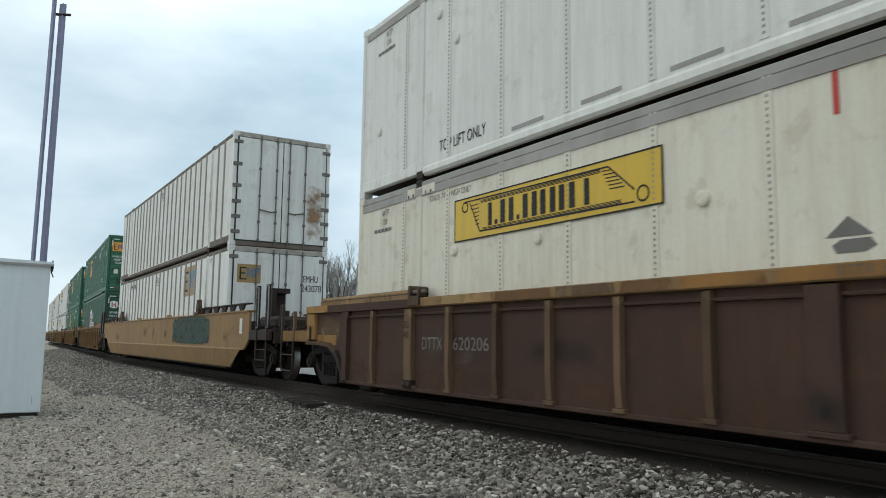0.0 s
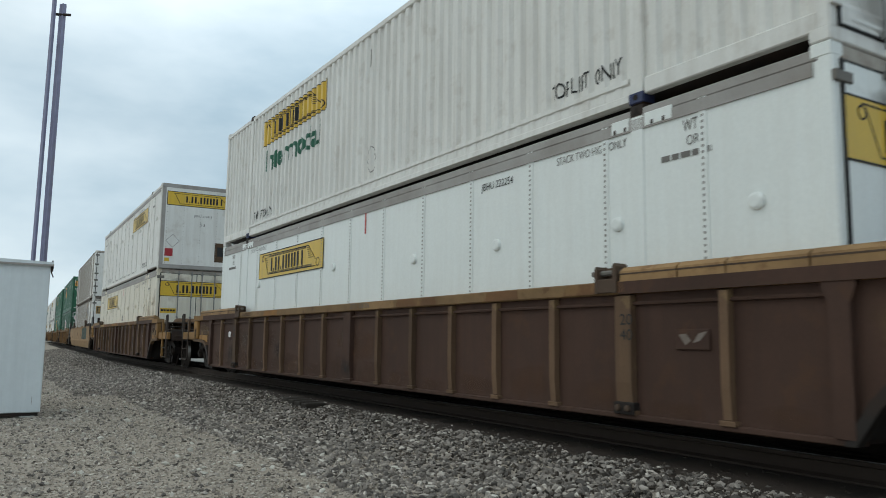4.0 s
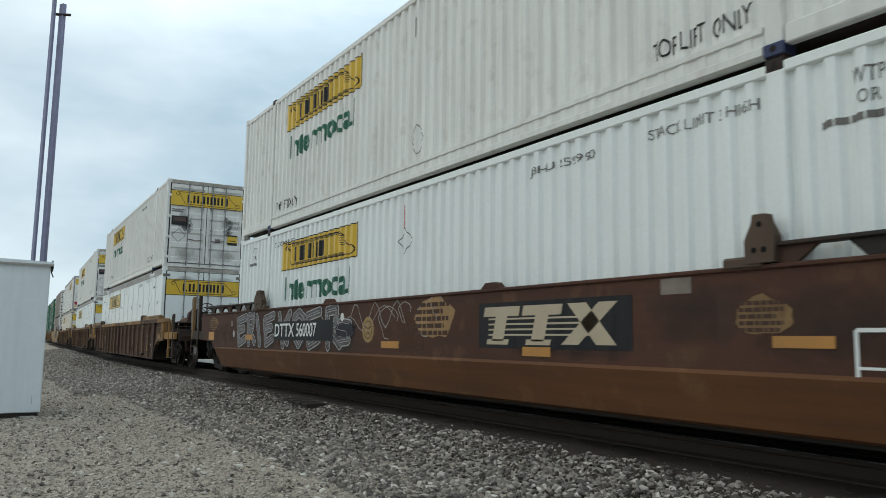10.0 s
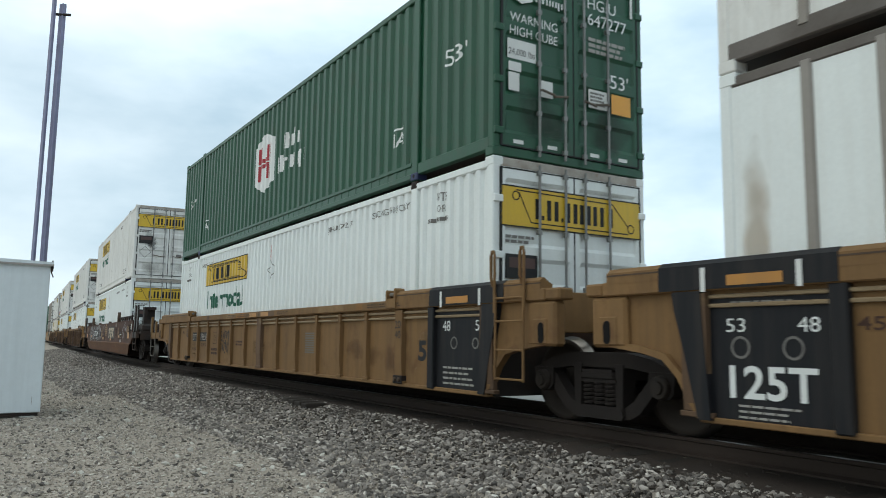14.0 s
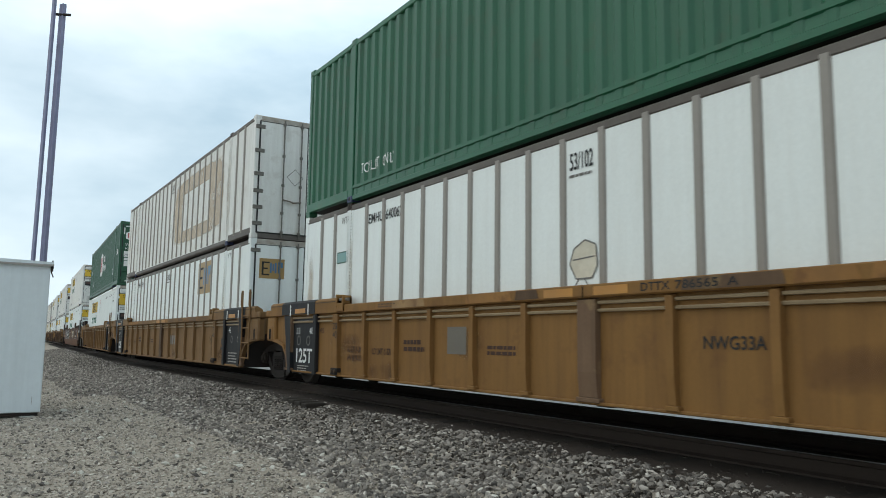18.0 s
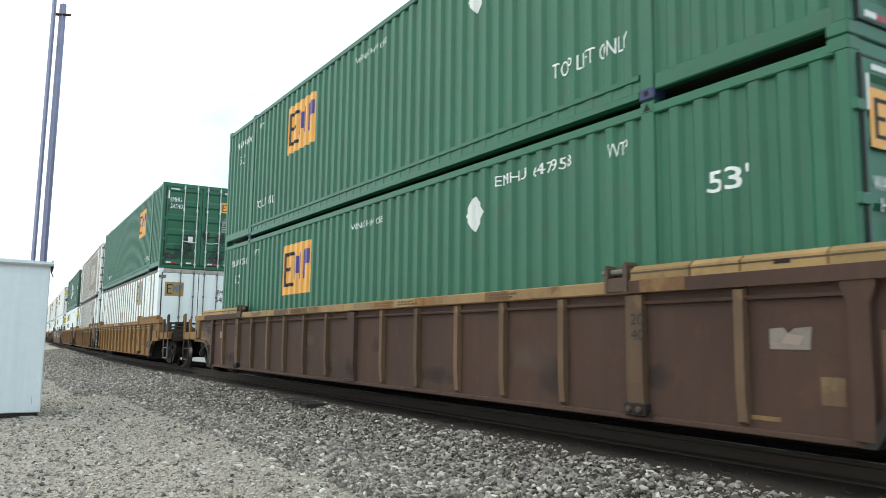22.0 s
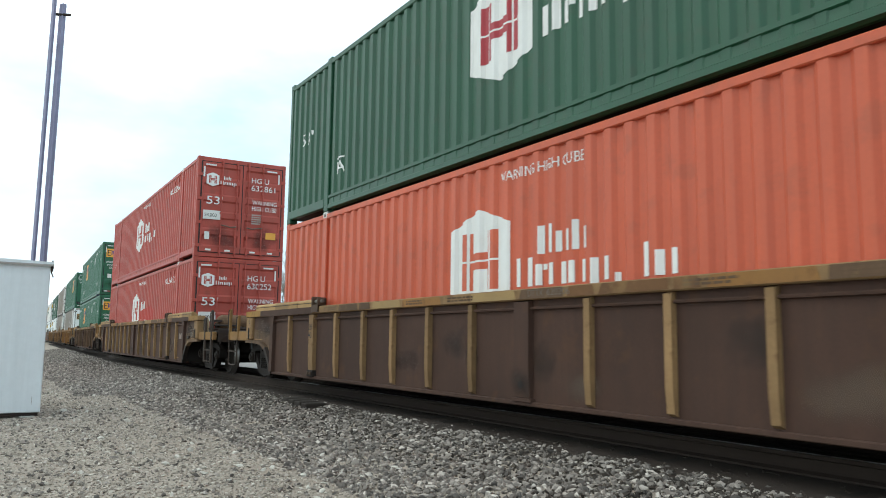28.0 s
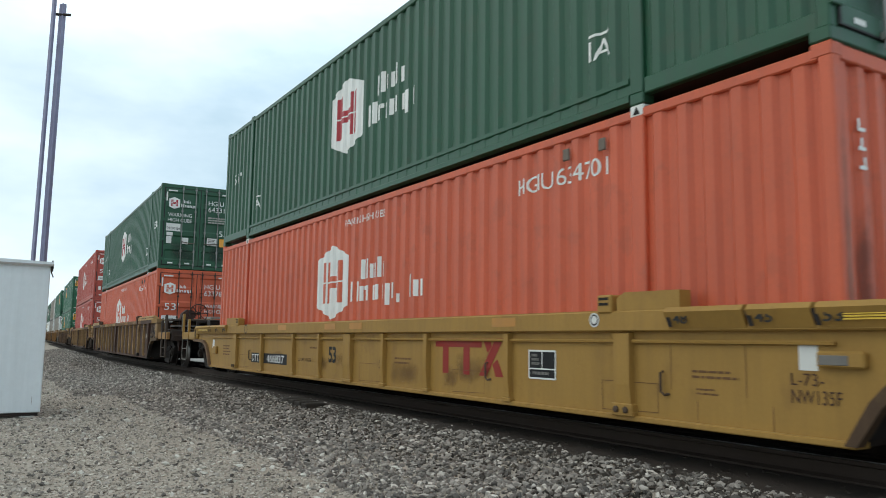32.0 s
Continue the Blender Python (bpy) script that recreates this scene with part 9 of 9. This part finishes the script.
for nm, polys, x0, z0, mt in (("sign", [rect(0, 0, 2.25, 0.46)], -1.12, 2.16, yellow_sign), ("sign_bar", [[(u + 0.55, v + 0.12) for u, v in p] for p in stems("j.|.|||t", 1.32, 0.22)], -1.12, 2.16, ink),
                              ("sign_ribbon", stroke([(0, 0), (2.25, 0), (2.25, 0.46), (0, 0.46), (0, 0)], 0.02) + stroke([(0.25, 0.38), (0.42, 0.06), (2.0, 0.06)], 0.014) + stroke([(0.2, 0.4), (1.75, 0.4), (2.0, 0.14)], 0.014), -1.12, 2.16, ink),
                              ("placard", stroke([(0, 0.22), (0.22, 0.44), (0.44, 0.22), (0.22, 0), (0, 0.22)], 0.016), -1.1, 0.72, grey_rail), ("label", [rect(0, 0, 0.26, 0.26)], -1.12, 0.42, red_ink), ("label", [rect(0, 0, 0.16, 0.12)], -1.12, 0.24, yellow_sign),
                              ("hatch_frame", [rect(0, 0, 0.4, 0.66)], 0.52, 0.30, rib_tan), ("hatch", [rect(0.09, 0.2, 0.31, 0.52)], 0.52, 0.30, ink), ("lettering", written("JBHU 219415", 0.6, 0.1), -0.22, 1.78, faded_ink), ("lettering", written("53", 0.18, 0.1), -0.02, 1.5, faded_ink)):
    end_film(nm, polys, x0, z0, mt, blank, SHEET, 0.004 if nm in ("sign", "hatch_frame", "label") else 0.007)
part("rivet", boxes(*[(x - 0.008, x + 0.008, SHEET - 0.006, SHEET, z - 0.008, z + 0.008) for x in (-1.1, -0.55, 0.0, 0.55, 1.1) for z in [0.2 + 0.09 * k for k in range(28)]]), grey_rail, blank)
couple(-4.753, brown_wagon("620206", seed=1), c1[0], c2[0], 0.09)

for tail_y, num_low, num_high, smudge, seed in ((-28.217, "222254", "243223", False, 2), (-51.622, "222808", "260453", True, 3)):
    c1 = plate_container("clean white plate container with a yellow sign", clean_paint, "JBHU " + num_low, 5.15)
    plate_doors(c1[2], num_low)
    c2 = wavy_container("white corrugated container with a yellow sign, soot-streaked doors" if smudge else "white corrugated container with a yellow sign and green word", white_paint, "JBHU " + num_high)
    wavy_doors(c2[2], num_high, smudge)
    couple(tail_y, brown_wagon("620206", "near", seed), c1[0], c2[0])

c1 = wavy_container("bright white corrugated container with a yellow sign and green word", clean_paint, "JBHU 259990", top_deck=False, stack="STACK LIMIT 3 HIGH")
wavy_doors(c1[2], "259990")
c2 = wavy_container("white corrugated container with sooty black smudges on its doors", white_paint, "JBHU 258114")
wavy_doors(c2[2], "258114", True)
couple(-75.699, smooth_wagon(car_rust, "560007", True), c1[0], c2[0])

c1 = wavy_container("bright white corrugated container with a yellow sign and green word", clean_paint, "JBHU 271217", top_deck=False)
wavy_doors(c1[2], "271217")
c2 = badge_container("dark green corrugated container with a white badge, on a white one", dark_green_paint, "647277", red_ink)
couple(-99.773, ochre_wagon(("joint", "bogie"), "786565", tail="joint_bogie", head=True, seed=4), c1[0], c2[0])

c1 = stake_container("white container with grey stakes and a bronze sign", clean_paint, "290165")
c2 = stake_container("rust-streaked white container with a pale glue stain", white_paint, "241613", sign=False, lower=False)
side_film("glue_stain", [rect(0, 0, 1.1, 2.05), rect(1.1, 0, 4.2, 0.42), rect(1.1, 1.55, 4.2, 2.05), rect(4.2, 0, 5.7, 2.05)], 0.02, 0.5, glue_side, c2[1], -HW + 0.012, None, 0.004, "pale brown glue stain of a removed sign")
end_words(c2[2][1], "EMHU", 0.55, 2.3, 0.36, 0.17, ink)
end_words(c2[2][1], "241613", 0.5, 2.05, 0.52, 0.17, ink)
end_film("placard", stroke([(0, 0.2), (0.2, 0.4), (0.4, 0.2), (0.2, 0), (0, 0.2)], 0.014), -0.5, 1.3, faded_ink, c2[2][0], -HL - 0.014, 0.005)
couple(-119.280, ochre_wagon(("joint", "joint"), tail="joint_bogie", seed=5), c1[0], c2[0])

c1 = stake_container("white container with grey stakes and a bronze sign", clean_paint, "640062")
side_film("placard", [[(0, 0.16), (0.07, 0.32), (0.24, 0.40), (0.40, 0.34), (0.42, 0.12), (0.34, 0.0), (0.1, 0.0)]], 0.50, 1.26, cream_placard, c1[1], -HW + 0.012, None, 0.006, "torn cream placard")
side_film("placard_line", stroke([(0, 0.16), (0.07, 0.32), (0.24, 0.40), (0.40, 0.34), (0.42, 0.12), (0.34, 0.0), (0.1, 0.0), (0, 0.16)], 0.016) + stroke([(0.05, 0.2), (0.38, 0.22)], 0.014), 0.50, 1.26, faded_ink, c1[1], -HW + 0.012, None, 0.009)
side_film("label", [rect(0, 0, 0.46, 0.2)], 6.58, 1.90, dark_green_paint, c1[1], -HW + 0.012, None, 0.004, "teal label with a dark rim")
side_film("label_band", [rect(0.02, 0.02, 0.44, 0.18)], 6.58, 1.90, teal_film, c1[1], -HW + 0.012, None, 0.007)
c2 = amber_sign_container("green corrugated container with an amber sign, on a white one", "245407", -3.11, True)
couple(-138.8, ochre_wagon(("bogie", "joint"), "786565", tail=True, seed=6), c1[0], c2[0])

c1 = amber_sign_container("green corrugated container with an amber sign and white diamond", "647958", 3.88, False)
c2 = amber_sign_container("green corrugated container with an amber sign, top of a green pair", "648000", 3.88, True)
couple(-162.144, brown_wagon("620206", seed=7), c1[0], c2[0])

c1 = badge_container("faded red corrugated container with a white badge rubbed pink", red_paint, "630252", red_paint)
side_film("rubbed_patch", [[(0, 0.05), (2.6, 0.0), (2.6, 0.34), (1.9, 0.5), (0.7, 0.42), (0, 0.36)]], 0.1, 1.2, pink_film, c1[1], -HW + 0.012, (0.29, 0.038), 0.0075)
c2 = badge_container("faded red corrugated container with a white badge, above a red one", red_paint, "632861", red_paint)
couple(-185.491, brown_wagon("620206", seed=8), c1[0], c2[0])

c1 = badge_container("orange-red corrugated container with a white badge", orange_paint, "633786", orange_paint)
c2 = badge_container("dark green corrugated container with a white badge on orange-red one", dark_green_paint, "643317", red_ink)
couple(-208.823, brown_wagon("620206", "near", 9), c1[0], c2[0])

c1 = badge_container("orange-red corrugated container with a white badge", orange_paint, "634701", orange_paint, blank=True)
c2 = badge_container("dark green corrugated container with a white badge on orange-red one", dark_green_paint, "646800", red_ink)
couple(-232.269, yellow_wagon("466837"), c1[0], c2[0])


def motions():
    """The train rolls away up the line; its wheels turn with it."""
    times = [float(k) for k in range(33)]
    for y0, slack, car, low, high in TRAIN:
        for ob, z, back in ((car, 0.0, slack), (low, LOW, 0.0), (high, HIGH, 0.0)):
            walk(ob, [(t, line_pose(y0 - back + run(t), z)) for t in times])
    spin_times = [2 * k / FPS for k in range(481)]
    turns = [math.degrees(run(t) / WHEEL_R) for t in spin_times]
    for k, (w, y) in enumerate(SPIN):
        walk(w, [(t, pose(0, y, WHEEL_R, -(a + 37 * k) % 360, 0, 0)) for t, a in zip(spin_times, turns)])


motions()
